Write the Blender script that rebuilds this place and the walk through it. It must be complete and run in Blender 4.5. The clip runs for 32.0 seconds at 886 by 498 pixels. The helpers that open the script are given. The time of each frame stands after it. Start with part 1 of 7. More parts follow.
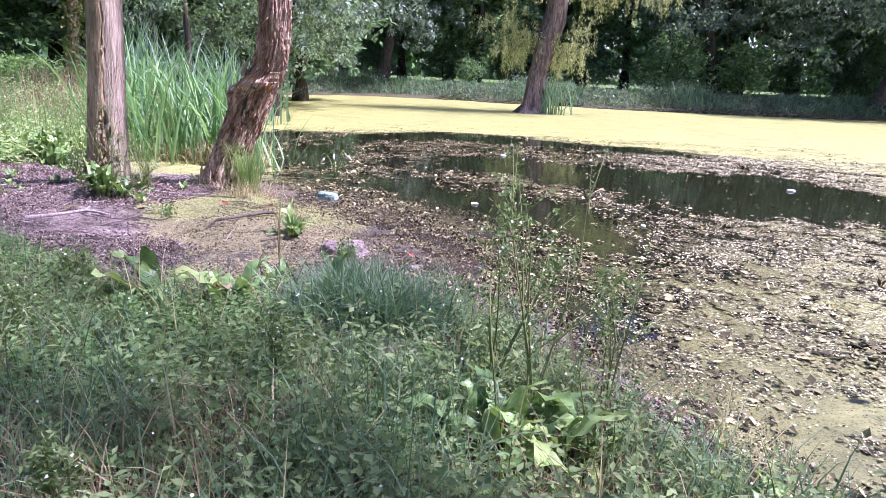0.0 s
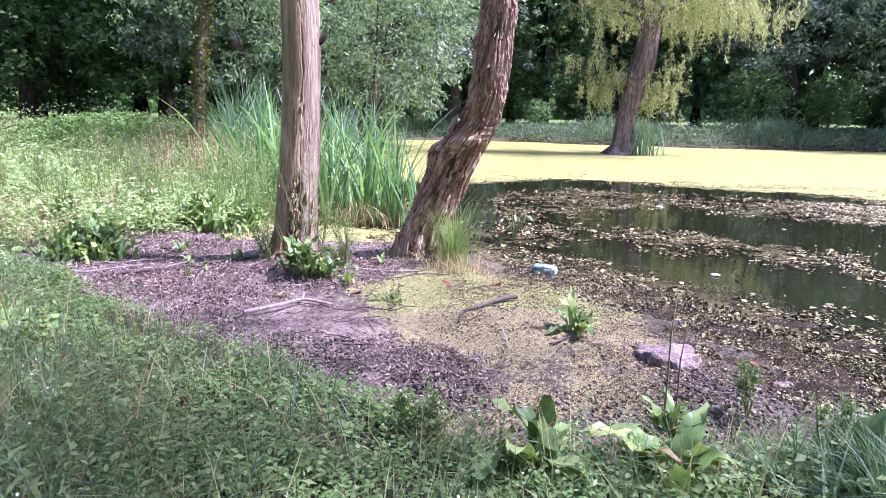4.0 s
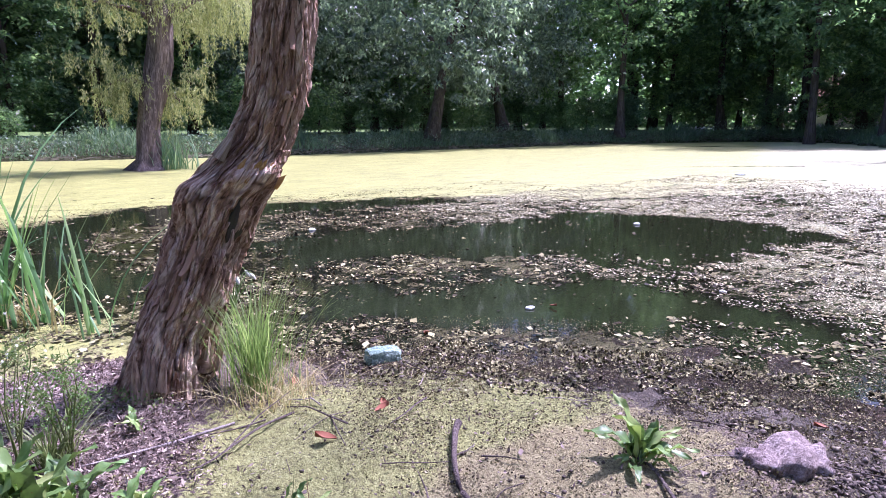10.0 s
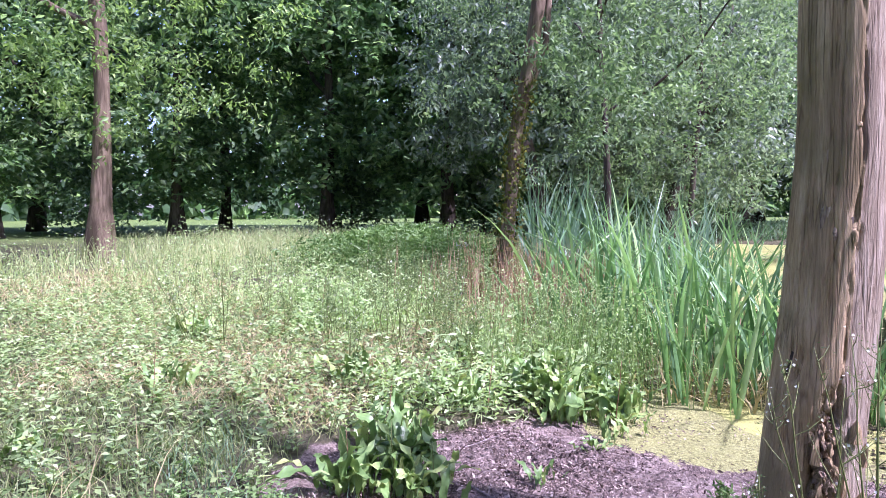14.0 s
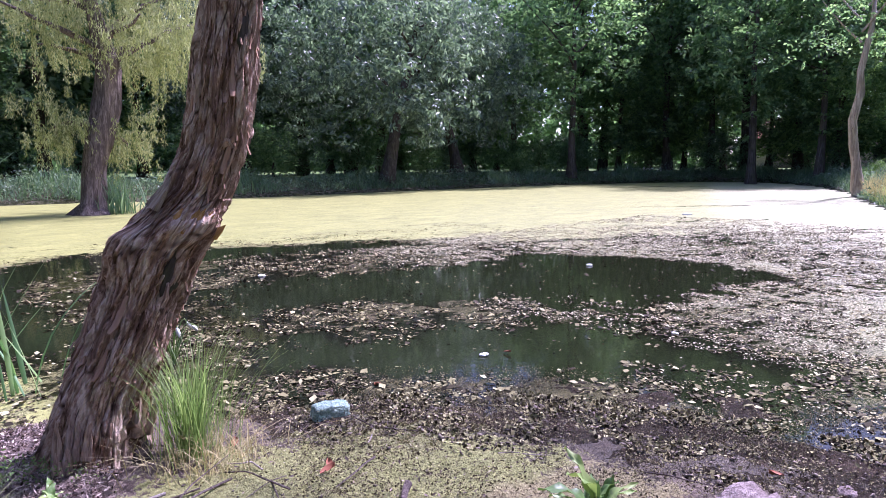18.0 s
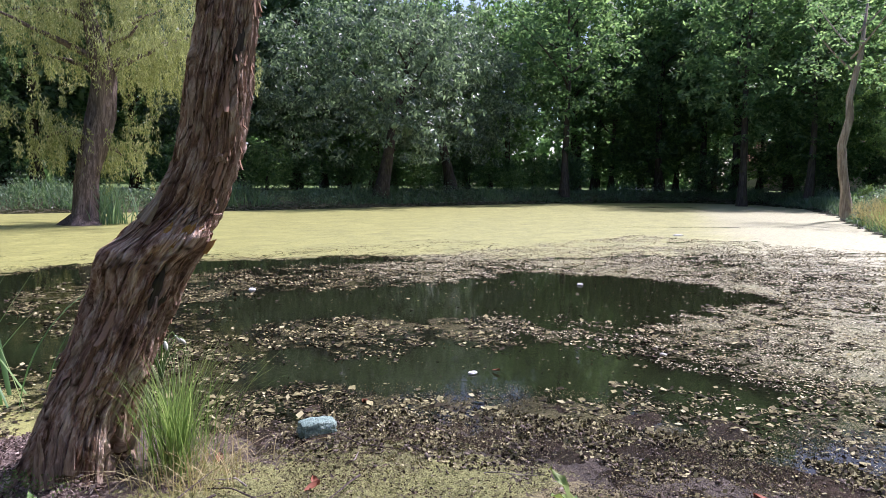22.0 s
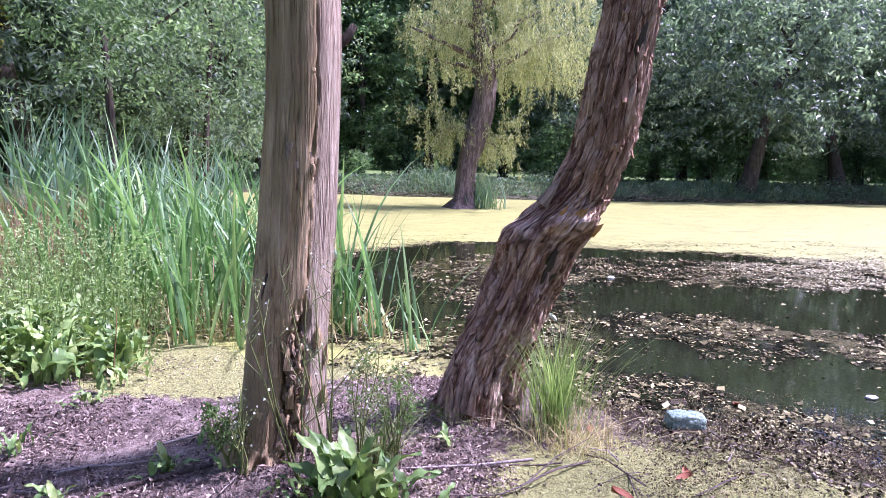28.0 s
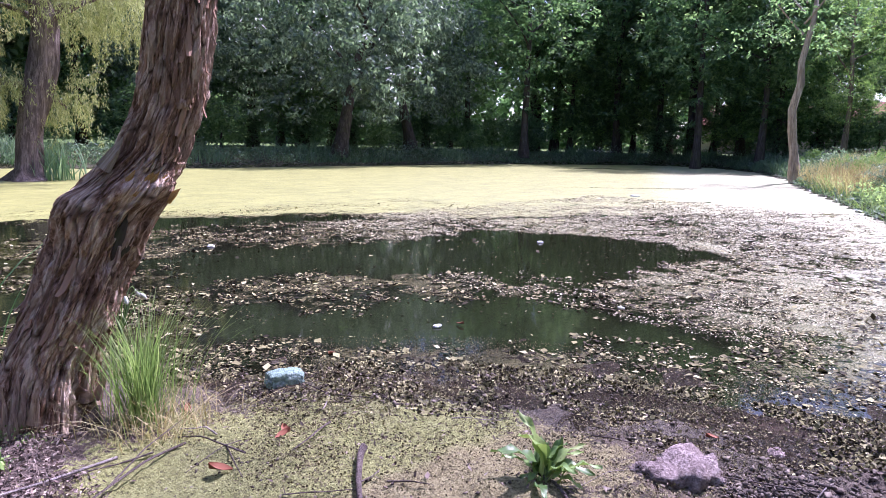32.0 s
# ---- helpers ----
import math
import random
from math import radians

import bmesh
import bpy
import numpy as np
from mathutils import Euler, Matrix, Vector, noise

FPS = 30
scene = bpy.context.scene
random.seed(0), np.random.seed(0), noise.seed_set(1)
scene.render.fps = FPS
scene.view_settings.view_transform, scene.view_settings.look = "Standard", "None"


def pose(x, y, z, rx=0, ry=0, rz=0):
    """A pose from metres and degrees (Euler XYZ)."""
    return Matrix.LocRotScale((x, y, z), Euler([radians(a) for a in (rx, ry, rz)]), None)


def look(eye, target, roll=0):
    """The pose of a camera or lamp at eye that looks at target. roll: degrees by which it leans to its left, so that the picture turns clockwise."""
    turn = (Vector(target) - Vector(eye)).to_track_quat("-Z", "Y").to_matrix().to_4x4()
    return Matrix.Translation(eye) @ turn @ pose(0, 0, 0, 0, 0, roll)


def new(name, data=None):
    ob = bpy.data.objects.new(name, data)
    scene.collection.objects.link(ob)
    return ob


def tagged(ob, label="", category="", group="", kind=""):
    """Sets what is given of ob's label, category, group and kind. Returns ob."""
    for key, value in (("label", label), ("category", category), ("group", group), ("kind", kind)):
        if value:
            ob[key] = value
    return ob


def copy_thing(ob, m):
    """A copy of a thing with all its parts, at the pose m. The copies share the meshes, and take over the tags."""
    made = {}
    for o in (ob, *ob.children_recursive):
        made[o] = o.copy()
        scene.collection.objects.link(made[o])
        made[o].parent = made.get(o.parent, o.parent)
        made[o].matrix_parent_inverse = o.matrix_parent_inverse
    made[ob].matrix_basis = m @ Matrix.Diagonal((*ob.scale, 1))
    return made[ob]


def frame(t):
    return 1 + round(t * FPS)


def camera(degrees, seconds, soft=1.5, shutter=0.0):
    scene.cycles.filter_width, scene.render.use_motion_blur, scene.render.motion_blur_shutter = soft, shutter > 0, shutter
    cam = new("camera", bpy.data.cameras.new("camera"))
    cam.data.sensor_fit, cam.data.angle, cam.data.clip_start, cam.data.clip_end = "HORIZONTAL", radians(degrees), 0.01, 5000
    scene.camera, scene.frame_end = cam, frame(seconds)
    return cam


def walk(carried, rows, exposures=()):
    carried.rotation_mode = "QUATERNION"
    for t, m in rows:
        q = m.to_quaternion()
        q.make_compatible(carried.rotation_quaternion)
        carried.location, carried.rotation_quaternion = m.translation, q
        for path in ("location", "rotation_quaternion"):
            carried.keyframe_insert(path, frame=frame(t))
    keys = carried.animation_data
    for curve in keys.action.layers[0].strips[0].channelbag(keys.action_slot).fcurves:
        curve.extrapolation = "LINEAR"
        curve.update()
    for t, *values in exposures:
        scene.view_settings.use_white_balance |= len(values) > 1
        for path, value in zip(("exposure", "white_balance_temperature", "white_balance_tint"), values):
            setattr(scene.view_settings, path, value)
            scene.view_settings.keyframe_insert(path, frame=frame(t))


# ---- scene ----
cam = camera(69.1, 32.0, 0.42)
PATH = [
    (0, (2.284, -2.054, 1.495), (2.238, -0.123, 0.977), 2.5),
    (0.5, (2.113, -1.906, 1.519), (1.846, 0.011, 1.015), -0.7),
    (1, (1.927, -1.799, 1.528), (1.49, 0.082, 1.006), 1.8),
    (1.5, (1.659, -1.774, 1.537), (1.366, 0.134, 1.014), -3.5),
    (2, (1.404, -1.733, 1.546), (1.166, 0.177, 1.003), -1.0),
    (2.5, (1.107, -1.477, 1.549), (0.902, 0.461, 1.099), -2.0),
    (4.5, (0.006, -0.773, 1.56), (-0.105, 1.182, 1.155), 3.5),
    (5, (-0.288, -0.529, 1.534), (-0.07, 1.412, 1.104), 0.7),
    (5.5, (-0.581, -0.29, 1.515), (-0.393, 1.667, 1.152), 1.7),
    (6, (-0.845, -0.062, 1.521), (-0.701, 1.895, 1.132), 0.8),
    (6.5, (-1.091, 0.155, 1.528), (-0.661, 2.059, 1.092), -0.4),
    (7, (-1.261, 0.391, 1.55), (-0.688, 2.249, 1.08), -0.5),
    (7.5, (-1.376, 0.644, 1.573), (-0.859, 2.529, 1.145), 1.5),
    (8, (-1.487, 0.906, 1.58), (-0.808, 2.764, 1.287), -0.1),
    (8.5, (-1.594, 1.192, 1.634), (-0.56, 2.859, 1.247), -0.6),
    (9, (-1.566, 1.44, 1.578), (-0.574, 3.162, 1.347), -3.6),
    (9.5, (-1.538, 1.694, 1.557), (-0.47, 3.348, 1.203), -0.2),
    (10, (-1.586, 1.908, 1.587), (-0.352, 3.437, 1.214), -0.4),
    (10.5, (-1.625, 1.979, 1.62), (-0.67, 3.698, 1.252), 2.6),
    (11, (-1.662, 2.007, 1.62), (-1.0, 3.857, 1.25), 1.4),
    (11.5, (-1.718, 2.008, 1.628), (-1.386, 3.955, 1.312), 0.6),
    (12, (-1.784, 2.008, 1.659), (-1.878, 3.993, 1.434), -0.1),
    (12.5, (-1.827, 1.988, 1.678), (-2.288, 3.924, 1.484), -1.4),
    (13, (-1.865, 1.97, 1.679), (-2.51, 3.855, 1.51), -1.1),
    (13.5, (-1.913, 1.908, 1.692), (-2.859, 3.666, 1.589), -0.3),
    (15.5, (-1.803, 2.046, 1.655), (-2.089, 4.018, 1.48), -0.4),
    (16, (-1.741, 1.961, 1.632), (-1.524, 3.934, 1.388), -0.4),
    (16.5, (-1.631, 1.981, 1.621), (-0.981, 3.854, 1.356), 0.4),
    (17, (-1.57, 1.969, 1.625), (-0.619, 3.707, 1.355), 0.6),
    (17.5, (-1.527, 1.963, 1.623), (-0.352, 3.562, 1.372), -0.2),
    (18, (-1.477, 1.957, 1.62), (-0.129, 3.413, 1.37), -0.6),
    (18.5, (-1.438, 1.943, 1.61), (0.014, 3.293, 1.344), -1.0),
    (19, (-1.42, 1.934, 1.614), (0.1, 3.206, 1.347), -1.1),
    (19.5, (-1.403, 1.903, 1.621), (0.251, 3.006, 1.393), -1.0),
    (20, (-1.412, 1.86, 1.631), (0.31, 2.855, 1.422), 0.9),
    (20.5, (-1.424, 1.847, 1.639), (0.288, 2.859, 1.429), 1.1),
    (21, (-1.427, 1.853, 1.64), (0.27, 2.889, 1.424), 1.2),
    (21.5, (-1.444, 1.883, 1.637), (0.159, 3.06, 1.417), 1.9),
    (22, (-1.478, 1.934, 1.634), (-0.109, 3.378, 1.434), 0.5),
    (22.5, (-1.542, 1.957, 1.632), (-0.433, 3.61, 1.436), 0.4),
    (23, (-1.594, 1.953, 1.632), (-0.715, 3.738, 1.432), 0.3),
    (23.5, (-1.624, 1.925, 1.633), (-0.875, 3.772, 1.465), 0.0),
    (24, (-1.633, 1.931, 1.63), (-0.93, 3.795, 1.453), 0.5),
    (24.5, (-1.65, 1.919, 1.63), (-1.009, 3.806, 1.46), 0.0),
    (26.5, (-1.672, 1.921, 1.618), (-1.03, 3.804, 1.414), 1.0),
    (27, (-1.68, 1.921, 1.621), (-1.066, 3.813, 1.413), 0.7),
    (27.5, (-1.694, 1.926, 1.614), (-1.13, 3.832, 1.394), 1.0),
    (28, (-1.716, 1.927, 1.609), (-1.266, 3.86, 1.366), 1.4),
    (28.5, (-1.729, 1.949, 1.608), (-1.318, 3.893, 1.373), 2.1),
    (29, (-1.749, 1.955, 1.61), (-1.391, 3.907, 1.36), 1.8),
    (29.5, (-1.753, 1.991, 1.596), (-1.379, 3.932, 1.291), 1.5),
    (30, (-1.697, 1.988, 1.599), (-0.889, 3.794, 1.309), 3.3),
    (30.5, (-1.636, 1.954, 1.595), (-0.445, 3.535, 1.304), 3.3),
    (31, (-1.585, 1.971, 1.586), (-0.244, 3.423, 1.278), 2.4),
    (31.5, (-1.582, 1.928, 1.581), (-0.183, 3.326, 1.284), 1.2),
    (32, (-1.539, 1.95, 1.583), (-0.09, 3.291, 1.264), 1.2),
]
EXPOSURE = [(0, 1.34, 5400, 46), (2, 1.52, 5400, 46), (5, 1.37, 5400, 40), (8, 1.13, 5470, 29), (9, 1.22, 5300, 41), (10, 1.18, 5300, 45), (11, 1.2, 5340, 43), (13, 1.29, 5380, 44), (16, 1.29, 5310, 49),
            (17.5, 1.04, 5300, 48), (19, 0.81, 5400, 44), (20, 0.54, 5600, 39), (21.3, 0.50, 5870, 30), (22.5, 0.72, 5640, 35), (24, 1.15, 5390, 46), (29.5, 1.26, 5350, 49), (31, 1.08, 5350, 45), (32, 1.03, 5400, 44)]
walk(cam, [(t, look(e, g, r)) for t, e, g, r in PATH], EXPOSURE)

# ---- light ----
SUN_AZ, SUN_EL = 0.0, 55.0            # degrees from +x towards +y, and above the horizon
w = bpy.data.worlds.new("world")
scene.world = w
w.use_nodes = True
wn, wl = w.node_tree.nodes, w.node_tree.links
sky = wn.new("ShaderNodeTexSky")
sky.sky_type, sky.sun_disc = "NISHITA", False
sky.dust_density = 2.0
sky.sun_elevation, sky.sun_rotation = radians(SUN_EL), radians(90 - SUN_AZ)
wl.new(sky.outputs[0], wn["Background"].inputs[0])
wn["Background"].inputs[1].default_value = 0.135
sd_ = Vector((math.cos(radians(SUN_AZ)) * math.cos(radians(SUN_EL)), math.sin(radians(SUN_AZ)) * math.cos(radians(SUN_EL)), math.sin(radians(SUN_EL))))
sun = new("sun", bpy.data.lights.new("sun", "SUN"))
sun.data.energy, sun.data.angle, sun.data.color = 5.0, radians(2.0), (1.0, 0.965, 0.91)
sun.matrix_world = look(sd_ * 60, (0, 0, 0))

rng = np.random.default_rng(7)


# ---- materials ----
class Mat:
    """A node material with short helpers."""

    def __init__(self, name):
        self.m = bpy.data.materials.new(name)
        self.m.use_nodes = True
        self.n, self.l = self.m.node_tree.nodes, self.m.node_tree.links
        self.b = self.n["Principled BSDF"]
        self.out = self.n["Material Output"]
        self.co = self.n.new("ShaderNodeTexCoord").outputs["Object"]

    def put(self, value, socket):
        if hasattr(value, "is_linked"):
            self.l.new(value, socket)
        else:
            socket.default_value = value

    def noise(self, scale, detail=4, rough=0.55, stretch=None, dist=0.0):
        t = self.n.new("ShaderNodeTexNoise")
        t.inputs["Scale"].default_value, t.inputs["Detail"].default_value = scale, detail
        t.inputs["Roughness"].default_value, t.inputs["Distortion"].default_value = rough, dist
        co = self.co
        if stretch:
            mp = self.n.new("ShaderNodeMapping")
            mp.inputs["Scale"].default_value = stretch
            self.l.new(co, mp.inputs[0])
            co = mp.outputs[0]
        self.l.new(co, t.inputs["Vector"])
        return t.outputs["Fac"]

    def voro(self, scale, feature="DISTANCE_TO_EDGE", stretch=None):
        t = self.n.new("ShaderNodeTexVoronoi")
        t.feature = feature
        t.inputs["Scale"].default_value = scale
        co = self.co
        if stretch:
            mp = self.n.new("ShaderNodeMapping")
            mp.inputs["Scale"].default_value = stretch
            self.l.new(co, mp.inputs[0])
            co = mp.outputs[0]
        self.l.new(co, t.inputs["Vector"])
        return t.outputs["Distance"]

    def attr(self, name):
        a = self.n.new("ShaderNodeAttribute")
        a.attribute_name = name
        return a.outputs["Fac"]

    def island(self):
        return self.n.new("ShaderNodeNewGeometry").outputs["Random Per Island"]

    def rand(self):
        return self.n.new("ShaderNodeObjectInfo").outputs["Random"]

    def math(self, op, a, b=0.0, clamp=False):
        k = self.n.new("ShaderNodeMath")
        k.operation, k.use_clamp = op, clamp
        self.put(a, k.inputs[0])
        self.put(b, k.inputs[1])
        return k.outputs[0]

    def step(self, v, lo, hi, a=0.0, b=1.0):
        k = self.n.new("ShaderNodeMapRange")
        k.interpolation_type = "SMOOTHSTEP"
        self.l.new(v, k.inputs[0])
        for i, x in enumerate((lo, hi, a, b)):
            k.inputs[i + 1].default_value = x
        return k.outputs[0]

    def ramp(self, v, stops):
        k = self.n.new("ShaderNodeValToRGB")
        e = k.color_ramp.elements
        while len(e) < len(stops):
            e.new(0.5)
        for el, (p, c) in zip(e, stops):
            el.position, el.color = p, (*c, 1)
        self.l.new(v, k.inputs[0])
        return k.outputs[0]

    def mix(self, f, a, b, kind="MIX"):
        k = self.n.new("ShaderNodeMix")
        k.data_type, k.blend_type = "RGBA", kind
        self.put(f, k.inputs[0])
        self.put((*a, 1) if isinstance(a, tuple) else a, k.inputs[6])
        self.put((*b, 1) if isinstance(b, tuple) else b, k.inputs[7])
        return k.outputs[2]

    def bump(self, h, strength, dist=0.02):
        k = self.n.new("ShaderNodeBump")
        k.inputs["Strength"].default_value, k.inputs["Distance"].default_value = strength, dist
        self.l.new(h, k.inputs["Height"])
        self.l.new(k.outputs[0], self.b.inputs["Normal"])
        return k.outputs[0]

    def base(self, color, rough=0.8, spec=0.3):
        self.put((*color, 1) if isinstance(color, tuple) else color, self.b.inputs["Base Color"])
        self.put(rough, self.b.inputs["Roughness"])
        self.b.inputs["Specular IOR Level"].default_value = spec
        return self


def leaf_mat(name, stops, trans=0.45, rough=0.5, spec=0.35, patch=0.5):
    """Thin leaves: colour by leaf and by larger patches, with light coming through."""
    k = Mat(name)
    v = k.mix(patch, k.math("FRACT", k.math("ADD", k.island(), k.rand())), k.noise(1.3, 3))
    c = k.ramp(v, stops)
    k.base(c, rough, spec)
    t = k.n.new("ShaderNodeBsdfTranslucent")
    k.l.new(k.mix(1.0, c, (1.5, 1.65, 1.0), "MULTIPLY"), t.inputs[0])
    m = k.n.new("ShaderNodeMixShader")
    m.inputs[0].default_value = trans
    k.l.new(k.b.outputs[0], m.inputs[1])
    k.l.new(t.outputs[0], m.inputs[2])
    k.l.new(m.outputs[0], k.out.inputs[0])
    return k.m


def bark_mat(name, dark, mid, light, scale=1.0, moss=0.0, rough=0.9, crack=0.0, relief=0.03):
    k = Mat(name)
    grain = k.noise(9 * scale, 6, 0.65, (3.2, 3.2, 0.2), 0.4)
    fine = k.noise(40 * scale, 5, 0.7, (3, 3, 0.14))
    big = k.noise(3.0, 3, 0.55, (2.2, 2.2, 0.4))
    v = k.math("ADD", k.math("MULTIPLY", grain, 0.6), k.math("MULTIPLY", fine, 0.4))
    c = k.ramp(v, [(0.36, dark), (0.47, mid), (0.62, light)])
    c = k.mix(k.step(big, 0.45, 0.62, 0.0, 0.8), c, tuple(0.62 * a for a in mid))
    if moss:
        c = k.mix(k.math("MULTIPLY", k.step(k.noise(3.5, 4), 0.5, 0.68), moss), c, (0.10, 0.11, 0.035))
    if crack:
        line = k.step(k.voro(17, "DISTANCE_TO_EDGE", (1.6, 1.6, 0.055)), 0.0, 0.05)
        hair = k.step(k.voro(48, "DISTANCE_TO_EDGE", (1.5, 1.5, 0.05)), 0.0, 0.07)
        keep = k.math("MULTIPLY", k.math("SUBTRACT", 1.0, line), k.step(k.noise(5, 3), 0.40, 0.55))
        keep = k.math("ADD", k.math("MULTIPLY", keep, crack), k.math("MULTIPLY", k.math("SUBTRACT", 1.0, hair), crack * 0.35), True)
        c = k.mix(keep, c, tuple(0.45 * a for a in dark))
        v = k.math("SUBTRACT", v, k.math("MULTIPLY", keep, 0.5))
    k.base(c, rough, 0.15)
    k.bump(v, 1.0, relief)
    return k.m


def flaky_mat(name, dark, mid, light):
    """Bark that peels in ragged plates along the trunk."""
    k = Mat(name)
    at = k.n.new("ShaderNodeAttribute")
    at.attribute_name = "grain"
    k.co = at.outputs["Vector"]
    edge = k.voro(11, "DISTANCE_TO_EDGE", (1.0, 1.0, 0.24))
    cell = k.noise(9, 5, 0.65, (1.5, 1.5, 0.30), 1.0)
    fine = k.noise(60, 5, 0.75, (1.4, 1.4, 0.4))
    v = k.math("ADD", k.math("MULTIPLY", cell, 0.66), k.math("MULTIPLY", fine, 0.34))
    c = k.ramp(v, [(0.43, dark), (0.48, mid), (0.55, light)])
    c = k.mix(k.step(edge, 0.0, 0.06, 0.6, 0.0), c, dark)
    c = k.mix(k.step(k.noise(2.6, 3), 0.5, 0.7, 0, 0.5), c, tuple(0.7 * a for a in mid))
    line = k.step(k.voro(17, "DISTANCE_TO_EDGE", (1.0, 1.0, 0.20)), 0.0, 0.08, 0.95, 0.0)
    c = k.mix(k.math("MULTIPLY", line, k.step(k.noise(9, 3), 0.36, 0.50)), c, tuple(0.5 * a for a in dark))
    c = k.mix(k.step(k.attr("plate"), 0.0, 1.0, 0.0, 0.6), c, k.mix(0.6, dark, mid))
    k.base(c, 0.9, 0.15)
    k.bump(k.math("ADD", v, k.step(edge, 0.0, 0.2, 0.0, 0.35)), 1.0, 0.05)
    return k.m


LEAF_DARK = leaf_mat("leaf_dark", [(0.15, (0.048, 0.087, 0.061)), (0.5, (0.096, 0.162, 0.095)), (0.85, (0.223, 0.326, 0.195))], 0.5)
DEAD = leaf_mat("dead_stalk", [(0.1, (0.10, 0.07, 0.045)), (0.5, (0.24, 0.17, 0.11)), (0.9, (0.44, 0.34, 0.23))], 0.2, 0.8, 0.1)
LEAF_MID = leaf_mat("leaf_mid", [(0.15, (0.065, 0.120, 0.066)), (0.5, (0.123, 0.202, 0.105)), (0.85, (0.33, 0.43, 0.235))], 0.64)
LEAF_SILVER = leaf_mat("leaf_silver", [(0.15, (0.053, 0.084, 0.063)), (0.5, (0.103, 0.148, 0.107)), (0.85, (0.350, 0.431, 0.342))], 0.45, 0.36, 0.55)
LEAF_WILLOW = leaf_mat("leaf_willow", [(0.15, (0.17, 0.19, 0.085)), (0.5, (0.34, 0.355, 0.175)), (0.85, (0.60, 0.58, 0.38))], 0.4)
LEAF_LIGHT = leaf_mat("leaf_light", [(0.15, (0.085, 0.15, 0.045)), (0.5, (0.175, 0.275, 0.083)), (0.85, (0.36, 0.47, 0.175))], 0.42)
LEAF_SPRAY = leaf_mat("leaf_spray", [(0.15, (0.073, 0.128, 0.062)), (0.5, (0.140, 0.211, 0.105)), (0.85, (0.329, 0.421, 0.249))], 0.42)
LEAF_IVY = leaf_mat("leaf_ivy", [(0.15, (0.05, 0.08, 0.02)), (0.5, (0.12, 0.14, 0.03)), (0.85, (0.26, 0.20, 0.06))])
REED = leaf_mat("reed_leaf", [(0.1, (0.08, 0.16, 0.07)), (0.5, (0.16, 0.295, 0.12)), (0.86, (0.30, 0.43, 0.18)), (1.0, (0.62, 0.52, 0.25))], 0.35, 0.42, 0.4, 0.25)
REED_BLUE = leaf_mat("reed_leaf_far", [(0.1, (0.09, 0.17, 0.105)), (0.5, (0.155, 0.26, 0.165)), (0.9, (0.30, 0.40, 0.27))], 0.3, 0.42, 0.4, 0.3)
GRASS = leaf_mat("grass_blade", [(0.1, (0.09, 0.13, 0.05)), (0.5, (0.20, 0.25, 0.105)), (0.78, (0.37, 0.385, 0.19)), (0.97, (0.60, 0.50, 0.30))], 0.35, 0.5, 0.3)
TUFT = leaf_mat("tuft_blade", [(0.1, (0.10, 0.16, 0.055)), (0.5, (0.19, 0.27, 0.10)), (0.85, (0.33, 0.39, 0.17)), (1.0, (0.50, 0.44, 0.24))], 0.45, 0.5, 0.3)
GRASS_BLUE = leaf_mat("sedge_blade", [(0.1, (0.065, 0.12, 0.07)), (0.5, (0.125, 0.205, 0.115)), (0.9, (0.27, 0.35, 0.21))], 0.3, 0.45, 0.3)
MEADOW = leaf_mat("meadow_grass", [(0.1, (0.182, 0.248, 0.106)), (0.45, (0.342, 0.413, 0.185)), (0.75, (0.570, 0.550, 0.302)), (0.97, (0.850, 0.704, 0.538))], 0.35, 0.6, 0.2)
DRY = leaf_mat("dry_grass", [(0.1, (0.26, 0.195, 0.10)), (0.5, (0.46, 0.375, 0.21)), (0.9, (0.64, 0.55, 0.36))], 0.3, 0.7, 0.15)
RUSSET = leaf_mat("dock_seed", [(0.1, (0.20, 0.12, 0.07)), (0.5, (0.36, 0.23, 0.145)), (0.9, (0.52, 0.38, 0.26))], 0.2, 0.7, 0.15)
HERB = leaf_mat("herb_leaf", [(0.1, (0.065, 0.105, 0.042)), (0.5, (0.155, 0.22, 0.09)), (0.9, (0.35, 0.42, 0.18))], 0.4, 0.6, 0.15)
HERB_PALE = leaf_mat("herb_pale", [(0.1, (0.195, 0.283, 0.123)), (0.5, (0.353, 0.460, 0.220)), (0.9, (0.58, 0.64, 0.38))], 0.45, 0.6, 0.15)
CLOVER = leaf_mat("clover_leaf", [(0.1, (0.07, 0.13, 0.038)), (0.5, (0.14, 0.235, 0.07)), (0.9, (0.26, 0.37, 0.145))], 0.35, 0.45, 0.35)
FLOWER = Mat("flower_white").base((0.72, 0.72, 0.62), 0.7).m


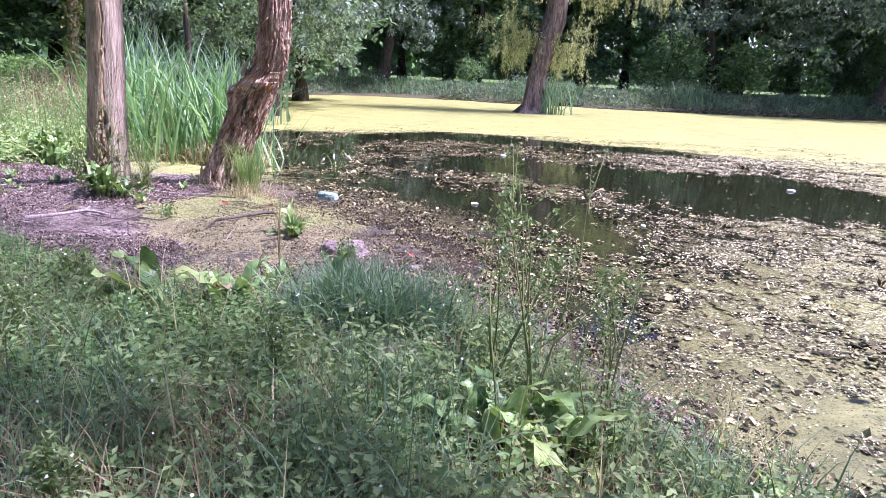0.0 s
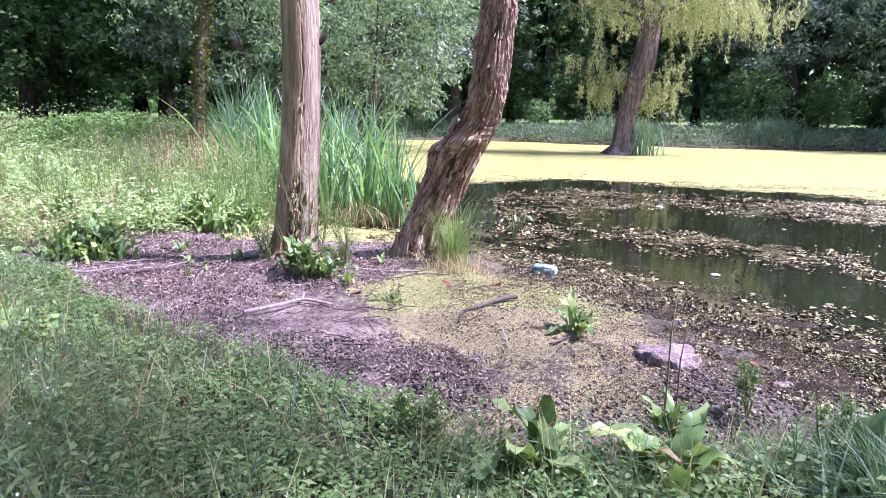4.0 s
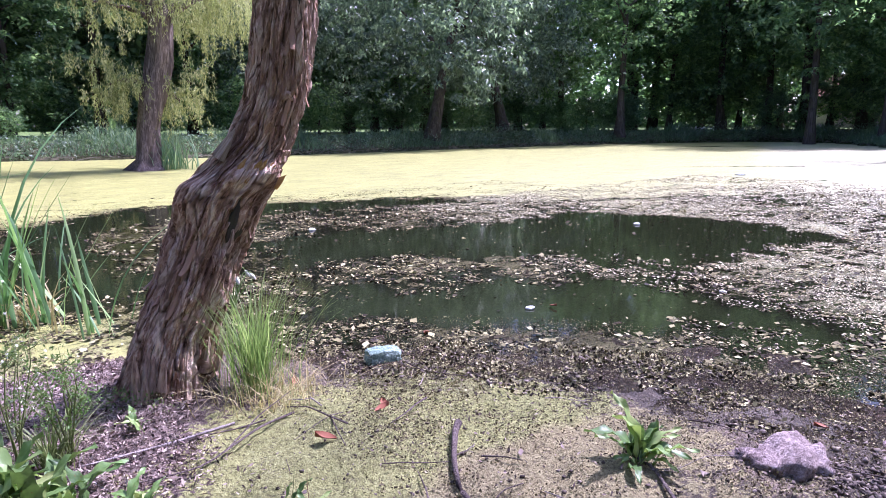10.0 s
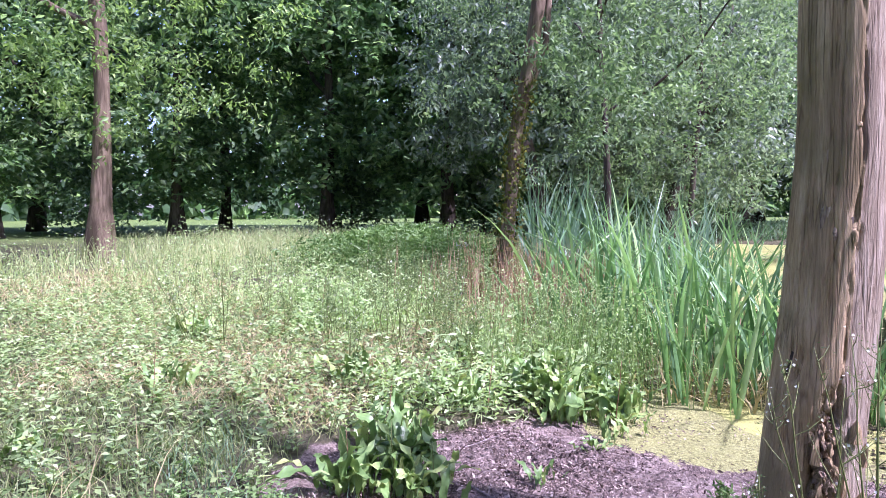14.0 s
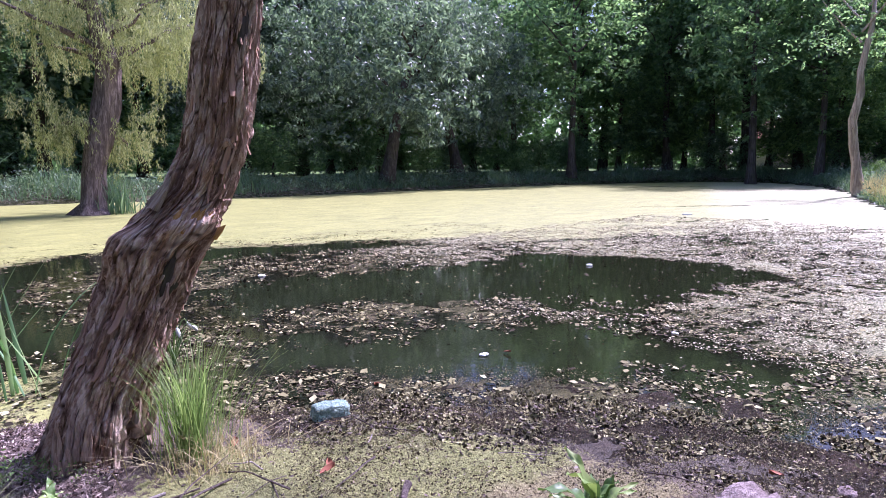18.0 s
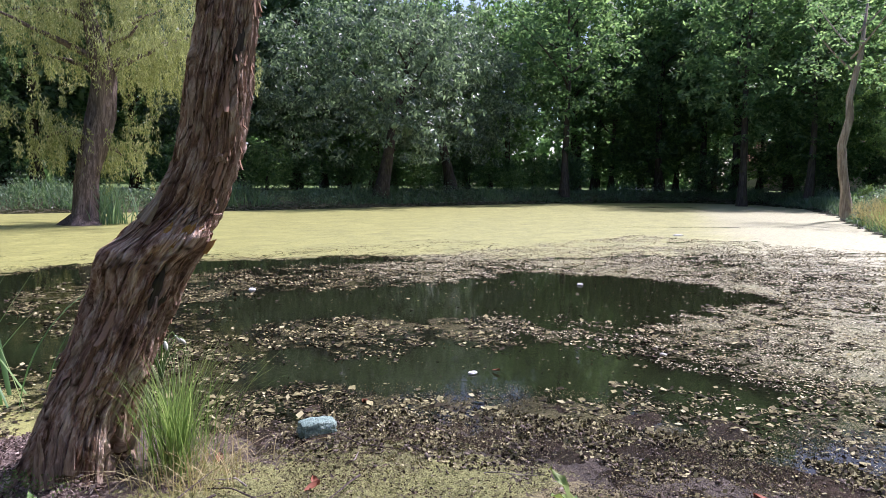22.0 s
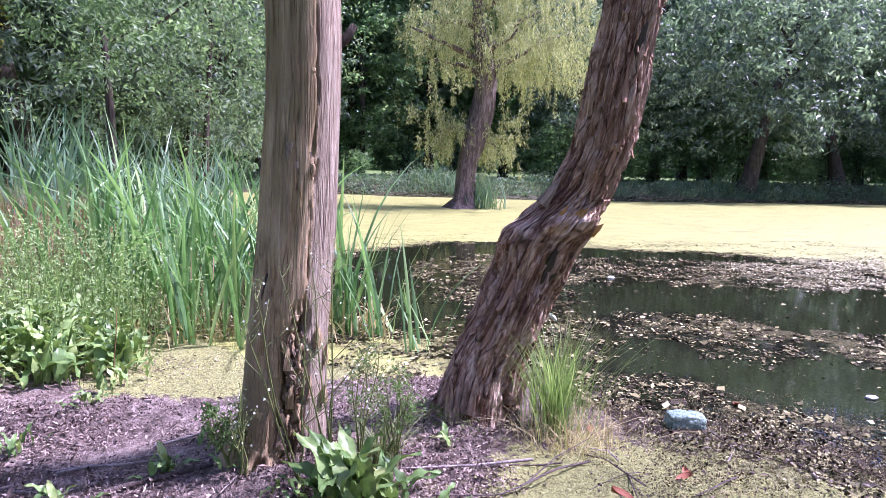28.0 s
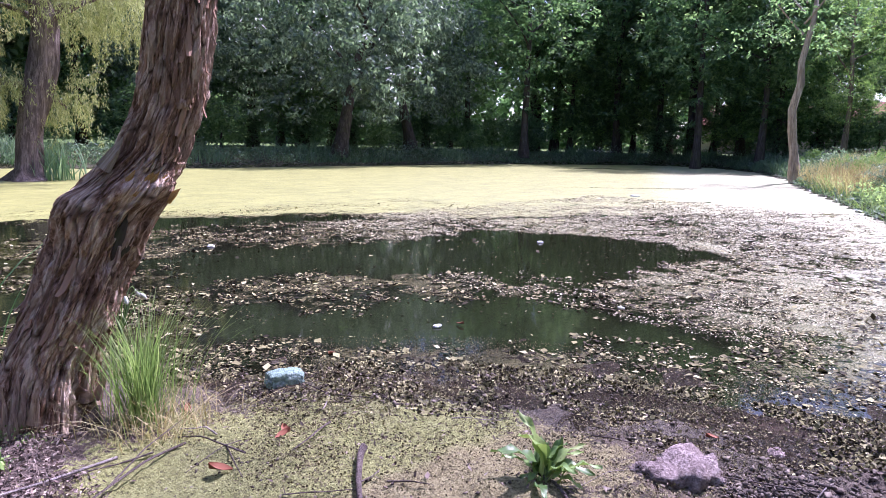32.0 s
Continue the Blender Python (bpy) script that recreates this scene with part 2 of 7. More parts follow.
def dock_leaf_mat():
    k = Mat("dock_leaf")
    vein = k.noise(30, 3, 0.6, (0.4, 3, 1))
    c = k.ramp(k.mix(0.5, k.rand(), k.noise(14, 3)), [(0.2, (0.08, 0.145, 0.045)), (0.42, (0.18, 0.30, 0.09)), (0.65, (0.33, 0.46, 0.155)), (0.97, (0.48, 0.44, 0.17))])
    c = k.mix(k.step(vein, 0.5, 0.75, 0, 0.35), c, (0.20, 0.30, 0.09))
    c = k.mix(k.step(k.noise(45, 2), 0.68, 0.74, 0, 0.8), c, (0.16, 0.07, 0.03))
    k.base(c, 0.38, 0.45)
    k.bump(vein, 0.35, 0.004)
    t = k.n.new("ShaderNodeBsdfTranslucent")
    k.l.new(k.mix(0.5, c, (1.0, 1.0, 0.2), "MULTIPLY"), t.inputs[0])
    m = k.n.new("ShaderNodeMixShader")
    m.inputs[0].default_value = 0.3
    k.l.new(k.b.outputs[0], m.inputs[1])
    k.l.new(t.outputs[0], m.inputs[2])
    k.l.new(m.outputs[0], k.out.inputs[0])
    return k.m


DOCK = dock_leaf_mat()
STEM = Mat("plant_stem").base((0.16, 0.19, 0.06), 0.6).m
STEM_RED = Mat("dry_stem").base((0.20, 0.11, 0.06), 0.7).m
WOOD_A = bark_mat("bare_pinkish_wood", (0.265, 0.19, 0.135), (0.47, 0.365, 0.27), (0.64, 0.535, 0.43), 1.6, 0.0, 0.9, 0.5, 0.025)
BARK_A = bark_mat("bark_grey_wood", (0.24, 0.155, 0.085), (0.50, 0.36, 0.21), (0.66, 0.52, 0.345), 1.0, 0.3, 0.9, 0.5, 0.02)
ROT = bark_mat("crumbly_rotten_wood", (0.10, 0.065, 0.04), (0.30, 0.215, 0.15), (0.48, 0.38, 0.29), 2.5, 0.0, 0.95, 0.0, 0.02)
FLAKE = bark_mat("bark_flake", (0.11, 0.064, 0.046), (0.43, 0.292, 0.22), (0.64, 0.505, 0.41), 1.3)
BARK_B = flaky_mat("bark_brown_shaggy", (0.11, 0.055, 0.034), (0.46, 0.29, 0.20), (0.78, 0.62, 0.49))
WOOD_RAW = bark_mat("raw_broken_wood", (0.26, 0.12, 0.035), (0.52, 0.29, 0.09), (0.68, 0.47, 0.21), 1.5)
BARK_DARK = bark_mat("bark_dark", (0.025, 0.020, 0.016), (0.07, 0.055, 0.045), (0.14, 0.115, 0.095), 0.5, 0.3)
BARK_WILLOW = bark_mat("bark_willow", (0.030, 0.021, 0.020), (0.145, 0.108, 0.10), (0.33, 0.265, 0.25), 0.8)
BARK_PALE = bark_mat("bark_pale", (0.16, 0.11, 0.08), (0.38, 0.30, 0.23), (0.55, 0.47, 0.38), 0.6)
BARK_IVY = bark_mat("bark_ivy_tree", (0.06, 0.045, 0.03), (0.18, 0.13, 0.09), (0.30, 0.23, 0.16), 0.7, 0.5)
DRIFT = bark_mat("driftwood", (0.20, 0.155, 0.145), (0.45, 0.375, 0.355), (0.66, 0.58, 0.56), 2.5)
TWIG = bark_mat("twig_bark", (0.07, 0.05, 0.045), (0.17, 0.13, 0.12), (0.30, 0.24, 0.22), 3)


def ground_mat():
    """Mud with leaf litter, yellow-green algal film, and grassy soil, by how the ground lies."""
    k = Mat("ground")
    n1, n2, n3 = k.noise(0.9, 4), k.noise(6, 5, 0.65), k.noise(38, 5, 0.7)
    litter = k.noise(60, 4, 0.7, (1.0, 0.35, 1.0), 2.5)
    mud = k.ramp(n2, [(0.36, (0.045, 0.029, 0.024)), (0.47, (0.19, 0.136, 0.115)), (0.62, (0.47, 0.375, 0.32))])
    crumb = k.noise(95, 4, 0.75)
    mud = k.mix(k.step(litter, 0.42, 0.6), mud, k.ramp(n3, [(0.38, (0.045, 0.028, 0.023)), (0.5, (0.21, 0.15, 0.126)), (0.63, (0.52, 0.42, 0.365))]))
    shore = k.ramp(k.mix(0.55, crumb, n3), [(0.36, (0.044, 0.034, 0.024)), (0.47, (0.105, 0.082, 0.062)), (0.56, (0.19, 0.155, 0.112)), (0.68, (0.35, 0.30, 0.215))])
    shore = k.mix(k.step(k.noise(2.4, 5, 0.65), 0.50, 0.62, 0, 0.7), shore, k.ramp(k.mix(0.5, n3, crumb), [(0.36, (0.075, 0.052, 0.038)), (0.5, (0.25, 0.185, 0.137)), (0.64, (0.46, 0.365, 0.28))]))
    mud = k.mix(k.attr("shore"), mud, k.mix(k.step(n2, 0.50, 0.62, 0, 0.6), shore, (0.085, 0.060, 0.050)))
    tan = k.ramp(k.mix(0.5, n3, crumb), [(0.38, (0.10, 0.075, 0.045)), (0.49, (0.33, 0.28, 0.135)), (0.66, (0.56, 0.50, 0.26))])
    lush = k.ramp(k.mix(0.5, n3, crumb), [(0.38, (0.10, 0.085, 0.04)), (0.49, (0.32, 0.325, 0.11)), (0.64, (0.56, 0.56, 0.22))])
    alg = k.mix(k.step(k.attr("lush"), 0.3, 0.7), tan, lush)
    a = k.math("ADD", k.attr("algae"), k.math("MULTIPLY", k.math("SUBTRACT", k.mix(0.45, n2, n3), 0.5), 2.4))
    c = k.mix(k.step(a, 0.46, 0.60, 0.0, 0.92), mud, alg)
    soil = k.ramp(k.mix(0.4, n2, n3), [(0.3, (0.03, 0.028, 0.014)), (0.5, (0.075, 0.072, 0.032)), (0.7, (0.18, 0.14, 0.08))])
    lawn = k.ramp(k.mix(0.5, n1, n3), [(0.3, (0.06, 0.10, 0.025)), (0.55, (0.12, 0.18, 0.04)), (0.75, (0.20, 0.24, 0.07))])
    soil = k.mix(k.attr("lawn"), soil, lawn)
    g = k.math("ADD", k.attr("grass"), k.math("MULTIPLY", k.math("SUBTRACT", n2, 0.5), 0.8))
    c = k.mix(k.step(g, 0.4, 0.6), c, soil)
    wet = k.math("MULTIPLY", k.attr("wet"), k.step(k.noise(3.4, 5, 0.6), 0.44, 0.58, 0.5, 1.7), True)
    c = k.mix(k.step(wet, 0.0, 1.0, 0.0, 0.75), c, k.mix(1.0, c, (0.30, 0.27, 0.25), "MULTIPLY"))
    k.base(c, k.step(wet, 0.1, 1.0, 0.9, 0.16), 0.4)
    k.bump(k.math("ADD", k.math("ADD", n3, k.math("MULTIPLY", crumb, 0.6)), k.math("MULTIPLY", litter, 0.9)), 0.9, 0.03)
    return k.m


def water_mat():
    """Still murky water, partly under a skin of duckweed and rotting leaves."""
    k = Mat("pond_water")
    n0, n1, n2 = k.noise(1.6, 5, 0.6), k.noise(7, 5, 0.65), k.mix(0.5, k.noise(45, 4, 0.65), k.noise(120, 3, 0.6))
    v = k.math("ADD", k.attr("weed"), k.math("MULTIPLY", k.math("SUBTRACT", k.math("ADD", k.math("MULTIPLY", n1, 0.55), k.math("MULTIPLY", n0, 0.45)), 0.5), 2.0))
    cover = k.step(v, 0.46, 0.60)
    speck = k.step(k.math("ADD", k.math("MULTIPLY", k.math("SUBTRACT", n2, 0.5), 3.0), k.attr("weed")), 0.36, 0.56)
    cover = k.math("MULTIPLY", cover, speck, True)
    green = k.ramp(k.mix(0.5, k.mix(0.6, n1, k.noise(1.1, 5, 0.7, (0.8, 1.4, 1), 0.8)), n2), [(0.38, (0.11, 0.095, 0.04)), (0.48, (0.275, 0.275, 0.085)), (0.58, (0.47, 0.455, 0.155))])
    brown = k.ramp(k.mix(0.45, n2, n1), [(0.42, (0.010, 0.007, 0.005)), (0.53, (0.026, 0.018, 0.012)), (0.62, (0.075, 0.055, 0.035)), (0.70, (0.19, 0.15, 0.09))])
    # whitish duckweed: drier weed, with the sun's glare painted into its colour
    dry_glare = k.ramp(k.mix(0.5, n1, n2), [(0.38, (0.16, 0.14, 0.08)), (0.47, (0.42, 0.40, 0.25)), (0.58, (0.68, 0.65, 0.47))])
    green = k.mix(k.step(k.attr("pale"), 0.0, 1.0, 0.0, 0.55), green, dry_glare)
    weed = k.mix(k.attr("fresh"), brown, green)
    wb = k.n.new("ShaderNodeBsdfPrincipled")
    k.l.new(k.mix(k.step(k.attr("weed"), 0.08, 0.4), (0.013, 0.016, 0.007), (0.007, 0.006, 0.004)), wb.inputs["Base Color"])
    wb.inputs["Roughness"].default_value = 0.035
    wb.inputs["IOR"].default_value = 1.33
    rip = k.n.new("ShaderNodeBump")
    rip.inputs["Strength"].default_value, rip.inputs["Distance"].default_value = 0.05, 0.01
    k.l.new(k.noise(14, 2), rip.inputs["Height"])
    k.l.new(rip.outputs[0], wb.inputs["Normal"])
    k.base(weed, 0.40, 0.4)
    k.l.new(k.step(k.attr("fresh"), 0.1, 0.9, 0.06, 0.65), k.b.inputs["Specular IOR Level"])
    k.bump(n2, 0.7, 0.012)
    m = k.n.new("ShaderNodeMixShader")
    k.l.new(cover, m.inputs[0])
    k.l.new(wb.outputs[0], m.inputs[1])
    k.l.new(k.b.outputs[0], m.inputs[2])
    k.l.new(m.outputs[0], k.out.inputs[0])
    return k.m


def scrap_mat(name, stops, rough=0.7, spec=0.3):
    k = Mat(name)
    c = k.ramp(k.island(), stops)
    k.base(c, rough, spec)
    return k.m


GROUND, WATER = ground_mat(), water_mat()
CLOD = scrap_mat("mud_clod", [(0.0, (0.05, 0.036, 0.031)), (0.5, (0.13, 0.10, 0.083)), (1.0, (0.30, 0.245, 0.195))], 0.85)
LITTER = scrap_mat("leaf_litter", [(0.0, (0.035, 0.023, 0.019)), (0.4, (0.14, 0.097, 0.08)), (0.8, (0.33, 0.25, 0.205)), (1.0, (0.60, 0.49, 0.42))])
FLOAT = scrap_mat("floating_leaf", [(0.0, (0.019, 0.015, 0.009)), (0.35, (0.062, 0.05, 0.028)), (0.58, (0.165, 0.145, 0.068)), (0.86, (0.31, 0.28, 0.135)), (1.0, (0.56, 0.51, 0.29))], 0.7, 0.1)
FLOAT_PALE = scrap_mat("floating_weed", [(0.0, (0.04, 0.033, 0.018)), (0.30, (0.18, 0.165, 0.08)), (0.65, (0.50, 0.465, 0.285)), (1.0, (0.70, 0.66, 0.44))], 0.6, 0.15)
CRUMB = scrap_mat("algae_crumb", [(0.0, (0.055, 0.04, 0.028)), (0.35, (0.13, 0.105, 0.062)), (0.7, (0.235, 0.205, 0.105)), (1.0, (0.40, 0.365, 0.19))], 0.8, 0.1)
REDLEAF = scrap_mat("red_leaf", [(0.0, (0.20, 0.055, 0.03)), (1.0, (0.34, 0.13, 0.07))])


def rock_mat(name, a, b, c):
    k = Mat(name)
    n1, n2 = k.noise(7, 5, 0.65), k.noise(45, 5, 0.7)
    k.base(k.ramp(k.mix(0.55, n1, n2), [(0.36, a), (0.5, b), (0.64, c)]), 0.85, 0.25)
    k.bump(k.math("ADD", n1, k.math("MULTIPLY", n2, 0.5)), 1.0, 0.05)
    return k.m


ROCK = rock_mat("rock_pinkish", (0.09, 0.062, 0.058), (0.30, 0.23, 0.215), (0.56, 0.46, 0.44))
FOAM = rock_mat("block_bluegreen", (0.12, 0.165, 0.145), (0.30, 0.42, 0.36), (0.58, 0.69, 0.62))
WHITE = rock_mat("white_scrap", (0.62, 0.62, 0.58), (0.76, 0.76, 0.72), (0.84, 0.84, 0.80))
ROOF = rock_mat("roof_tile_red", (0.26, 0.10, 0.07), (0.42, 0.18, 0.13), (0.55, 0.28, 0.21))
WALL = rock_mat("brick_wall_far", (0.36, 0.26, 0.24), (0.50, 0.40, 0.37), (0.62, 0.53, 0.50))
GLASS = Mat("dark_window_glass").base((0.03, 0.035, 0.04), 0.08, 0.5).m


# ---- mesh helpers ----
def raw_mesh(name, verts, faces, mat, smooth=False):
    """A mesh from arrays: verts (n, 3), faces (m, k)."""
    me = bpy.data.meshes.new(name)
    verts, faces = np.asarray(verts, np.float32), np.asarray(faces, np.int32)
    m, k = faces.shape
    me.vertices.add(len(verts))
    me.vertices.foreach_set("co", verts.ravel())
    me.loops.add(m * k)
    me.loops.foreach_set("vertex_index", faces.ravel())
    me.polygons.add(m)
    me.polygons.foreach_set("loop_start", np.arange(0, m * k, k, dtype=np.int32))
    me.polygons.foreach_set("loop_total", np.full(m, k, np.int32))
    if smooth:
        me.polygons.foreach_set("use_smooth", np.ones(m, bool))
    me.update(calc_edges=True)
    me.materials.append(mat)
    return me


def thing(name, mesh=None, m=None, label="", category="", group="", kind=""):
    ob = new(name, mesh)
    if m is not None:
        ob.matrix_basis = m
    return tagged(ob, label, category, group, kind)


def piece(name, mesh, parent, m=None, label=""):
    ob = new(name, mesh)
    ob.parent = parent
    if m is not None:
        ob.matrix_basis = m
    return tagged(ob, label)


def unit(v):
    return v / np.maximum(np.linalg.norm(v, axis=-1, keepdims=True), 1e-9)


def leaf_cloud(name, P, D, L, W, mat, fold=0.25, roll=None):
    """Many small leaves: base points P, directions D, lengths L, widths W; each a folded rhomb of two triangles."""
    n = len(P)
    D = unit(D)
    r = unit(rng.normal(size=(n, 3))) if roll is None else roll
    S = unit(np.cross(D, r))
    N = np.cross(S, D)
    L, W = np.broadcast_to(L, n)[:, None], np.broadcast_to(W, n)[:, None]
    mid = P + D * L * 0.45
    V = np.stack([P, mid + S * W / 2 + N * W * fold, P + D * L, mid - S * W / 2 + N * W * fold], 1).reshape(-1, 3)
    i = np.arange(n)[:, None] * 4
    F = np.concatenate([i + np.array([0, 1, 2]), i + np.array([0, 2, 3])], 1).reshape(-1, 3)
    return raw_mesh(name, V, F, mat)


def blade_cloud(name, P, H, lean, W, mat, segs=3, twist=None):
    """Upright tapering blades from P, of height H, bending over by the vectors lean (n, 2)."""
    n = len(P)
    H, W = np.broadcast_to(H, n), np.broadcast_to(W, n)
    a = rng.uniform(0, math.tau, n) if twist is None else twist
    side = np.stack([np.cos(a), np.sin(a), np.zeros(n)], 1)
    t = np.linspace(0, 1, segs + 1)
    V = np.zeros((n, segs + 1, 2, 3), np.float32)
    bend = np.linalg.norm(lean, axis=1) / np.maximum(H, 1e-3)
    for k, u in enumerate(t):
        c = P.copy()
        c[:, :2] += lean * (u ** 2)[None] if np.ndim(u) else lean * u ** 2
        c[:, 2] += H * (u - 0.28 * np.minimum(bend, 1.6) * u ** 3)
        wd = W * (1 - 0.96 * u ** 1.8) * (0.75 + 0.5 * min(1, 3 * u) * (1 - 0.4 * u))
        V[:, k, 0], V[:, k, 1] = c - side * wd[:, None] / 2, c + side * wd[:, None] / 2
    base = np.arange(n)[:, None, None] * (segs + 1) * 2
    k = np.arange(segs)[None, :, None] * 2
    F = (base + k + np.array([0, 1, 3, 2])[None, None]).reshape(-1, 4)
    return raw_mesh(name, V.reshape(-1, 3), F, mat)


def tube(path, radii, sides=10, rough=0.0, seed=0, cap=True):
    """Vertices and quads of a tube along a path, with uneven radius."""
    path = [Vector(p) for p in path]
    V, F = [], []
    for i, (p, r) in enumerate(zip(path, radii)):
        d = (path[min(i + 1, len(path) - 1)] - path[max(i - 1, 0)]).normalized()
        x = d.cross(Vector((0.3, 1, 0.1))).normalized()
        y = d.cross(x)
        for k in range(sides):
            a = math.tau * k / sides
            q = x * math.cos(a) + y * math.sin(a)
            rr = r * (1 + rough * noise.noise(Vector((q.x * 1.7, q.y * 1.7, p.length * 1.5 + seed))))
            V.append(p + q * rr)
    for i in range(len(path) - 1):
        for k in range(sides):
            a, b = i * sides + k, i * sides + (k + 1) % sides
            F.append((a, b, b + sides, a + sides))
    if cap:
        n = len(V)
        V.append(path[-1])
        top = (len(path) - 1) * sides
        for k in range(sides):
            F.append((top + k, top + (k + 1) % sides, n, n))
    return V, F


def bm_from(parts):
    """One mesh from several (verts, faces)."""
    V, F = [], []
    for v, f in parts:
        o = len(V)
        V += [tuple(p) for p in v]
        F += [tuple(dict.fromkeys(i + o for i in q)) for q in f]
    return V, F


def poly_mesh(name, V, F, mat, smooth=True):
    me = bpy.data.meshes.new(name)
    me.from_pydata(V, [], F)
    if smooth:
        me.polygons.foreach_set("use_smooth", np.ones(len(me.polygons), bool))
    me.materials.append(mat)
    me.update()
    return me


def seg_dist(X, Y, pts, closed=True):
    """Distance of grid points from a polyline."""
    best = np.full(X.shape, 1e9)
    pts = list(pts)
    for (ax, ay), (bx, by) in zip(pts, pts[1:] + pts[:1] if closed else pts[1:]):
        dx, dy = bx - ax, by - ay
        t = np.clip(((X - ax) * dx + (Y - ay) * dy) / (dx * dx + dy * dy), 0, 1)
        best = np.minimum(best, np.hypot(X - ax - t * dx, Y - ay - t * dy))
    return best


def inside(X, Y, pts):
    c = np.zeros(X.shape, bool)
    for (ax, ay), (bx, by) in zip(pts, pts[1:] + pts[:1]):
        if ay != by:
            c ^= ((ay > Y) != (by > Y)) & (X < (bx - ax) * (Y - ay) / (by - ay) + ax)
    return c


def signed(X, Y, pts):
    """Distance to a closed outline, positive inside."""
    d = seg_dist(X, Y, pts)
    return np.where(inside(X, Y, pts), d, -d)


def smooth(v, lo, hi):
    t = np.clip((v - lo) / (hi - lo), 0, 1)
    return t * t * (3 - 2 * t)


def wave(X, Y, scale, seed):
    """Cheap smooth noise in [-1, 1] for arrays."""
    r = np.random.default_rng(seed)
    out = np.zeros(X.shape)
    for o in range(5):
        for _ in range(3):
            a, ph = r.uniform(0, math.tau), r.uniform(0, math.tau)
            f = scale * 1.75 ** o * r.uniform(0.8, 1.25)
            out += np.sin((X * math.cos(a) + Y * math.sin(a)) * f + ph + 1.3 * np.sin((X * math.sin(a) - Y * math.cos(a)) * f * 0.7 + ph * 2)) * 0.62 ** o / 3
    return np.clip(out * 0.85, -1, 1)


# ---- the lie of the land ----
POND = [(-2.6, 8.1), (-2.1, 7.35), (-1.5, 6.85), (-1.0, 6.6), (-0.6, 6.55), (-0.15, 6.1), (0.25, 5.85), (0.75, 5.62), (1.3, 5.2), (1.8, 4.7), (2.2, 4.0),
        (2.5, 3.1), (2.8, 2.1), (3.1, 1.2), (3.5, 0.4), (3.9, -0.4), (4.6, -1.4), (6.0, -2.0), (7.6, -1.2), (8.4, 0.4), (8.9, 1.6), (11.7, 1.8),
        (13.8, 3.3), (18, 5), (25, 7.5), (33, 10.6), (38, 12), (50, 17), (60, 24), (62, 30), (57, 34), (47, 37.3), (40, 38.5), (26, 38.6), (19, 38),
        (12, 38.5), (5, 40.5), (0, 43), (-5, 43.5), (-9, 38), (-8, 28), (-6, 20), (-4.6, 14), (-3.6, 10.5)]
MUD = [(-3.0, 8.0), (-3.35, 6.95), (-3.9, 6.1), (-4.7, 5.4), (-4.5, 4.7), (-3.45, 4.2), (-2.35, 3.3), (-1.6, 2.95), (-1.1, 2.62), (-0.6, 2.3), (-0.1, 1.95),
       (0.35, 1.62), (1.1, 1.68), (1.6, 1.9), (2.1, 1.8), (2.6, 1.35), (3.05, 0.7), (3.45, 0.0), (4.5, 0.5), (3.5, 5), (1, 7), (-1, 8)]
WEED_EDGE = [(-3.5, 13.2), (-2.1, 14.4), (-0.3, 14.7), (1.2, 15.7), (3.4, 15.6), (5.6, 14.3), (7.7, 13.2), (9.0, 11.6), (9.5, 9.7), (12.6, 9.5), (14.8, 8.8),
             (15.0, 6.8), (13.2, 5.2), (11.4, 4.4), (9.6, 3.4), (8.4, 2.4), (7.6, 0.5), (8.4, -1), (20, 0), (90, 10), (90, 60), (-20, 60), (-12, 14)]
POOL_1 = [(1.6, 9.0), (2.3, 8.5), (3.4, 8.2), (4.5, 7.3), (4.9, 6.1), (5.6, 5.75), (8.2, 5.6), (8.9, 6.1), (8.8, 7.9), (7.7, 9.7), (5.9, 9.4), (3.4, 10.4), (2.0, 10.2)]
POOL_2 = [(0.9, 6.6), (1.4, 6.15), (1.65, 5.55), (2.2, 5.25), (2.85, 4.75), (3.55, 4.2), (4.2, 5.55), (3.1, 6.6), (2.1, 6.65), (1.3, 7.1)]
POOL_3 = [(-0.4, 14.3), (1.4, 15.4), (3.4, 15.3), (5.4, 14.0), (7.2, 13.1), (7.2, 12.4), (4.5, 13.1), (2.0, 13.7), (0.2, 13.0), (0.3, 9.5), (-0.6, 8.2), (-1.0, 9.2), (-0.8, 12.0)]


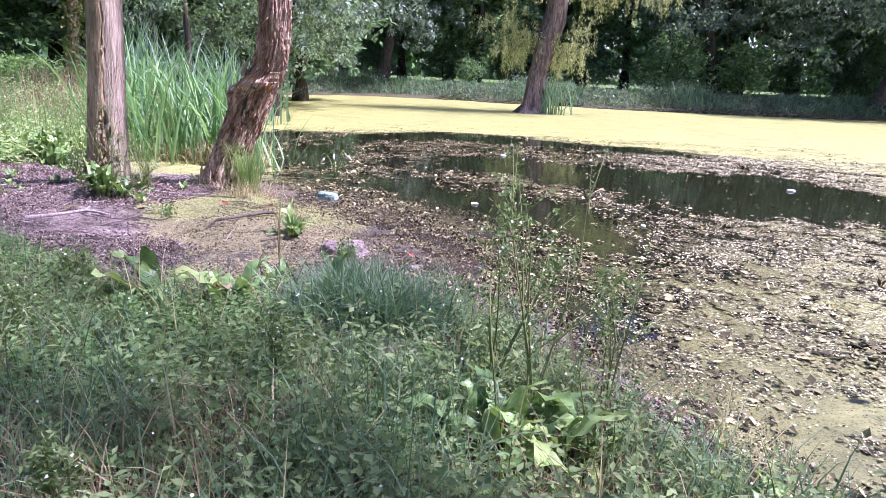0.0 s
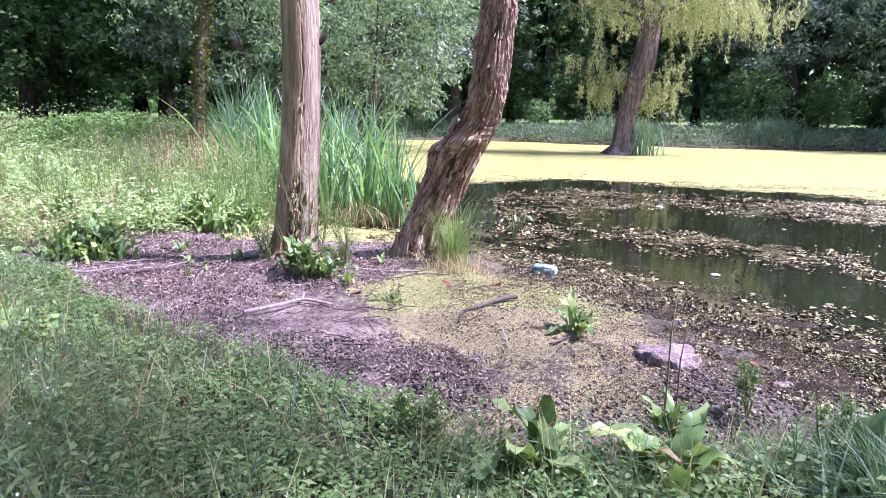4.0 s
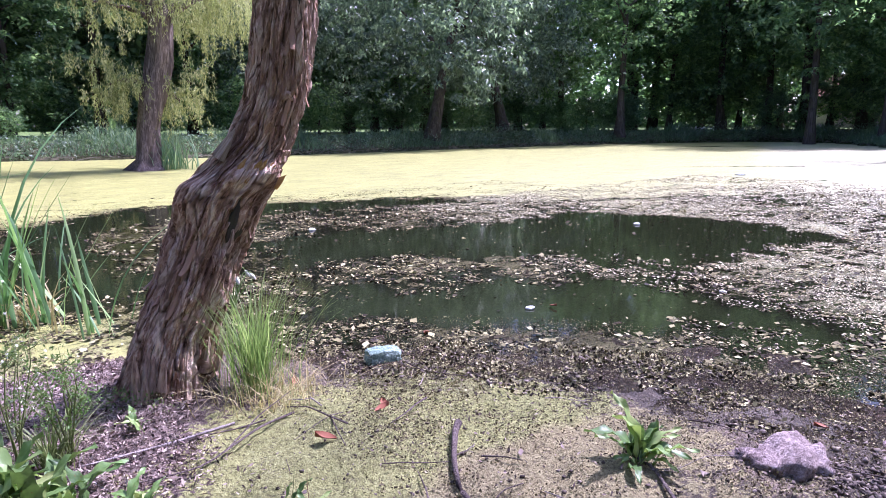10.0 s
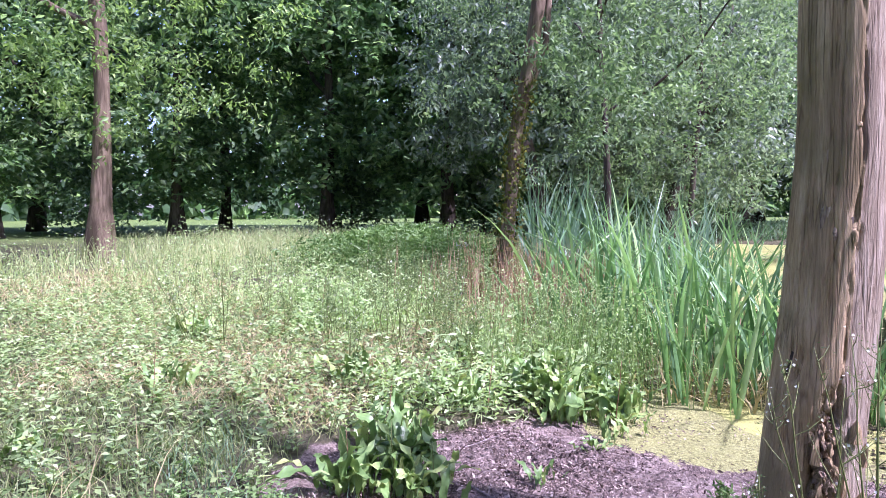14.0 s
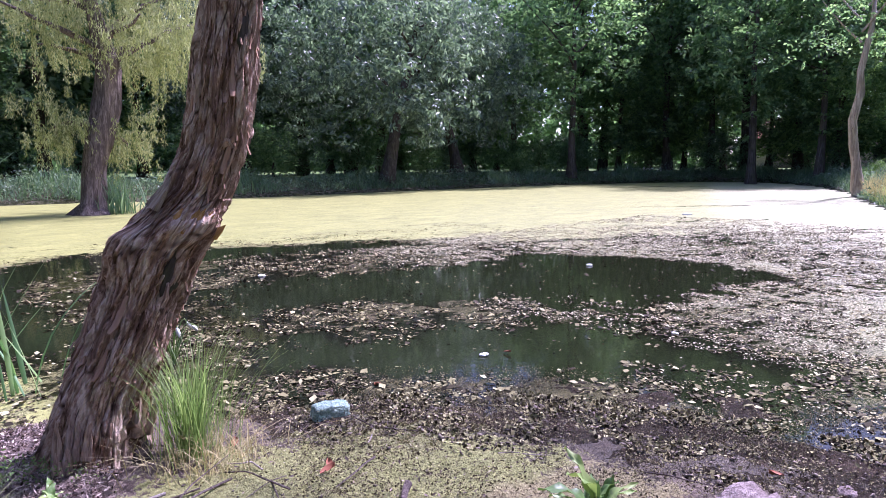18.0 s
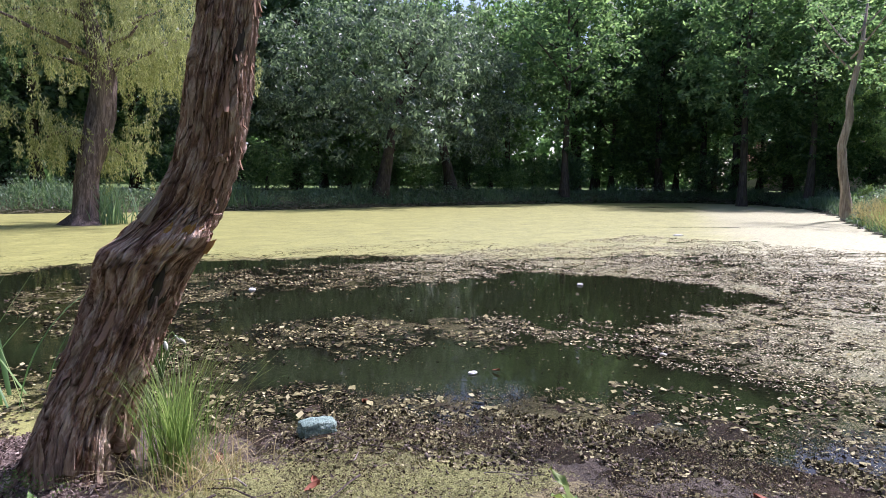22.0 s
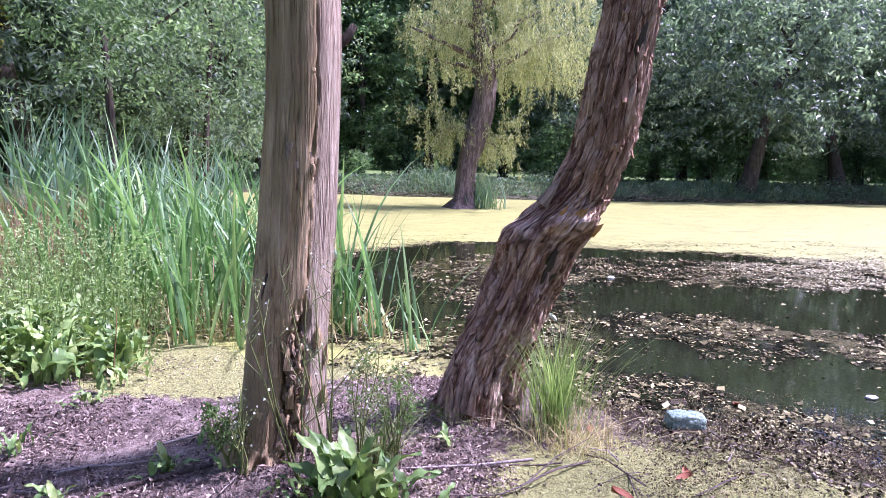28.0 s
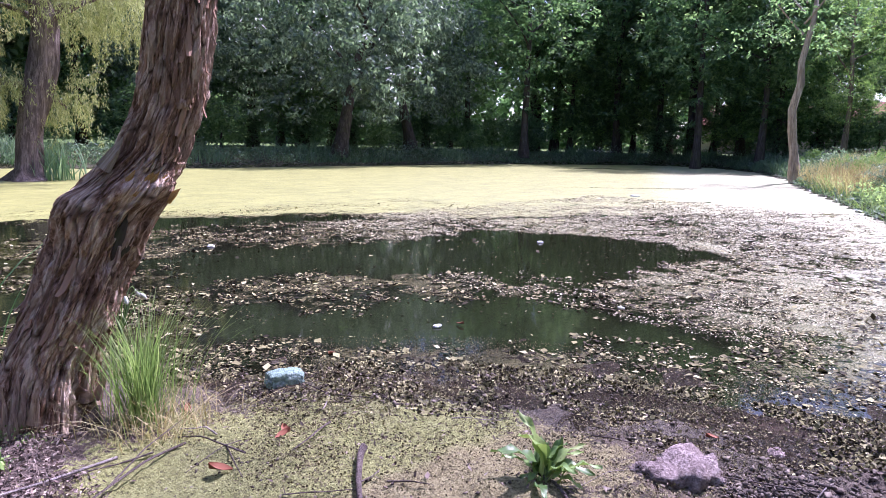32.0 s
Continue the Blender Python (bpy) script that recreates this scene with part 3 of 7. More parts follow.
def lie(X, Y):
    """Height of the ground and how grassy it is."""
    X, Y = np.asarray(X, float), np.asarray(Y, float)
    p = signed(X, Y, POND)
    m = signed(X, Y, MUD)
    land = -p
    g = smooth(np.minimum(-m, land), -0.10, 0.22)
    n = wave(X, Y, 2.2, 3)
    n2 = wave(X, Y, 11, 5)
    z = np.where(land > 0, 0.018 + 0.030 * np.minimum(land, 1.5), np.maximum(0.05 * -p, -0.55))
    z = np.where(p > 0, np.maximum(np.where(p < 0.9, -0.004 - 0.022 * p, -0.024 - 0.12 * (p - 0.9)), -0.7), z)
    near = np.exp(-((X - 0.5) ** 2 + (Y - 3) ** 2) / 160)
    z += (0.016 * n + 0.018 * n2 + 0.022 * np.maximum(wave(X, Y, 17, 8), 0) * smooth(land, 0.1, 0.8) + (0.020 * np.maximum(wave(X, Y, 34, 9), 0) + 0.034 * np.maximum(wave(X, Y, 13, 10), 0) * smooth(0.9 + m * -1.0, 0, 0.9)) * (1 - g) * smooth(land, 0.0, 0.5)) * near
    z += 0.14 * np.exp(-((X + 1.72) ** 2 + (Y - 5.25) ** 2) / 0.40) + 0.06 * np.exp(-((X + 0.6) ** 2 + (Y - 5.7) ** 2) / 0.30)
    z += g * (0.05 + 0.10 * smooth(-m, 0.0, 1.6))
    back = smooth(np.hypot(X + 2, Y - 3) - 3.5, 0, 14) * smooth(land, 0, 2.5)
    z += 0.62 * back * g
    far = smooth(land, 0.2, 5) * smooth(np.hypot(X, Y), 25, 45)
    z += 0.25 * far + 0.8 * smooth(np.hypot(X - 15, Y - 20), 60, 130)
    return z, g, p, m


def axis(lo, a, b, hi, step, grow):
    """Grid lines: even from a to b, then wider and wider out to lo and hi."""
    mid = list(np.arange(a, b + step / 2, step))
    out, s, v = [], step, b
    while v < hi:
        s *= grow
        v += s
        out.append(min(v, hi))
    pre, s, v = [], step, a
    while v > lo:
        s *= grow
        v -= s
        pre.append(max(v, lo))
    return np.array(pre[::-1] + mid + out)


def sheet(xs, ys):
    X, Y = np.meshgrid(xs, ys)
    nx, ny = len(xs), len(ys)
    i = np.arange(ny - 1)[:, None] * nx + np.arange(nx - 1)[None]
    F = np.stack([i, i + 1, i + nx + 1, i + nx], -1).reshape(-1, 4)
    return X.ravel(), Y.ravel(), F


def attribute(me, name, values):
    me.attributes.new(name, "FLOAT", "POINT").data.foreach_set("value", np.asarray(values, np.float32))


gx, gy, gf = sheet(axis(-400, -5, 4, 400, 0.042, 1.07), axis(-400, 0.8, 7.4, 450, 0.042, 1.07))
gz, gg, gp, gm = lie(gx, gy)
me = raw_mesh("ground", np.stack([gx, gy, gz], 1), gf, GROUND, True)
attribute(me, "grass", np.maximum(gg, smooth(np.hypot(gx, gy - 4), 10, 13)))
alg = 0.30 + 0.35 * wave(gx, gy, 1.3, 11)
alg += 0.5 * np.exp(-((gx - 0.1) ** 2 / 0.9 + (gy - 4.2) ** 2 / 0.9)) + 0.55 * np.exp(-((gx - 0.1) ** 2 / 0.30 + (gy - 3.2) ** 2 / 0.35)) + 0.3 * np.exp(-((gx - 1.0) ** 2 / 0.3 + (gy - 2.5) ** 2 / 0.15)) - 0.5 * np.exp(-((gx + 0.6) ** 2 / 0.5 + (gy - 2.7) ** 2 / 0.12)) - 0.35 * smooth(gx, 1.2, 1.7)
alg += 0.5 * np.exp(-((gx - 0.45) ** 2 / 0.7 + (gy - 4.9) ** 2 / 0.5))
alg += 0.9 * smooth(gy + 0.25 * wave(gx, gy, 2.0, 16) + 0.35 * smooth(-gx, 1.4, 2.6), 6.55, 7.0) * smooth(gx, -3.6, -2.9) - (0.42 + 0.2 * smooth(-gx, 1.2, 2.2)) * smooth(-gx, 0.3, 1.5) * smooth(6.9 - gy, 0, 0.5) + 0.10 * smooth(gx, 0.6, 1.2)
attribute(me, "algae", np.clip(alg, 0, 1))
attribute(me, "lush", smooth(gy + 0.5 * wave(gx, gy, 1.2, 15), 3.3, 4.2))
attribute(me, "wet", smooth(0.06 - gz, 0, 0.05) * smooth(gx, -0.3, 0.8) + 0.15 * smooth(gx, 0.9, 1.9) * (1 - gg) + 0.5 * smooth(gp, -0.9, -0.1) * smooth(gx, -0.3, 0.6) * (1 - gg))
attribute(me, "shore", smooth(gx + 0.5 * wave(gx, gy, 1.4, 14), -0.5, 0.5))
attribute(me, "lawn", smooth(-gp, 1.5, 5) * smooth(np.hypot(gx, gy), 20, 35) + smooth(-gx, 5, 8) * smooth(6 - gy, 0, 3))
thing("ground", me, None, "uneven muddy pond bank with leaf litter, passing into rough grass", "ground", kind="structure")

px, py, pf = sheet(axis(-13, -4, 14, 70, 0.10, 1.06), axis(-4, -1, 16, 48, 0.10, 1.05))
yel = signed(px, py, WEED_EDGE)
p1, p2, p3 = (signed(px, py, q) for q in (POOL_1, POOL_2, POOL_3))
open_ = np.maximum(np.maximum(p1, p2), p3)
weed = 0.47 + 0.075 * smooth(px + 0.6 * (4 - py), 3.2, 7) * smooth(9 - py, 0, 3) + 0.10 * wave(px, py, 1.1, 21)
open_ = open_ + 0.36 * wave(px, py, 2.2, 23) + 0.26 * wave(px, py, 6.5, 24)
weed = weed - 0.62 * smooth(open_, -0.22, 0.22)
full = 0.74 + 0.17 * smooth(yel, 0.8, 6) + 0.06 * wave(px, py * 2.5, 0.7, 27) + 0.13 * wave(px * 0.6 + py * 0.3, py * 2.6 - px * 0.8, 1.6, 30) * (1 - 0.6 * smooth(yel, 2, 9))
weed = np.where(yel > -2, weed + (full - weed) * smooth(yel + 0.45 * wave(px, py, 1.2, 25) + 0.45 * wave(px, py * 1.6, 3.6, 26), -0.2, 0.4), weed)
weed += 0.35 * smooth(7.9 - py, 0, 0.5) * smooth(-px, 0.4, 0.9) + 0.12 * smooth(3.5 - py, 0, 1.5) * smooth(px, 2, 3) + 0.10 * smooth(0.9 - signed(px, py, POND), 0, 0.6)
for bx, by, br in ((3.3, 4.0, 0.36), (2.85, 2.3, 0.40), (3.15, 1.85, 0.40), (2.6, 3.3, 0.25), (1.95, 3.75, 0.3), (1.12, 5.2, 0.3), (1.5, 5.0, 0.2), (0.75, 6.1, 0.3)):
    weed -= 0.55 * np.exp(-((px - bx) ** 2 + (py - by) ** 2) / br ** 2)
for bx, by, lx, ly, amt in ((14.5, 7.6, 3.2, 0.22, 0.5), (18.2, 5.4, 2.4, 0.25, 0.5), (11.2, 5.9, 1.2, 0.3, 0.55), (13.2, 3.4, 1.6, 0.14, 0.4), (10.0, 10.4, 2.2, 0.2, 0.5), (24, 13.5, 5, 0.4, 0.4), (17, 10.5, 3.5, 0.15, 0.35), (44, 27.5, 5, 0.9, 0.6), (36, 22, 3, 0.3, 0.4)):
    ey = (px - bx) * 0.62 + (py - by) * 0.78
    ex = (px - bx) * 0.78 - (py - by) * 0.62
    weed -= amt * np.exp(-(ex / lx) ** 2 - ((ey + 0.3 * wave(px, py, 1.5, 29)) / ly) ** 2)
me = raw_mesh("water", np.stack([px, py, np.zeros_like(px)], 1), pf, WATER, True)
attribute(me, "weed", np.clip(weed, 0, 1.2))
# where glare on the right-hand duckweed is put into the colour
attribute(me, "pale", smooth(0.5 * px - py + 1.5 + 0.6 * wave(px, py, 0.9, 31), -1.5, 2.5) * smooth(px, 5, 9))
attribute(me, "fresh", np.clip(smooth(yel, -0.6, 0.8) + 0.6 * smooth(px + 0.6 * (4 - py), 3.0, 8) + smooth(-px, 0.2, 0.8) * smooth(8.6 - py, 0, 0.6) + 0.15, 0, 1))
thing("water", me, None, "still dark pond water under yellow-green duckweed and floating leaves", "water", kind="structure")


# ---- the two dead trunks on the bank ----
def trunk_mesh(name, rows, mat, sides=140, steps=240, ridge=0.05, flare=None, seed=0, lump=0.06, fiber=26, shaggy=0.0, bulge=(), second=None, split=None, hollow=()):
    """A thick trunk through rows of (x, y, z, radius), furrowed lengthways, with root flares (angle, size) at the foot and bulges
    (angle, height, size). second, split: another material on the part of the girth between two angles, where the bark is gone."""
    rows = np.array(rows, float)
    s = np.r_[0, np.cumsum(np.linalg.norm(np.diff(rows[:, :3], axis=0), axis=1))]
    u = np.linspace(0, s[-1], steps)
    C = np.stack([np.interp(u, s, rows[:, k]) for k in range(4)], 1)
    for _ in range(3):
        C[1:-1] = (C[:-2] + 2 * C[1:-1] + C[2:]) / 4
    V, bare, grain, plate = [], [], [], []
    for i in range(steps):
        h = u[i]
        edge = 0.10 * noise.noise(Vector((h * 2.1, seed, 1))) + 0.05 * noise.noise(Vector((h * 9, seed, 2)))
        for k in range(sides):
            a = math.tau * k / sides
            ca, sa = math.cos(a), math.sin(a)
            r = C[i, 3]
            f = noise.noise(Vector((ca * fiber / 4, sa * fiber / 4, h * 0.8 + seed)))
            f2 = noise.noise(Vector((ca * fiber / 2, sa * fiber / 2, h * 1.3 + seed + 31)))
            g = noise.noise(Vector((ca * fiber / 1.3, sa * fiber / 1.3, h * 4.0 + seed + 9)))
            b = noise.noise(Vector((ca * 1.3, sa * 1.3, h * 1.6 + seed + 4)))
            crack = max(0.0, 1 - abs(f) / 0.065) * 1.3 + max(0.0, 1 - abs(f2) / 0.06) * 0.8
            d = -ridge * crack + ridge * 0.7 * g + lump * b
            tone = 0.0
            if shaggy:
                wp = noise.noise_vector(Vector((ca * 2.5, sa * 2.5, h * 4 + seed))) * 0.45
                n1 = noise.noise(Vector((ca * 3.2, sa * 3.2, h * 3.4 + seed)) + wp)
                n2 = noise.noise(Vector((ca * 7, sa * 7, h * 7.5 + seed)) + wp)
                n3 = noise.noise(Vector((ca * 15, sa * 15, h * 17 + seed)) + wp)
                level = (n1 + 0.6 * n2 + 0.35 * n3) * 4.5
                low = math.floor(level)
                rest = level - low
                tone = 0.5 + 0.5 * math.sin(low * 2.4)
                fissure = max(0.0, 1 - abs(noise.noise(Vector((ca * 6, sa * 6, h * 1.1 + seed + 60)) + wp)) / 0.09)
                d += shaggy * (0.55 * (low + min(1.0, rest / 0.12)) / 2 + 0.10 * rest) - 0.09 * fissure
            for ang, z0, z1, wd, deep in hollow:
                da = (a - ang + 0.15 * noise.noise(Vector((h * 6, ang, seed))) + math.pi) % math.tau - math.pi
                d -= deep / r * math.exp(-(da / wd) ** 2) * min(1, max(0, (C[i, 2] - z0) / 0.08)) * min(1, max(0, (z1 - C[i, 2]) / 0.15)) * (0.7 + 0.9 * noise.noise(Vector((ca * 4, sa * 4, h * 9))) + 1.1 * noise.noise(Vector((ca * 11, sa * 11, h * 20))))
            off = False
            if split:
                off = split[0] + edge < (a if a > 1 else a + math.tau) < split[1] + edge and C[i, 2] > split[2] + 2 * edge
                d += -0.055 if off else 0.0
            rr = r * (1 + d)
            for ang, size in flare or ():
                da = (a - ang + math.pi) % math.tau - math.pi
                rr += size * math.exp(-(da / 0.30) ** 2) * math.exp(-h / 0.16)
            for ang, hz, size in bulge:
                da = (a - ang + math.pi) % math.tau - math.pi
                rr += size * math.exp(-(da / 0.6) ** 2 - ((C[i, 2] - hz) / (0.15 if C[i, 2] < hz else 0.045)) ** 2)
            V.append((C[i, 0] + ca * rr, C[i, 1] + sa * rr, C[i, 2]))
            bare.append(off)
            grain.append((ca * 0.2, sa * 0.2, h))
            plate.append(tone)
    F = [(i * sides + k, i * sides + (k + 1) % sides, (i + 1) * sides + (k + 1) % sides, (i + 1) * sides + k) for i in range(steps - 1) for k in range(sides)]
    F.append(tuple((steps - 1) * sides + k for k in range(sides)))
    me = poly_mesh(name, V, F, mat, not shaggy)
    me.attributes.new("grain", "FLOAT_VECTOR", "POINT").data.foreach_set("vector", np.array(grain, np.float32).ravel())
    attribute(me, "plate", plate)
    if second:
        me.materials.append(second)
        me.polygons.foreach_set("material_index", np.array([int(bare[f[0]] and len(f) == 4) for f in F], np.int32))
    return me, C


def flake_mesh(name, seed, length, width, mat, curl):
    """A strip of loose bark, thick and curled outwards at one end. It lies on its back, length along z, outwards along +x."""
    r = random.Random(seed)
    n, V, F = 7, [], []
    for i in range(n):
        t = i / (n - 1)
        w_ = width * (0.45 + 0.55 * math.sin(math.pi * (0.12 + 0.8 * t))) * r.uniform(0.75, 1.15)
        off = curl * max(0, 0.45 - t) ** 2 * 4 + r.uniform(-0.002, 0.002)
        y0 = r.uniform(-0.15, 0.15) * width
        for y, x in ((-w_ / 2, 0), (0, 0.004), (w_ / 2, 0), (w_ / 2, -0.007), (0, -0.006), (-w_ / 2, -0.007)):
            V.append((off + x, y0 + y, (t - 0.5) * length))
    for i in range(n - 1):
        for k in range(6):
            a, b = i * 6 + k, i * 6 + (k + 1) % 6
            F.append((a, b, b + 6, a + 6))
    F += [(5, 4, 3, 2, 1, 0), tuple((n - 1) * 6 + k for k in range(6))]
    return poly_mesh(name, V, F, mat, False)


A_ROWS = [(-1.83, 5.20, 0.02, 0.30), (-1.80, 5.20, 0.15, 0.250), (-1.775, 5.20, 0.30, 0.230), (-1.76, 5.2, 0.48, 0.216), (-1.744, 5.2, 0.78, 0.204), (-1.722, 5.2, 1.03, 0.201),
          (-1.697, 5.2, 1.32, 0.195), (-1.68, 5.2, 1.64, 0.191), (-1.664, 5.2, 1.94, 0.186), (-1.66, 5.2, 2.2, 0.185), (-1.668, 5.2, 2.45, 0.182),
          (-1.68, 5.2, 3.2, 0.175), (-1.70, 5.22, 4.4, 0.16), (-1.76, 5.25, 5.6, 0.13)]
B_ROWS = [(-0.63, 5.68, -0.04, 0.30), (-0.60, 5.68, 0.12, 0.245), (-0.57, 5.68, 0.30, 0.230), (-0.53, 5.68, 0.45, 0.224), (-0.42, 5.68, 0.70, 0.222), (-0.31, 5.68, 0.95, 0.232),
          (-0.225, 5.67, 1.18, 0.245), (-0.125, 5.64, 1.33, 0.228), (0.01, 5.58, 1.52, 0.188), (0.085, 5.52, 1.78, 0.176), (0.115, 5.47, 2.05, 0.172),
          (0.135, 5.45, 2.26, 0.168), (0.17, 5.42, 2.52, 0.162), (0.195, 5.40, 2.8, 0.158), (0.26, 5.34, 3.6, 0.145), (0.32, 5.3, 4.8, 0.12)]

dead_a = thing("dead_tree", None, pose(0, 0, 0), "tall straight dead trunk, bare grey-brown furrowed wood, rotten at the foot", "tree trunk")
mesh_a, CA = trunk_mesh("trunk", A_ROWS, BARK_A, 200, 340, 0.014, [(3.5, 0.18), (4.25, 0.17), (5.6, 0.10), (2.4, 0.12), (0.6, 0.08)], 3, 0.035, 30, 0.0, (), WOOD_A, (5.05, 7.0, -1.0), ((4.92, 0.08, 0.98, 0.20, 0.11), (4.68, 0.20, 0.80, 0.12, 0.06), (4.05, 0.0, 0.36, 0.09, 0.07), (4.42, 0.02, 0.40, 0.07, 0.07), (5.02, 0.7, 2.7, 0.03, 0.018), (4.98, 1.52, 1.74, 0.07, 0.035), (4.15, 0.95, 1.2, 0.06, 0.03), (4.55, 1.2, 2.4, 0.022, 0.010), (3.95, 0.5, 2.0, 0.025, 0.012), (5.3, 0.0, 0.3, 0.16, 0.05)))
piece("trunk", mesh_a, dead_a)
dead_b = thing("dead_tree", None, pose(0, 0, 0), "leaning dead trunk with a crooked knee and shaggy peeling brown bark", "tree trunk")
mesh_b, CB = trunk_mesh("trunk", B_ROWS, BARK_B, 260, 440, 0.012, [(3.2, 0.20), (4.6, 0.14), (5.4, 0.12), (1.9, 0.1), (0.2, 0.06)], 17, 0.06, 24, 0.115, ((3.3, 1.27, 0.060), (4.6, 1.33, 0.05), (5.3, 1.36, 0.03)), FLAKE, (5.15, 5.9, 1.38), ((5.25, -0.1, 0.45, 0.28, 0.10), (4.75, 0.85, 1.30, 0.22, 0.035)))
piece("trunk", mesh_b, dead_b)


def on_trunk(C, z, ang, out=0.0):
    """A pose on a trunk's skin: x outwards, z along the trunk."""
    i = int(np.clip(np.searchsorted(C[:, 2], z), 1, len(C) - 1))
    t = (z - C[i - 1, 2]) / max(C[i, 2] - C[i - 1, 2], 1e-4)
    c = C[i - 1] * (1 - t) + C[i] * t
    d = Vector(C[i, :3] - C[i - 1, :3]).normalized()
    o = Vector((math.cos(ang), math.sin(ang), 0))
    o = (o - d * o.dot(d)).normalized()
    y = d.cross(o)
    p = Vector(c[:3]) + o * (c[3] + out)
    return Matrix(((o.x, y.x, d.x, p.x), (o.y, y.y, d.y, p.y), (o.z, y.z, d.z, p.z), (0, 0, 0, 1)))


rs = random.Random(4)
flakes_b = [flake_mesh("bark_flake", 30 + i, rs.uniform(0.05, 0.22), rs.uniform(0.012, 0.038), BARK_B if i % 4 else FLAKE, rs.uniform(0.0, 0.045)) for i in range(24)]
flakes_a = [flake_mesh("bark_strip", 60 + i, rs.uniform(0.2, 0.5), rs.uniform(0.02, 0.045), BARK_A, rs.uniform(0.0, 0.03)) for i in range(6)]
for i in range(130):
    z = rs.uniform(0.05, 3.0)
    a = rs.uniform(math.pi * 0.95, math.tau * 1.05)
    m = on_trunk(CB, z, a, rs.uniform(-0.020, -0.002)) @ pose(0, 0, 0, rs.uniform(-7, 7), rs.uniform(-4, 4), rs.uniform(-12, 12))
    piece("bark_flake", rs.choice(flakes_b), dead_b, m)
for i in range(2):
    m = on_trunk(CA, rs.uniform(0.1, 0.5), rs.uniform(math.pi, math.tau), rs.uniform(-0.012, 0.002)) @ pose(0, 0, 0, rs.uniform(-5, 5), rs.uniform(-2, 3), rs.uniform(-12, 12))
    piece("bark_strip", rs.choice(flakes_a), dead_a, m)


def stub(parent, C, z, ang, length, r, mat, bend=0.5, name="branch_stub"):
    m = on_trunk(C, z, ang, -0.05)
    path = [(length * t, 0, bend * length * t * t) for t in (0, 0.25, 0.5, 0.75, 1.0)]
    V, F = tube(path, [r * (1.25 - 0.6 * t) for t in (0, 0.25, 0.5, 0.75, 1)], 12, 0.4, z)
    piece(name, poly_mesh(name, *bm_from([(V, F)]), mat), parent, m)


def splinter(parent, C, z, ang, h, wdt, mat, name="splinter", out=0.0, tilt=0.0):
    """A jagged wedge of broken wood standing off the trunk."""
    V = [(-0.02, -wdt / 2, 0), (0.02, -wdt / 2, 0), (0.025, wdt / 2, 0), (-0.02, wdt / 2, 0), (-0.012, -wdt * 0.4, h * 0.5), (0.022, -wdt * 0.3, h * 0.45), (0.018, wdt * 0.35, h * 0.55),
         (-0.012, wdt * 0.3, h * 0.5), (0.01, -wdt * 0.12, h), (0.008, wdt * 0.05, h * 0.92)]
    F = [(0, 1, 5, 4), (1, 2, 6, 5), (2, 3, 7, 6), (3, 0, 4, 7), (4, 5, 8), (5, 6, 9, 8), (6, 7, 9), (7, 4, 8, 9), (3, 2, 1, 0)]
    piece(name, poly_mesh(name, V, F, mat, False), parent, on_trunk(C, z, ang, out) @ pose(0, 0, 0, 0, tilt, 0))


def scar(parent, C, z, ang, sx, sy, sz, mat, seed, name="knot", out=0.0):
    """A knot or scar: a flat uneven lens let into the trunk."""
    bm = bmesh.new()
    bmesh.ops.create_icosphere(bm, subdivisions=3, radius=1)
    for v in bm.verts:
        f = 1 + 0.5 * noise.noise(v.co * 1.6 + Vector((seed, 0, 0))) + 0.25 * noise.noise(v.co * 4 + Vector((seed, 3, 0)))
        v.co = Vector((v.co.x * sx * f, v.co.y * sy * f, v.co.z * sz * f))
    me = bpy.data.meshes.new(name)
    bm.to_mesh(me)
    bm.free()
    me.polygons.foreach_set("use_smooth", np.ones(len(me.polygons), bool))
    me.materials.append(mat)
    piece(name, me, parent, on_trunk(C, z, ang, out - 0.55 * sx))


stub(dead_a, CA, 2.20, 0.0, 0.10, 0.026, BARK_DARK, 1.0)
scar(dead_a, CA, 1.68, 4.38, 0.0081, 0.022, 0.075, WOOD_A, 1)
scar(dead_a, CA, 1.61, 4.60, 0.0063, 0.012, 0.03, WOOD_A, 2)
scar(dead_a, CA, 1.63, 4.86, 0.0054, 0.016, 0.055, BARK_DARK, 3, "knot_hole", -0.004)
scar(dead_a, CA, 1.60, 4.98, 0.0090, 0.014, 0.040, BARK_A, 4)
scar(dead_a, CA, 2.05, 4.92, 0.0036, 0.010, 0.012, BARK_A, 5)
scar(dead_a, CA, 1.95, 4.30, 0.0045, 0.014, 0.060, WOOD_A, 6)
scar(dead_a, CA, 1.02, 3.95, 0.0090, 0.022, 0.070, BARK_DARK, 7, "knot_hole", -0.006)
scar(dead_b, CB, 1.80, 4.6, 0.030, 0.045, 0.035, FLAKE, 11)
scar(dead_b, CB, 1.86, 5.9, 0.045, 0.050, 0.070, FLAKE, 12)
scar(dead_b, CB, 2.35, 4.8, 0.012, 0.035, 0.130, BARK_DARK, 13, "bark_gap", -0.004)
scar(dead_b, CB, 1.10, 4.9, 0.020, 0.055, 0.130, BARK_DARK, 14, "bark_gap", -0.008)
scar(dead_b, CB, 0.06, 5.2, 0.030, 0.070, 0.160, BARK_DARK, 15, "rot_hole", 0.05)
splinter(dead_b, CB, 1.34, 3.55, 0.20, 0.07, WOOD_A, out=0.0, tilt=3)
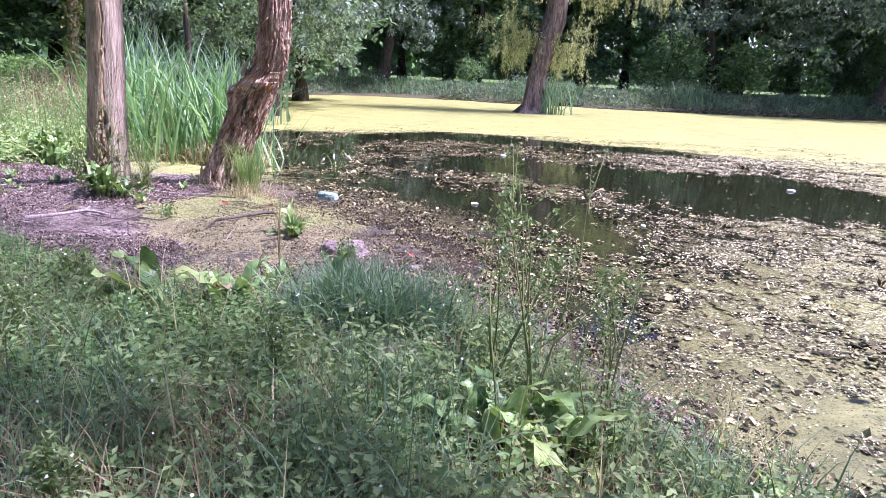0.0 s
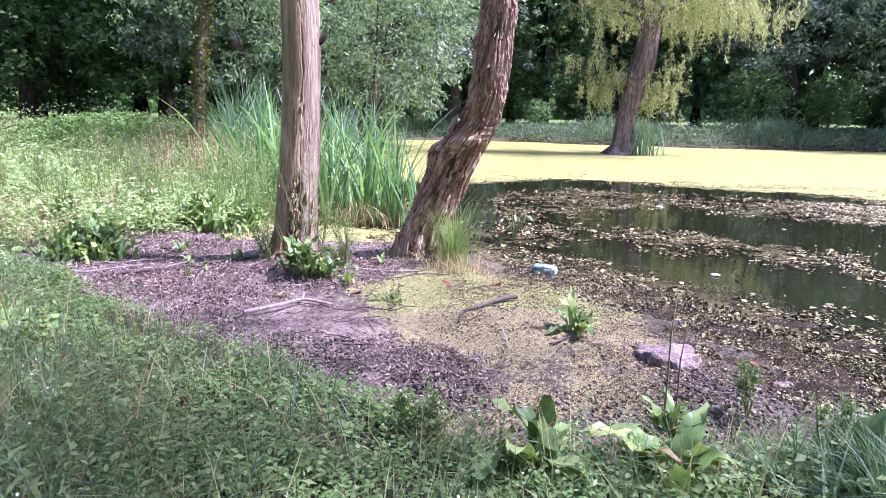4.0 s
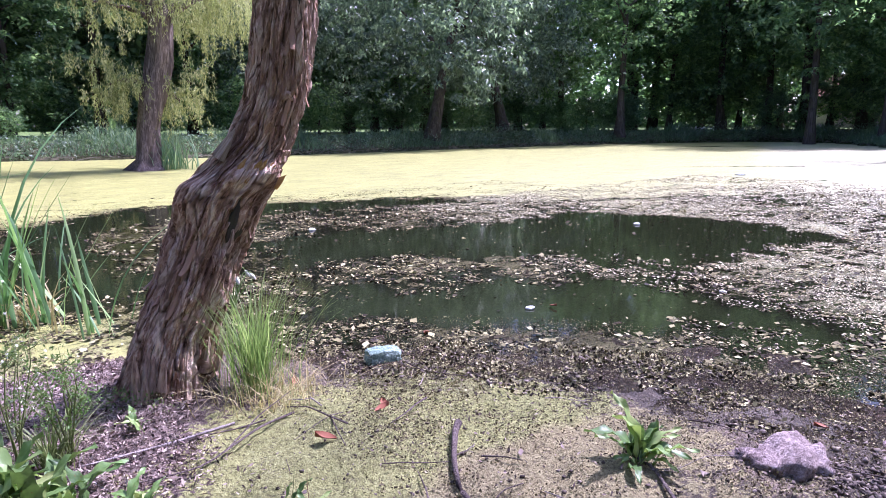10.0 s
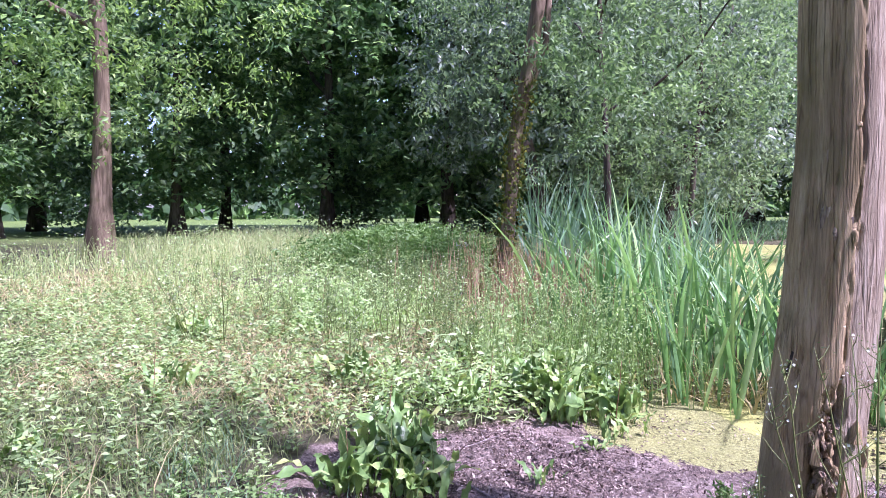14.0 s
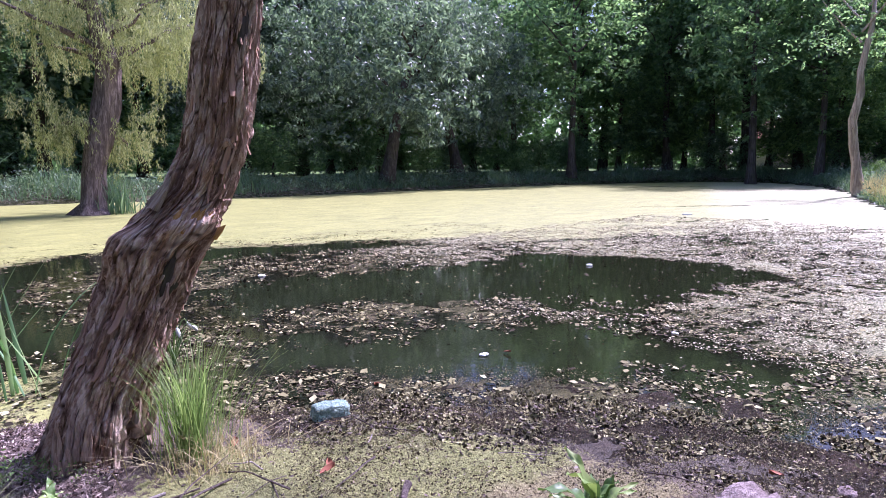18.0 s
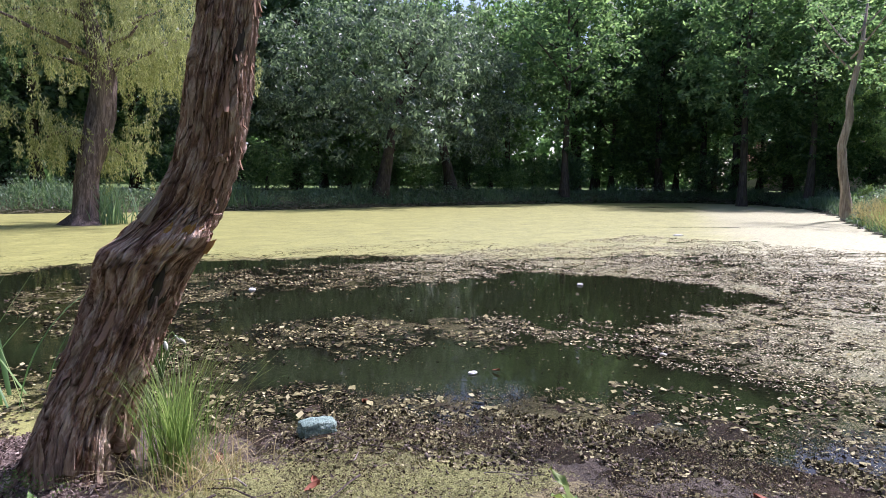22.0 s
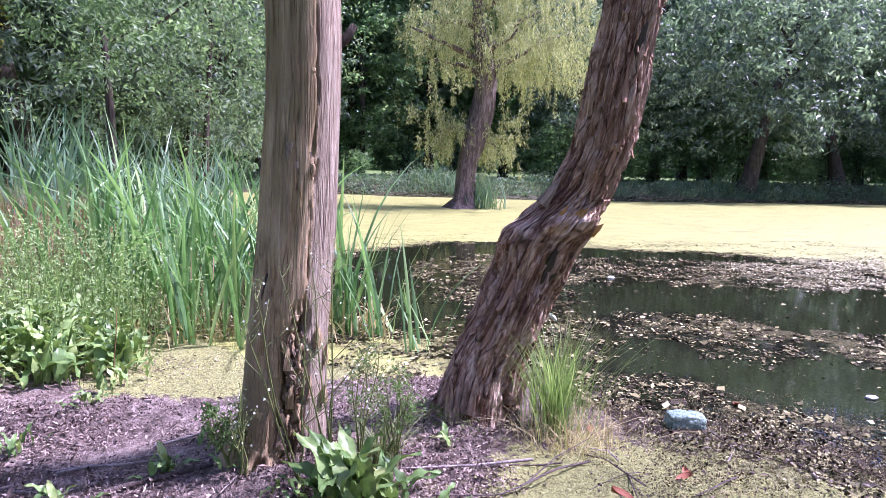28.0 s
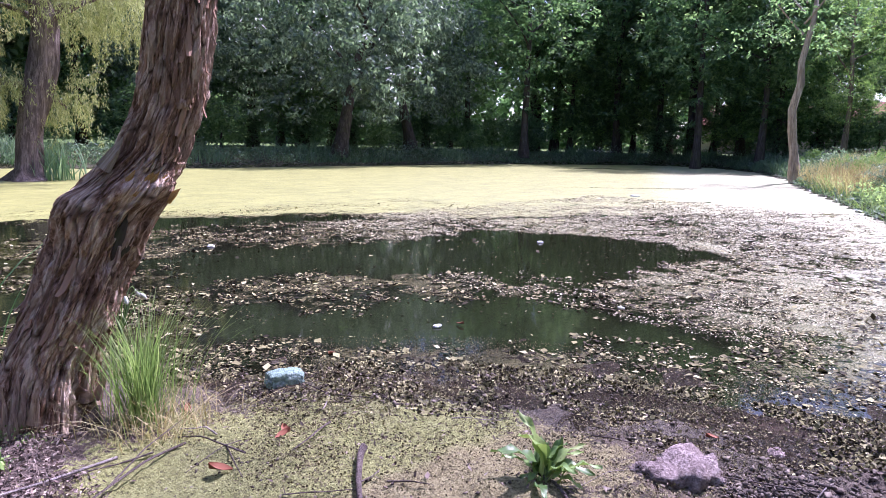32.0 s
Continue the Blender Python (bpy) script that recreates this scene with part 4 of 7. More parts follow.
for i in range(12):
    splinter(dead_b, CB, rs.uniform(1.30, 1.40), rs.uniform(4.2, 5.6), rs.uniform(0.07, 0.14), rs.uniform(0.03, 0.055), WOOD_RAW if i % 4 else FLAKE, "raw_splinter", rs.uniform(-0.008, 0.012), rs.uniform(-5, 12))
rot_bits = []
for i in range(8):
    bm = bmesh.new()
    bmesh.ops.create_icosphere(bm, subdivisions=2, radius=1)
    for v in bm.verts:
        f = 1 + 0.9 * noise.noise(v.co * 1.8 + Vector((i * 7, 0, 0))) + 0.4 * noise.noise(v.co * 5 + Vector((i, 3, 0)))
        v.co = Vector((v.co.x * 0.012 * f, v.co.y * 0.017 * f, v.co.z * 0.034 * f))
    me = bpy.data.meshes.new("rotten_crumb")
    bm.to_mesh(me)
    bm.free()
    me.materials.append((ROT, ROT, ROT, BARK_A)[i % 4])
    rot_bits.append(me)
for i in range(170):
    z = rs.uniform(0.06, 0.85)
    m = on_trunk(CA, z, rs.gauss(4.85, 0.16), rs.uniform(-0.05, 0.0)) @ pose(0, 0, 0, rs.uniform(-25, 25), rs.uniform(-20, 20), rs.uniform(-40, 40))
    b = piece("rotten_crumb", rs.choice(rot_bits), dead_a, m)
    f = rs.uniform(0.3, 0.95)
    b.scale = (f, f, f * rs.uniform(0.6, 1.3))
for i in range(10):
    splinter(dead_a, CA, rs.uniform(0.08, 0.75), rs.uniform(3.9, 5.9), rs.uniform(0.08, 0.22), rs.uniform(0.02, 0.05), BARK_A, "splinter", rs.uniform(-0.03, 0.0), rs.uniform(-4, 8))
for i in range(14):
    splinter(dead_b, CB, rs.uniform(0.0, 0.3), rs.uniform(3.6, 5.9), rs.uniform(0.1, 0.25), rs.uniform(0.03, 0.06), FLAKE, "splinter", rs.uniform(-0.02, 0.03), rs.uniform(-4, 10))
# moss at the foot of the leaning trunk
mp_ = []
for i in range(500):
    m = on_trunk(CB, rs.uniform(0.0, 0.16), rs.gauss(3.7, 0.35), rs.uniform(0, 0.16))
    mp_.append(m.translation)
P = np.array(mp_)
tagged(piece("moss", leaf_cloud("moss", P, rng.normal(size=P.shape) + (0, 0, 0.8), 0.022, 0.010, HERB), dead_b), "green moss", kind="stuff")


# ---- trees of the wood ----
def limb_parts(seed, height, r0, lean=(0, 0), fork=0.35, n=7, spread=0.45, sides=12, wob=0.25, up=0.55, cut=None):
    """Trunk and limbs as one tapering set of tubes; also gives the limbs' ends."""
    r = random.Random(seed)
    parts, ends = [], []
    steps = 10
    path, rad = [], []
    for i in range(steps + 1):
        t = i / steps
        path.append(Vector((lean[0] * t + wob * math.sin(t * 5 + seed) * t * (1 - t) * 2, lean[1] * t + wob * math.cos(t * 4 + seed) * t * (1 - t) * 2, height * t)))
        rad.append(r0 * ((1 - 0.85 * t) + 0.55 * math.exp(-t * 22)))
    parts.append(tube(path, rad, sides, 0.35, seed))
    for k in range(n):
        t = fork + (0.95 - fork) * (k + r.random() * 0.6) / n
        i = min(int(t * steps), steps - 1)
        p = path[i].lerp(path[i + 1], t * steps - i)
        a = k * 2.4 + r.uniform(-0.5, 0.5)
        ln = height * spread * (1.15 - 0.6 * t) * r.uniform(0.8, 1.2)
        q, pts = p, [p]
        d = Vector((math.cos(a), math.sin(a), up * r.uniform(0.6, 1.4)))
        for j in range(5):
            d = (d + Vector((r.uniform(-.3, .3), r.uniform(-.3, .3), r.uniform(-.15, .2)))).normalized()
            q = q + d * ln / 5
            pts.append(q)
        rr = r0 * (1 - 0.85 * t) * 0.55
        parts.append(tube(pts, [rr * (1 - 0.16 * j) for j in range(6)], 7, 0.3, seed + k))
        ends += pts[2:]
    ends.append(path[-1])
    return parts, ends


def crown_cloud(name, seed, centres, n, clump, leaf, mat, droop=0.5, flat=0.55, wid=0.5):
    """Leaves in clumps round the given points."""
    r = np.random.default_rng(seed)
    C = np.array([tuple(c) for c in centres])
    k = r.integers(0, len(C), n)
    sub = r.normal(size=(len(C) * 6, 3)) * clump * np.array([1, 1, flat * 1.2])
    face = unit(r.normal(size=(len(C) * 6, 3)) * 0.6 + (0, 0, 0.9))
    si = k * 6 + r.integers(0, 6, n)
    P = C[k] + sub[si] + r.normal(size=(n, 3)) * clump * 0.30 * np.array([1, 1, flat])
    D = r.normal(size=(n, 3)) * (1, 1, 0.5) + (0, 0, -droop)
    roll = unit(face[si] + r.normal(size=(n, 3)) * 0.35)
    return leaf_cloud(name, P, D, leaf * r.uniform(0.6, 1.35, n), leaf * wid * r.uniform(0.7, 1.3, n), mat, 0.2, roll)


def ellipse_points(seed, n, c, r, shell=0.55, low=-1.0):
    """Clump centres filling an egg-shaped crown, thicker towards its skin."""
    g = np.random.default_rng(seed)
    d = unit(g.normal(size=(n * 3, 3)))
    d = d[d[:, 2] > low][:n]
    s = g.uniform(shell, 1.0, len(d)) ** 0.7
    return np.array(c) + d * s[:, None] * np.array(r)


def tree_kind(seed, height, r0, crown_c, crown_r, clumps, leaves, leaf, mat, bark, label, category="tree", low=-1.0, clump=0.75, droop=0.5, lean=(0, 0), wid=0.5, fork=0.35, shell=0.45, limbs=7):
    ob = thing("tree", None, pose(0, 0, -300), label, category)
    parts, ends = limb_parts(seed, height, r0, lean, fork, limbs)
    piece("trunk", poly_mesh("trunk", *bm_from(parts), bark), ob)
    pts = list(ellipse_points(seed + 5, clumps, crown_c, crown_r, shell, low)) + [tuple(e) for e in ends if e.z > crown_c[2] - crown_r[2]]
    piece("crown", crown_cloud("crown", seed + 9, pts, leaves, clump, leaf, mat, droop, 0.6, wid), ob)
    return ob


def ground_z(x, y):
    return float(lie(np.array([x]), np.array([y]))[0][0])


KINDS = {
    "dark_a": tree_kind(101, 16, 0.32, (0, 0, 9.6), (5.4, 5.4, 8.4), 170, 13000, 0.46, LEAF_DARK, BARK_DARK, "tall dark-leaved woodland tree with low sweeping boughs"),
    "dark_b": tree_kind(102, 19, 0.36, (0, 0, 12), (5.4, 5.4, 10), 170, 9000, 0.62, LEAF_DARK, BARK_DARK, "tall dark-leaved woodland tree with a deep crown"),
    "mid_a": tree_kind(103, 15, 0.28, (0, 0, 9), (5.0, 5.0, 8.0), 190, 18000, 0.35, LEAF_MID, BARK_DARK, "green broadleaf tree at the wood's edge"),
    "high": tree_kind(104, 20, 0.34, (0, 0, 14), (5.4, 5.4, 9.0), 160, 8500, 0.60, LEAF_DARK, BARK_DARK, "tall woodland tree with a clean dark trunk", fork=0.45),
    "high_mid": tree_kind(111, 20, 0.34, (0, 0, 14), (5.4, 5.4, 9.0), 130, 9000, 0.46, LEAF_MID, BARK_DARK, "tall woodland tree with a clean dark trunk", fork=0.45),
    "silver": tree_kind(105, 14, 0.5, (0.5, 0, 8.8), (7.0, 6.4, 7.4), 210, 20000, 0.38, LEAF_SILVER, BARK_DARK, "spreading grey-green tree leaning over the water", low=-0.80, lean=(4.0, -0.5), droop=0.9, wid=0.42),
    "shade_tree": tree_kind(121, 14, 0.42, (-1.8, 4.4, 11.8), (6.2, 5.4, 2.6), 150, 1500, 0.30, LEAF_MID, BARK_DARK, "unseen leaning tree added to thin the sunlight on the near bank", lean=(-1.6, 3.6), fork=0.5, clump=0.9, shell=0.1, limbs=9),
    "shrub": tree_kind(106, 2.4, 0.06, (0, 0, 1.3), (1.6, 1.6, 1.3), 50, 3200, 0.17, LEAF_MID, BARK_DARK, "dense green shrub on the pond bank", "shrub", clump=0.34, fork=0.1),
    "bush": tree_kind(116, 2.0, 0.04, (0, 0, 0.9), (1.7, 1.7, 0.95), 50, 4200, 0.13, LEAF_LIGHT, BARK_DARK, "low light-green bush among bank grass", "bush", clump=0.3, fork=0.1),
    "bush_blue": tree_kind(117, 1.8, 0.04, (0, 0, 0.8), (1.9, 1.6, 0.8), 50, 4200, 0.12, LEAF_SILVER, BARK_DARK, "low blue-green bush leaning over the water", "bush", clump=0.3, fork=0.1),
    "shrub_dark": tree_kind(107, 3.2, 0.08, (0, 0, 1.7), (2.2, 2.2, 1.7), 60, 3400, 0.22, LEAF_DARK, BARK_DARK, "dark undergrowth shrub beneath the trees", "shrub", clump=0.45, fork=0.1),
    "open": tree_kind(109, 16, 0.14, (0, 0, 12.5), (5.4, 5.4, 4.6), 160, 6000, 0.17, LEAF_MID, BARK_DARK, "tall open-crowned tree", fork=0.5, clump=1.2, shell=0.1),
    "bright": tree_kind(110, 9, 0.16, (0, 0, 5.4), (3.2, 3.2, 4.0), 90, 16000, 0.115, LEAF_LIGHT, BARK_IVY, "slender light-green tree with airy sprays", clump=0.45, droop=0.8, wid=0.36),
    "light": tree_kind(108, 9, 0.075, (0, 0, 5.2), (3.0, 3.0, 4.0), 90, 20000, 0.09, LEAF_SPRAY, BARK_DARK, "slender light-green tree with hanging sprays", clump=0.5, droop=0.8, wid=0.36),
}


def plant_tree(kind, x, y, scale=1.0, turn=0.0, label="", group=""):
    ob = copy_thing(KINDS[kind], pose(x, y, ground_z(x, y) - 0.05, 0, 0, turn))
    ob.scale = (scale, scale, scale)
    if label:
        ob["label"] = label
    if group:
        ob["group"] = group
    return ob


rt = random.Random(12)
WOOD = []
# wood behind the meadow
for i, (x, y) in enumerate([(-9.5, 27), (-14, 25.5), (-19, 24), (-24, 20.5), (-28, 15.5), (-31, 9.5), (-26, 25), (-12, 32), (-18, 30.5), (-24, 31), (-33, 20), (-37, 12), (-33, 3), (-6, 31), (-10, 38), (-16, 38), (-40, 4), (-30, -4)]):
    WOOD.append((("dark_a", "mid_a", "dark_b", "dark_a", "high")[i % 5] if i > 8 else "mid_a", x, y, rt.uniform(0.85, 1.05)))
# beyond the far shore
for i, x in enumerate(range(-14, 64, 6)):
    WOOD.append((("high_mid" if x > 30 else "high", "mid_a" if x > 30 else "dark_b", "mid_a")[i % 3], x + rt.uniform(-1.5, 1.5), 53 + rt.uniform(-1.5, 2.5), rt.uniform(1.0, 1.25)))
for i, x in enumerate(range(-20, 76, 7)):
    WOOD.append((("dark_a", "dark_b")[i % 2], x + rt.uniform(-2, 2), 62 + rt.uniform(-2, 3), rt.uniform(0.95, 1.2)))
# the right end
for i, (x, y) in enumerate([(64, 37), (67, 30), (66, 22.5), (73, 22), (75, 33), (72, 41), (64, 45)]):
    WOOD.append((("mid_a", "high_mid", "mid_a", "mid_a", "high_mid")[i % 5], x, y, rt.uniform(1.2, 1.4)))
for i, (x, y) in enumerate([(61, 41), (58, 44), (69, 37.5), (67, 33.5), (71, 29), (69, 25.5), (76, 27), (78, 37), (74, 45), (66, 49)]):
    WOOD.append((("mid_a", "high_mid")[i % 2], x, y, rt.uniform(0.95, 1.15)))
for kind, x, y, s in WOOD:
    plant_tree(kind, x, y, s, rt.uniform(0, 360), group="trees of the wood")
# silvery trees along the far shore
plant_tree("silver", 28.0, 39.9, 1.0, 12, "spreading grey-green tree with a leaning dark trunk on the far shore")
plant_tree("silver", 38, 42.5, 0.95, 100, "spreading grey-green tree on the far shore")
plant_tree("silver", 20.5, 47, 0.9, 200, "grey-green tree behind the far bank")
plant_tree("silver", -4, 47.5, 0.85, 60, "grey-green tree behind the far bank")
# right end singles, with open sky between
plant_tree("dark_a", 69, 5.2, 0.85, 30, "dense dark green tree before the farm building")
plant_tree("high_mid", 54.4, 24.2, 1.0, 30, "tall dark-trunked tree at the pond's end")
plant_tree("high_mid", 56.2, 19.6, 0.85, 130, "tall slim dark-trunked tree at the pond's end")
plant_tree("bright", 55.0, 13.4, 1.45, 60, "tall open light-green tree with a slim leaning trunk")
plant_tree("mid_a", 63, 16.8, 1.1, 200, "green broadleaf tree at the pond's end")
plant_tree("mid_a", 60, 19.5, 0.9, 20, "green broadleaf tree at the pond's end")
plant_tree("mid_a", 66, 14.5, 0.75, 120, "green broadleaf tree before the farm yard")
plant_tree("open", 86, 17.5, 1.9, 70, "very tall open-crowned tree behind the farm yard")
plant_tree("high_mid", 48.5, 38.2, 1.05, 210, "tall dark-trunked tree on the far shore")
plant_tree("mid_a", 3.2, 51, 0.9, 100, "tree with a bare dark trunk behind the far bank")
# near the meadow's edge
plant_tree("light", -5.2, 15.6, 1.15, 0, "light-green tree with hanging sprays beside the reeds")
plant_tree("light", -3.9, 19.5, 1.1, 140, "light-green tree with hanging sprays beside the pond")
plant_tree("silver", -5.5, 24, 0.62, 40, "grey-green tree behind the reeds")
plant_tree("silver", -8.0, 20, 0.60, 150, "grey-green tree behind the reeds")
plant_tree("bright", -14.5, 10.5, 1.35, 210, "leafy light-green tree at the meadow's edge")
# the near right bank and behind the walker
plant_tree("bright", 25, -0.9, 1.7, 30, "light-green tree overhanging the pond's near bank")
plant_tree("bright", 27, -2.5, 1.3, 90, "light-green tree on the pond's near bank")
# unseen tree, added so that its thin crown half-shades the near bank
plant_tree("shade_tree", 9.2, -2.6, 1.0, 0)
for x, y, k in ((-12, -14, "dark_a"), (-2, -19, "dark_b"), (9, -17, "mid_a"), (20, -13, "dark_a"), (33, -9, "dark_b"), (45, -4, "mid_a"), (-24, -13, "mid_a"), (60, 2, "dark_a")):
    plant_tree(k, x, y, 1.0, rt.uniform(0, 360), group="trees of the wood")
# undergrowth
for i in range(16):
    plant_tree("shrub_dark", -16 + i * 5.4 + rt.uniform(-1, 1), 50 + rt.uniform(-1.0, 3), rt.uniform(0.8, 1.25), rt.uniform(0, 360), group="undergrowth shrubs")
for x, y, s in ((-20, 27, 1), (-14, 29, 1), (-27, 19, 1), (-8, 29, 0.9), (64, 31, 1.2), (66, 40, 1.2), (70, 26, 1), (60, 19.5, 0.9), (62, 15.5, 1.0), (63, 12.5, 1.1), (66, 9, 1.0), (52, 41, 1), (54, 41.5, 1)):
    plant_tree("shrub_dark", x, y, s, rt.uniform(0, 360), group="undergrowth shrubs")
for x, y, s in ((16.5, 45.0, 1.5), (21.5, 44.8, 1.3), (34, 42, 0.9), (2.5, 47, 0.7), (44, 40.8, 0.8)):
    plant_tree("shrub", x, y, s, rt.uniform(0, 360), group="bank shrubs")
for x, y, s in ((14.4, 2.2, 0.62), (16.6, 3.0, 0.72), (19.5, 4.0, 0.8), (23.5, 5.6, 0.75), (27, 6.6, 0.8), (12.2, 0.6, 0.5), (31, 8.4, 0.7), (18.5, 1.5, 0.9), (25, 4.2, 0.9), (38, 10.2, 0.7), (44, 12.6, 0.8), (11.0, 1.0, 0.55), (13.2, 1.6, 0.6), (15.3, 3.2, 0.6), (15.8, 1.8, 0.8), (17.8, 3.3, 0.75), (20.6, 3.2, 0.9), (22.0, 5.2, 0.7), (21.5, 1.4, 1.0), (13.0, 0.2, 0.8), (29, 7.3, 0.8), (26.2, 5.6, 1.0), (10.2, 0.1, 0.5)):
    plant_tree("bush_blue" if rt.random() < 0.45 else "bush", x, y, s * 0.62, rt.uniform(0, 360), group="near bank bushes")
for o in KINDS.values():
    for c in list(o.children_recursive) + [o]:
        bpy.data.objects.remove(c)

# distance: a ring of woodland closing the view
n = 64000
a = rng.uniform(0, math.tau, n)
rad = rng.uniform(84, 102, n)
h = rng.uniform(0, 1, n) ** 1.2 * (21 + 4 * np.sin(a * 23) + 3 * np.sin(a * 57 + 2))
turn = (a + math.pi) % math.tau - math.pi
gap = ((np.abs(turn - 0.06) < 0.16) & (h > 2))
P = np.stack([15 + rad * np.cos(a), 20 + rad * np.sin(a), h], 1)[~gap]
D = rng.normal(size=P.shape) + (0, 0, -0.5)
thing("far_woods", leaf_cloud("far_woods", P, D, rng.uniform(1.2, 2.4, len(P)), rng.uniform(0.8, 1.5, len(P)), LEAF_MID), None, "distant dark green woodland all round the pond", "woods", kind="stuff")

# ---- willow standing in the pond ----
willow = thing("willow_tree", None, pose(5.31, 28.9, -0.1), "yellow-green willow with a rough trunk standing in the duckweed", "tree")
rw = random.Random(5)
tp = [(0, 0, 0), (0.06, 0, 0.5), (0.2, 0, 1.6), (0.5, 0.05, 2.9), (0.85, 0.05, 4.2), (0.95, 0, 5.6), (0.8, 0, 6.6), (0.5, 0, 8.0), (0.45, 0, 10.0), (0.4, 0, 12.5)]
parts = [tube(tp, [0.74, 0.50, 0.44, 0.42, 0.44, 0.40, 0.34, 0.22, 0.14, 0.05], 24, 0.6, 3)]
tips = []
for z0, ang, ln, rise in ((6.1, 0.05, 5.2, 0.30), (6.2, 3.1, 3.6, 0.9), (5.6, 1.6, 3.4, 0.6), (6.2, 4.6, 3.2, 0.5), (6.6, 0.6, 3.8, 0.7), (7.4, 2.6, 3.8, 0.7), (8.5, 5.4, 3.4, 0.8), (9, 3.6, 3.0, 0.8), (5.6, 5.6, 3.0, 0.5), (3.4, 2.9, 1.8, 0.25), (3.0, 0.4, 1.3, 0.1)):
    q, pts = Vector((0.85 if z0 > 4 else 0.6, 0, z0)), []
    d = Vector((math.cos(ang), math.sin(ang), rise))
    for j in range(7):
        pts.append(q)
        d = (d + Vector((rw.uniform(-.3, .3), rw.uniform(-.3, .3), rw.uniform(-.22, .15)))).normalized()
        q = q + d * ln / 6
    parts.append(tube(pts, [0.15 * (1 - 0.13 * j) for j in range(7)], 8, 0.3, z0))
    tips += pts[2:]
piece("trunk", poly_mesh("trunk", *bm_from(parts), BARK_WILLOW), willow)
tips += [Vector((rw.uniform(-2.2, 5.0), rw.gauss(0, 1.9), rw.uniform(7.4, 13.0))) for _ in range(80)] + [Vector((rw.uniform(2.6, 6.0), rw.gauss(0, 1.5), rw.uniform(5.8, 7.6))) for _ in range(26)]
tips += [Vector((rw.gauss(-0.7, 0.5), rw.gauss(0, 0.6), rw.uniform(3.1, 5.0))) for _ in range(7)] + [Vector((rw.gauss(1.7, 0.5), rw.gauss(0, 0.6), rw.uniform(3.0, 4.4))) for _ in range(3)]
strands = []
for t in tips:
    for _ in range(9):
        strands.append((t.x + rw.gauss(0, 0.5), t.y + rw.gauss(0, 0.5), t.z + rw.gauss(0.1, 0.35), rw.uniform(0.3, 1.3)))
S = np.array(strands)
k = rng.integers(0, len(S), 64000)
u = rng.uniform(0, 1, len(k))
P = np.stack([S[k, 0] + rng.normal(0, 0.06, len(k)), S[k, 1] + rng.normal(0, 0.06, len(k)), S[k, 2] - u * S[k, 3]], 1)
piece("crown", leaf_cloud("crown", P, rng.normal(size=P.shape) * 0.45 + (0, 0, -1.0), rng.uniform(0.10, 0.20, len(P)), rng.uniform(0.022, 0.042, len(P)), LEAF_WILLOW), willow)

# ---- pale crooked tree at the right shore ----
pale = thing("bare_tree", None, pose(35.1, 11.4, 0.0), "slender pale crooked trunk with thin bare branches at the water's edge", "tree")
parts = [tube([(0.3, -0.15, -0.1), (0.05, 0.05, 0.4), (-0.05, 0.1, 1.5), (-0.2, 0.25, 2.6), (-0.3, 0.32, 3.7), (-0.12, 0.1, 5.0), (-0.2, 0.15, 6.0), (0.1, -0.1, 8.0), (0.3, -0.2, 10.5)], [0.42, 0.28, 0.22, 0.2, 0.19, 0.18, 0.16, 0.12, 0.05], 14, 0.4, 2)]
for z0, a, ln in ((7.4, 2.0, 2.0), (7.9, 4.4, 2.4), (8.4, 1.2, 2.0), (8.9, 5.0, 2.0)):
    pts = [Vector((0, 0.25, z0)) + Vector((math.cos(a), math.sin(a), 1.0)) * ln * t + Vector((0, 0, 0.5 * t * t)) for t in (0, 0.25, 0.5, 0.75, 1)]
    parts.append(tube(pts, [0.06, 0.045, 0.035, 0.022, 0.01], 7, 0.3, z0))
piece("trunk", poly_mesh("trunk", *bm_from(parts), BARK_PALE), pale)
pts = [(rw.gauss(0, 1.6), rw.gauss(0, 1.6), rw.uniform(7, 11)) for _ in range(26)]
piece("crown", crown_cloud("crown", 77, pts, 1500, 0.6, 0.22, LEAF_MID), pale)

# ---- ivy-clad trunk in the meadow ----
ivy = thing("ivy_tree", None, pose(-5.62, 11.05, 0.3), "slim tree trunk wrapped in yellowing ivy among tall weeds", "tree")
tp = [(-0.05, 0, 0), (0.0, 0, 0.7), (0.10, 0, 1.6), (0.18, 0, 2.6), (0.40, 0, 3.6), (0.55, 0, 4.6), (0.6, 0, 6.5)]
piece("trunk", poly_mesh("trunk", *bm_from([tube(tp, [0.15, 0.115, 0.10, 0.095, 0.10, 0.10, 0.07], 14, 0.25, 8), tube([(0.25, 0, 3.0), (0.6, 0.1, 3.8), (0.7, 0.1, 5.0)], [0.06, 0.05, 0.04], 8)]), BARK_IVY), ivy)
u = rng.uniform(0.5, 3.4, 1500)
tpa = np.array(tp)
P = np.stack([np.interp(u, tpa[:, 2], tpa[:, 0]) + rng.normal(0, 0.085, len(u)), rng.normal(0, 0.085, len(u)), u], 1)
piece("ivy_leaves", leaf_cloud("ivy_leaves", P, rng.normal(size=P.shape) + (0, 0, -0.4), 0.07, 0.06, LEAF_IVY), ivy, label="yellow-green ivy leaves")
pts = [(1.5 + rw.gauss(0, 0.8), rw.gauss(0.3, 0.8), rw.uniform(2.6, 6)) for _ in range(40)]
piece("sprays", crown_cloud("sprays", 78, pts, 5200, 0.35, 0.11, LEAF_SPRAY, 0.8, 0.6, 0.4), ivy, label="hanging sprays of light-green leaves")

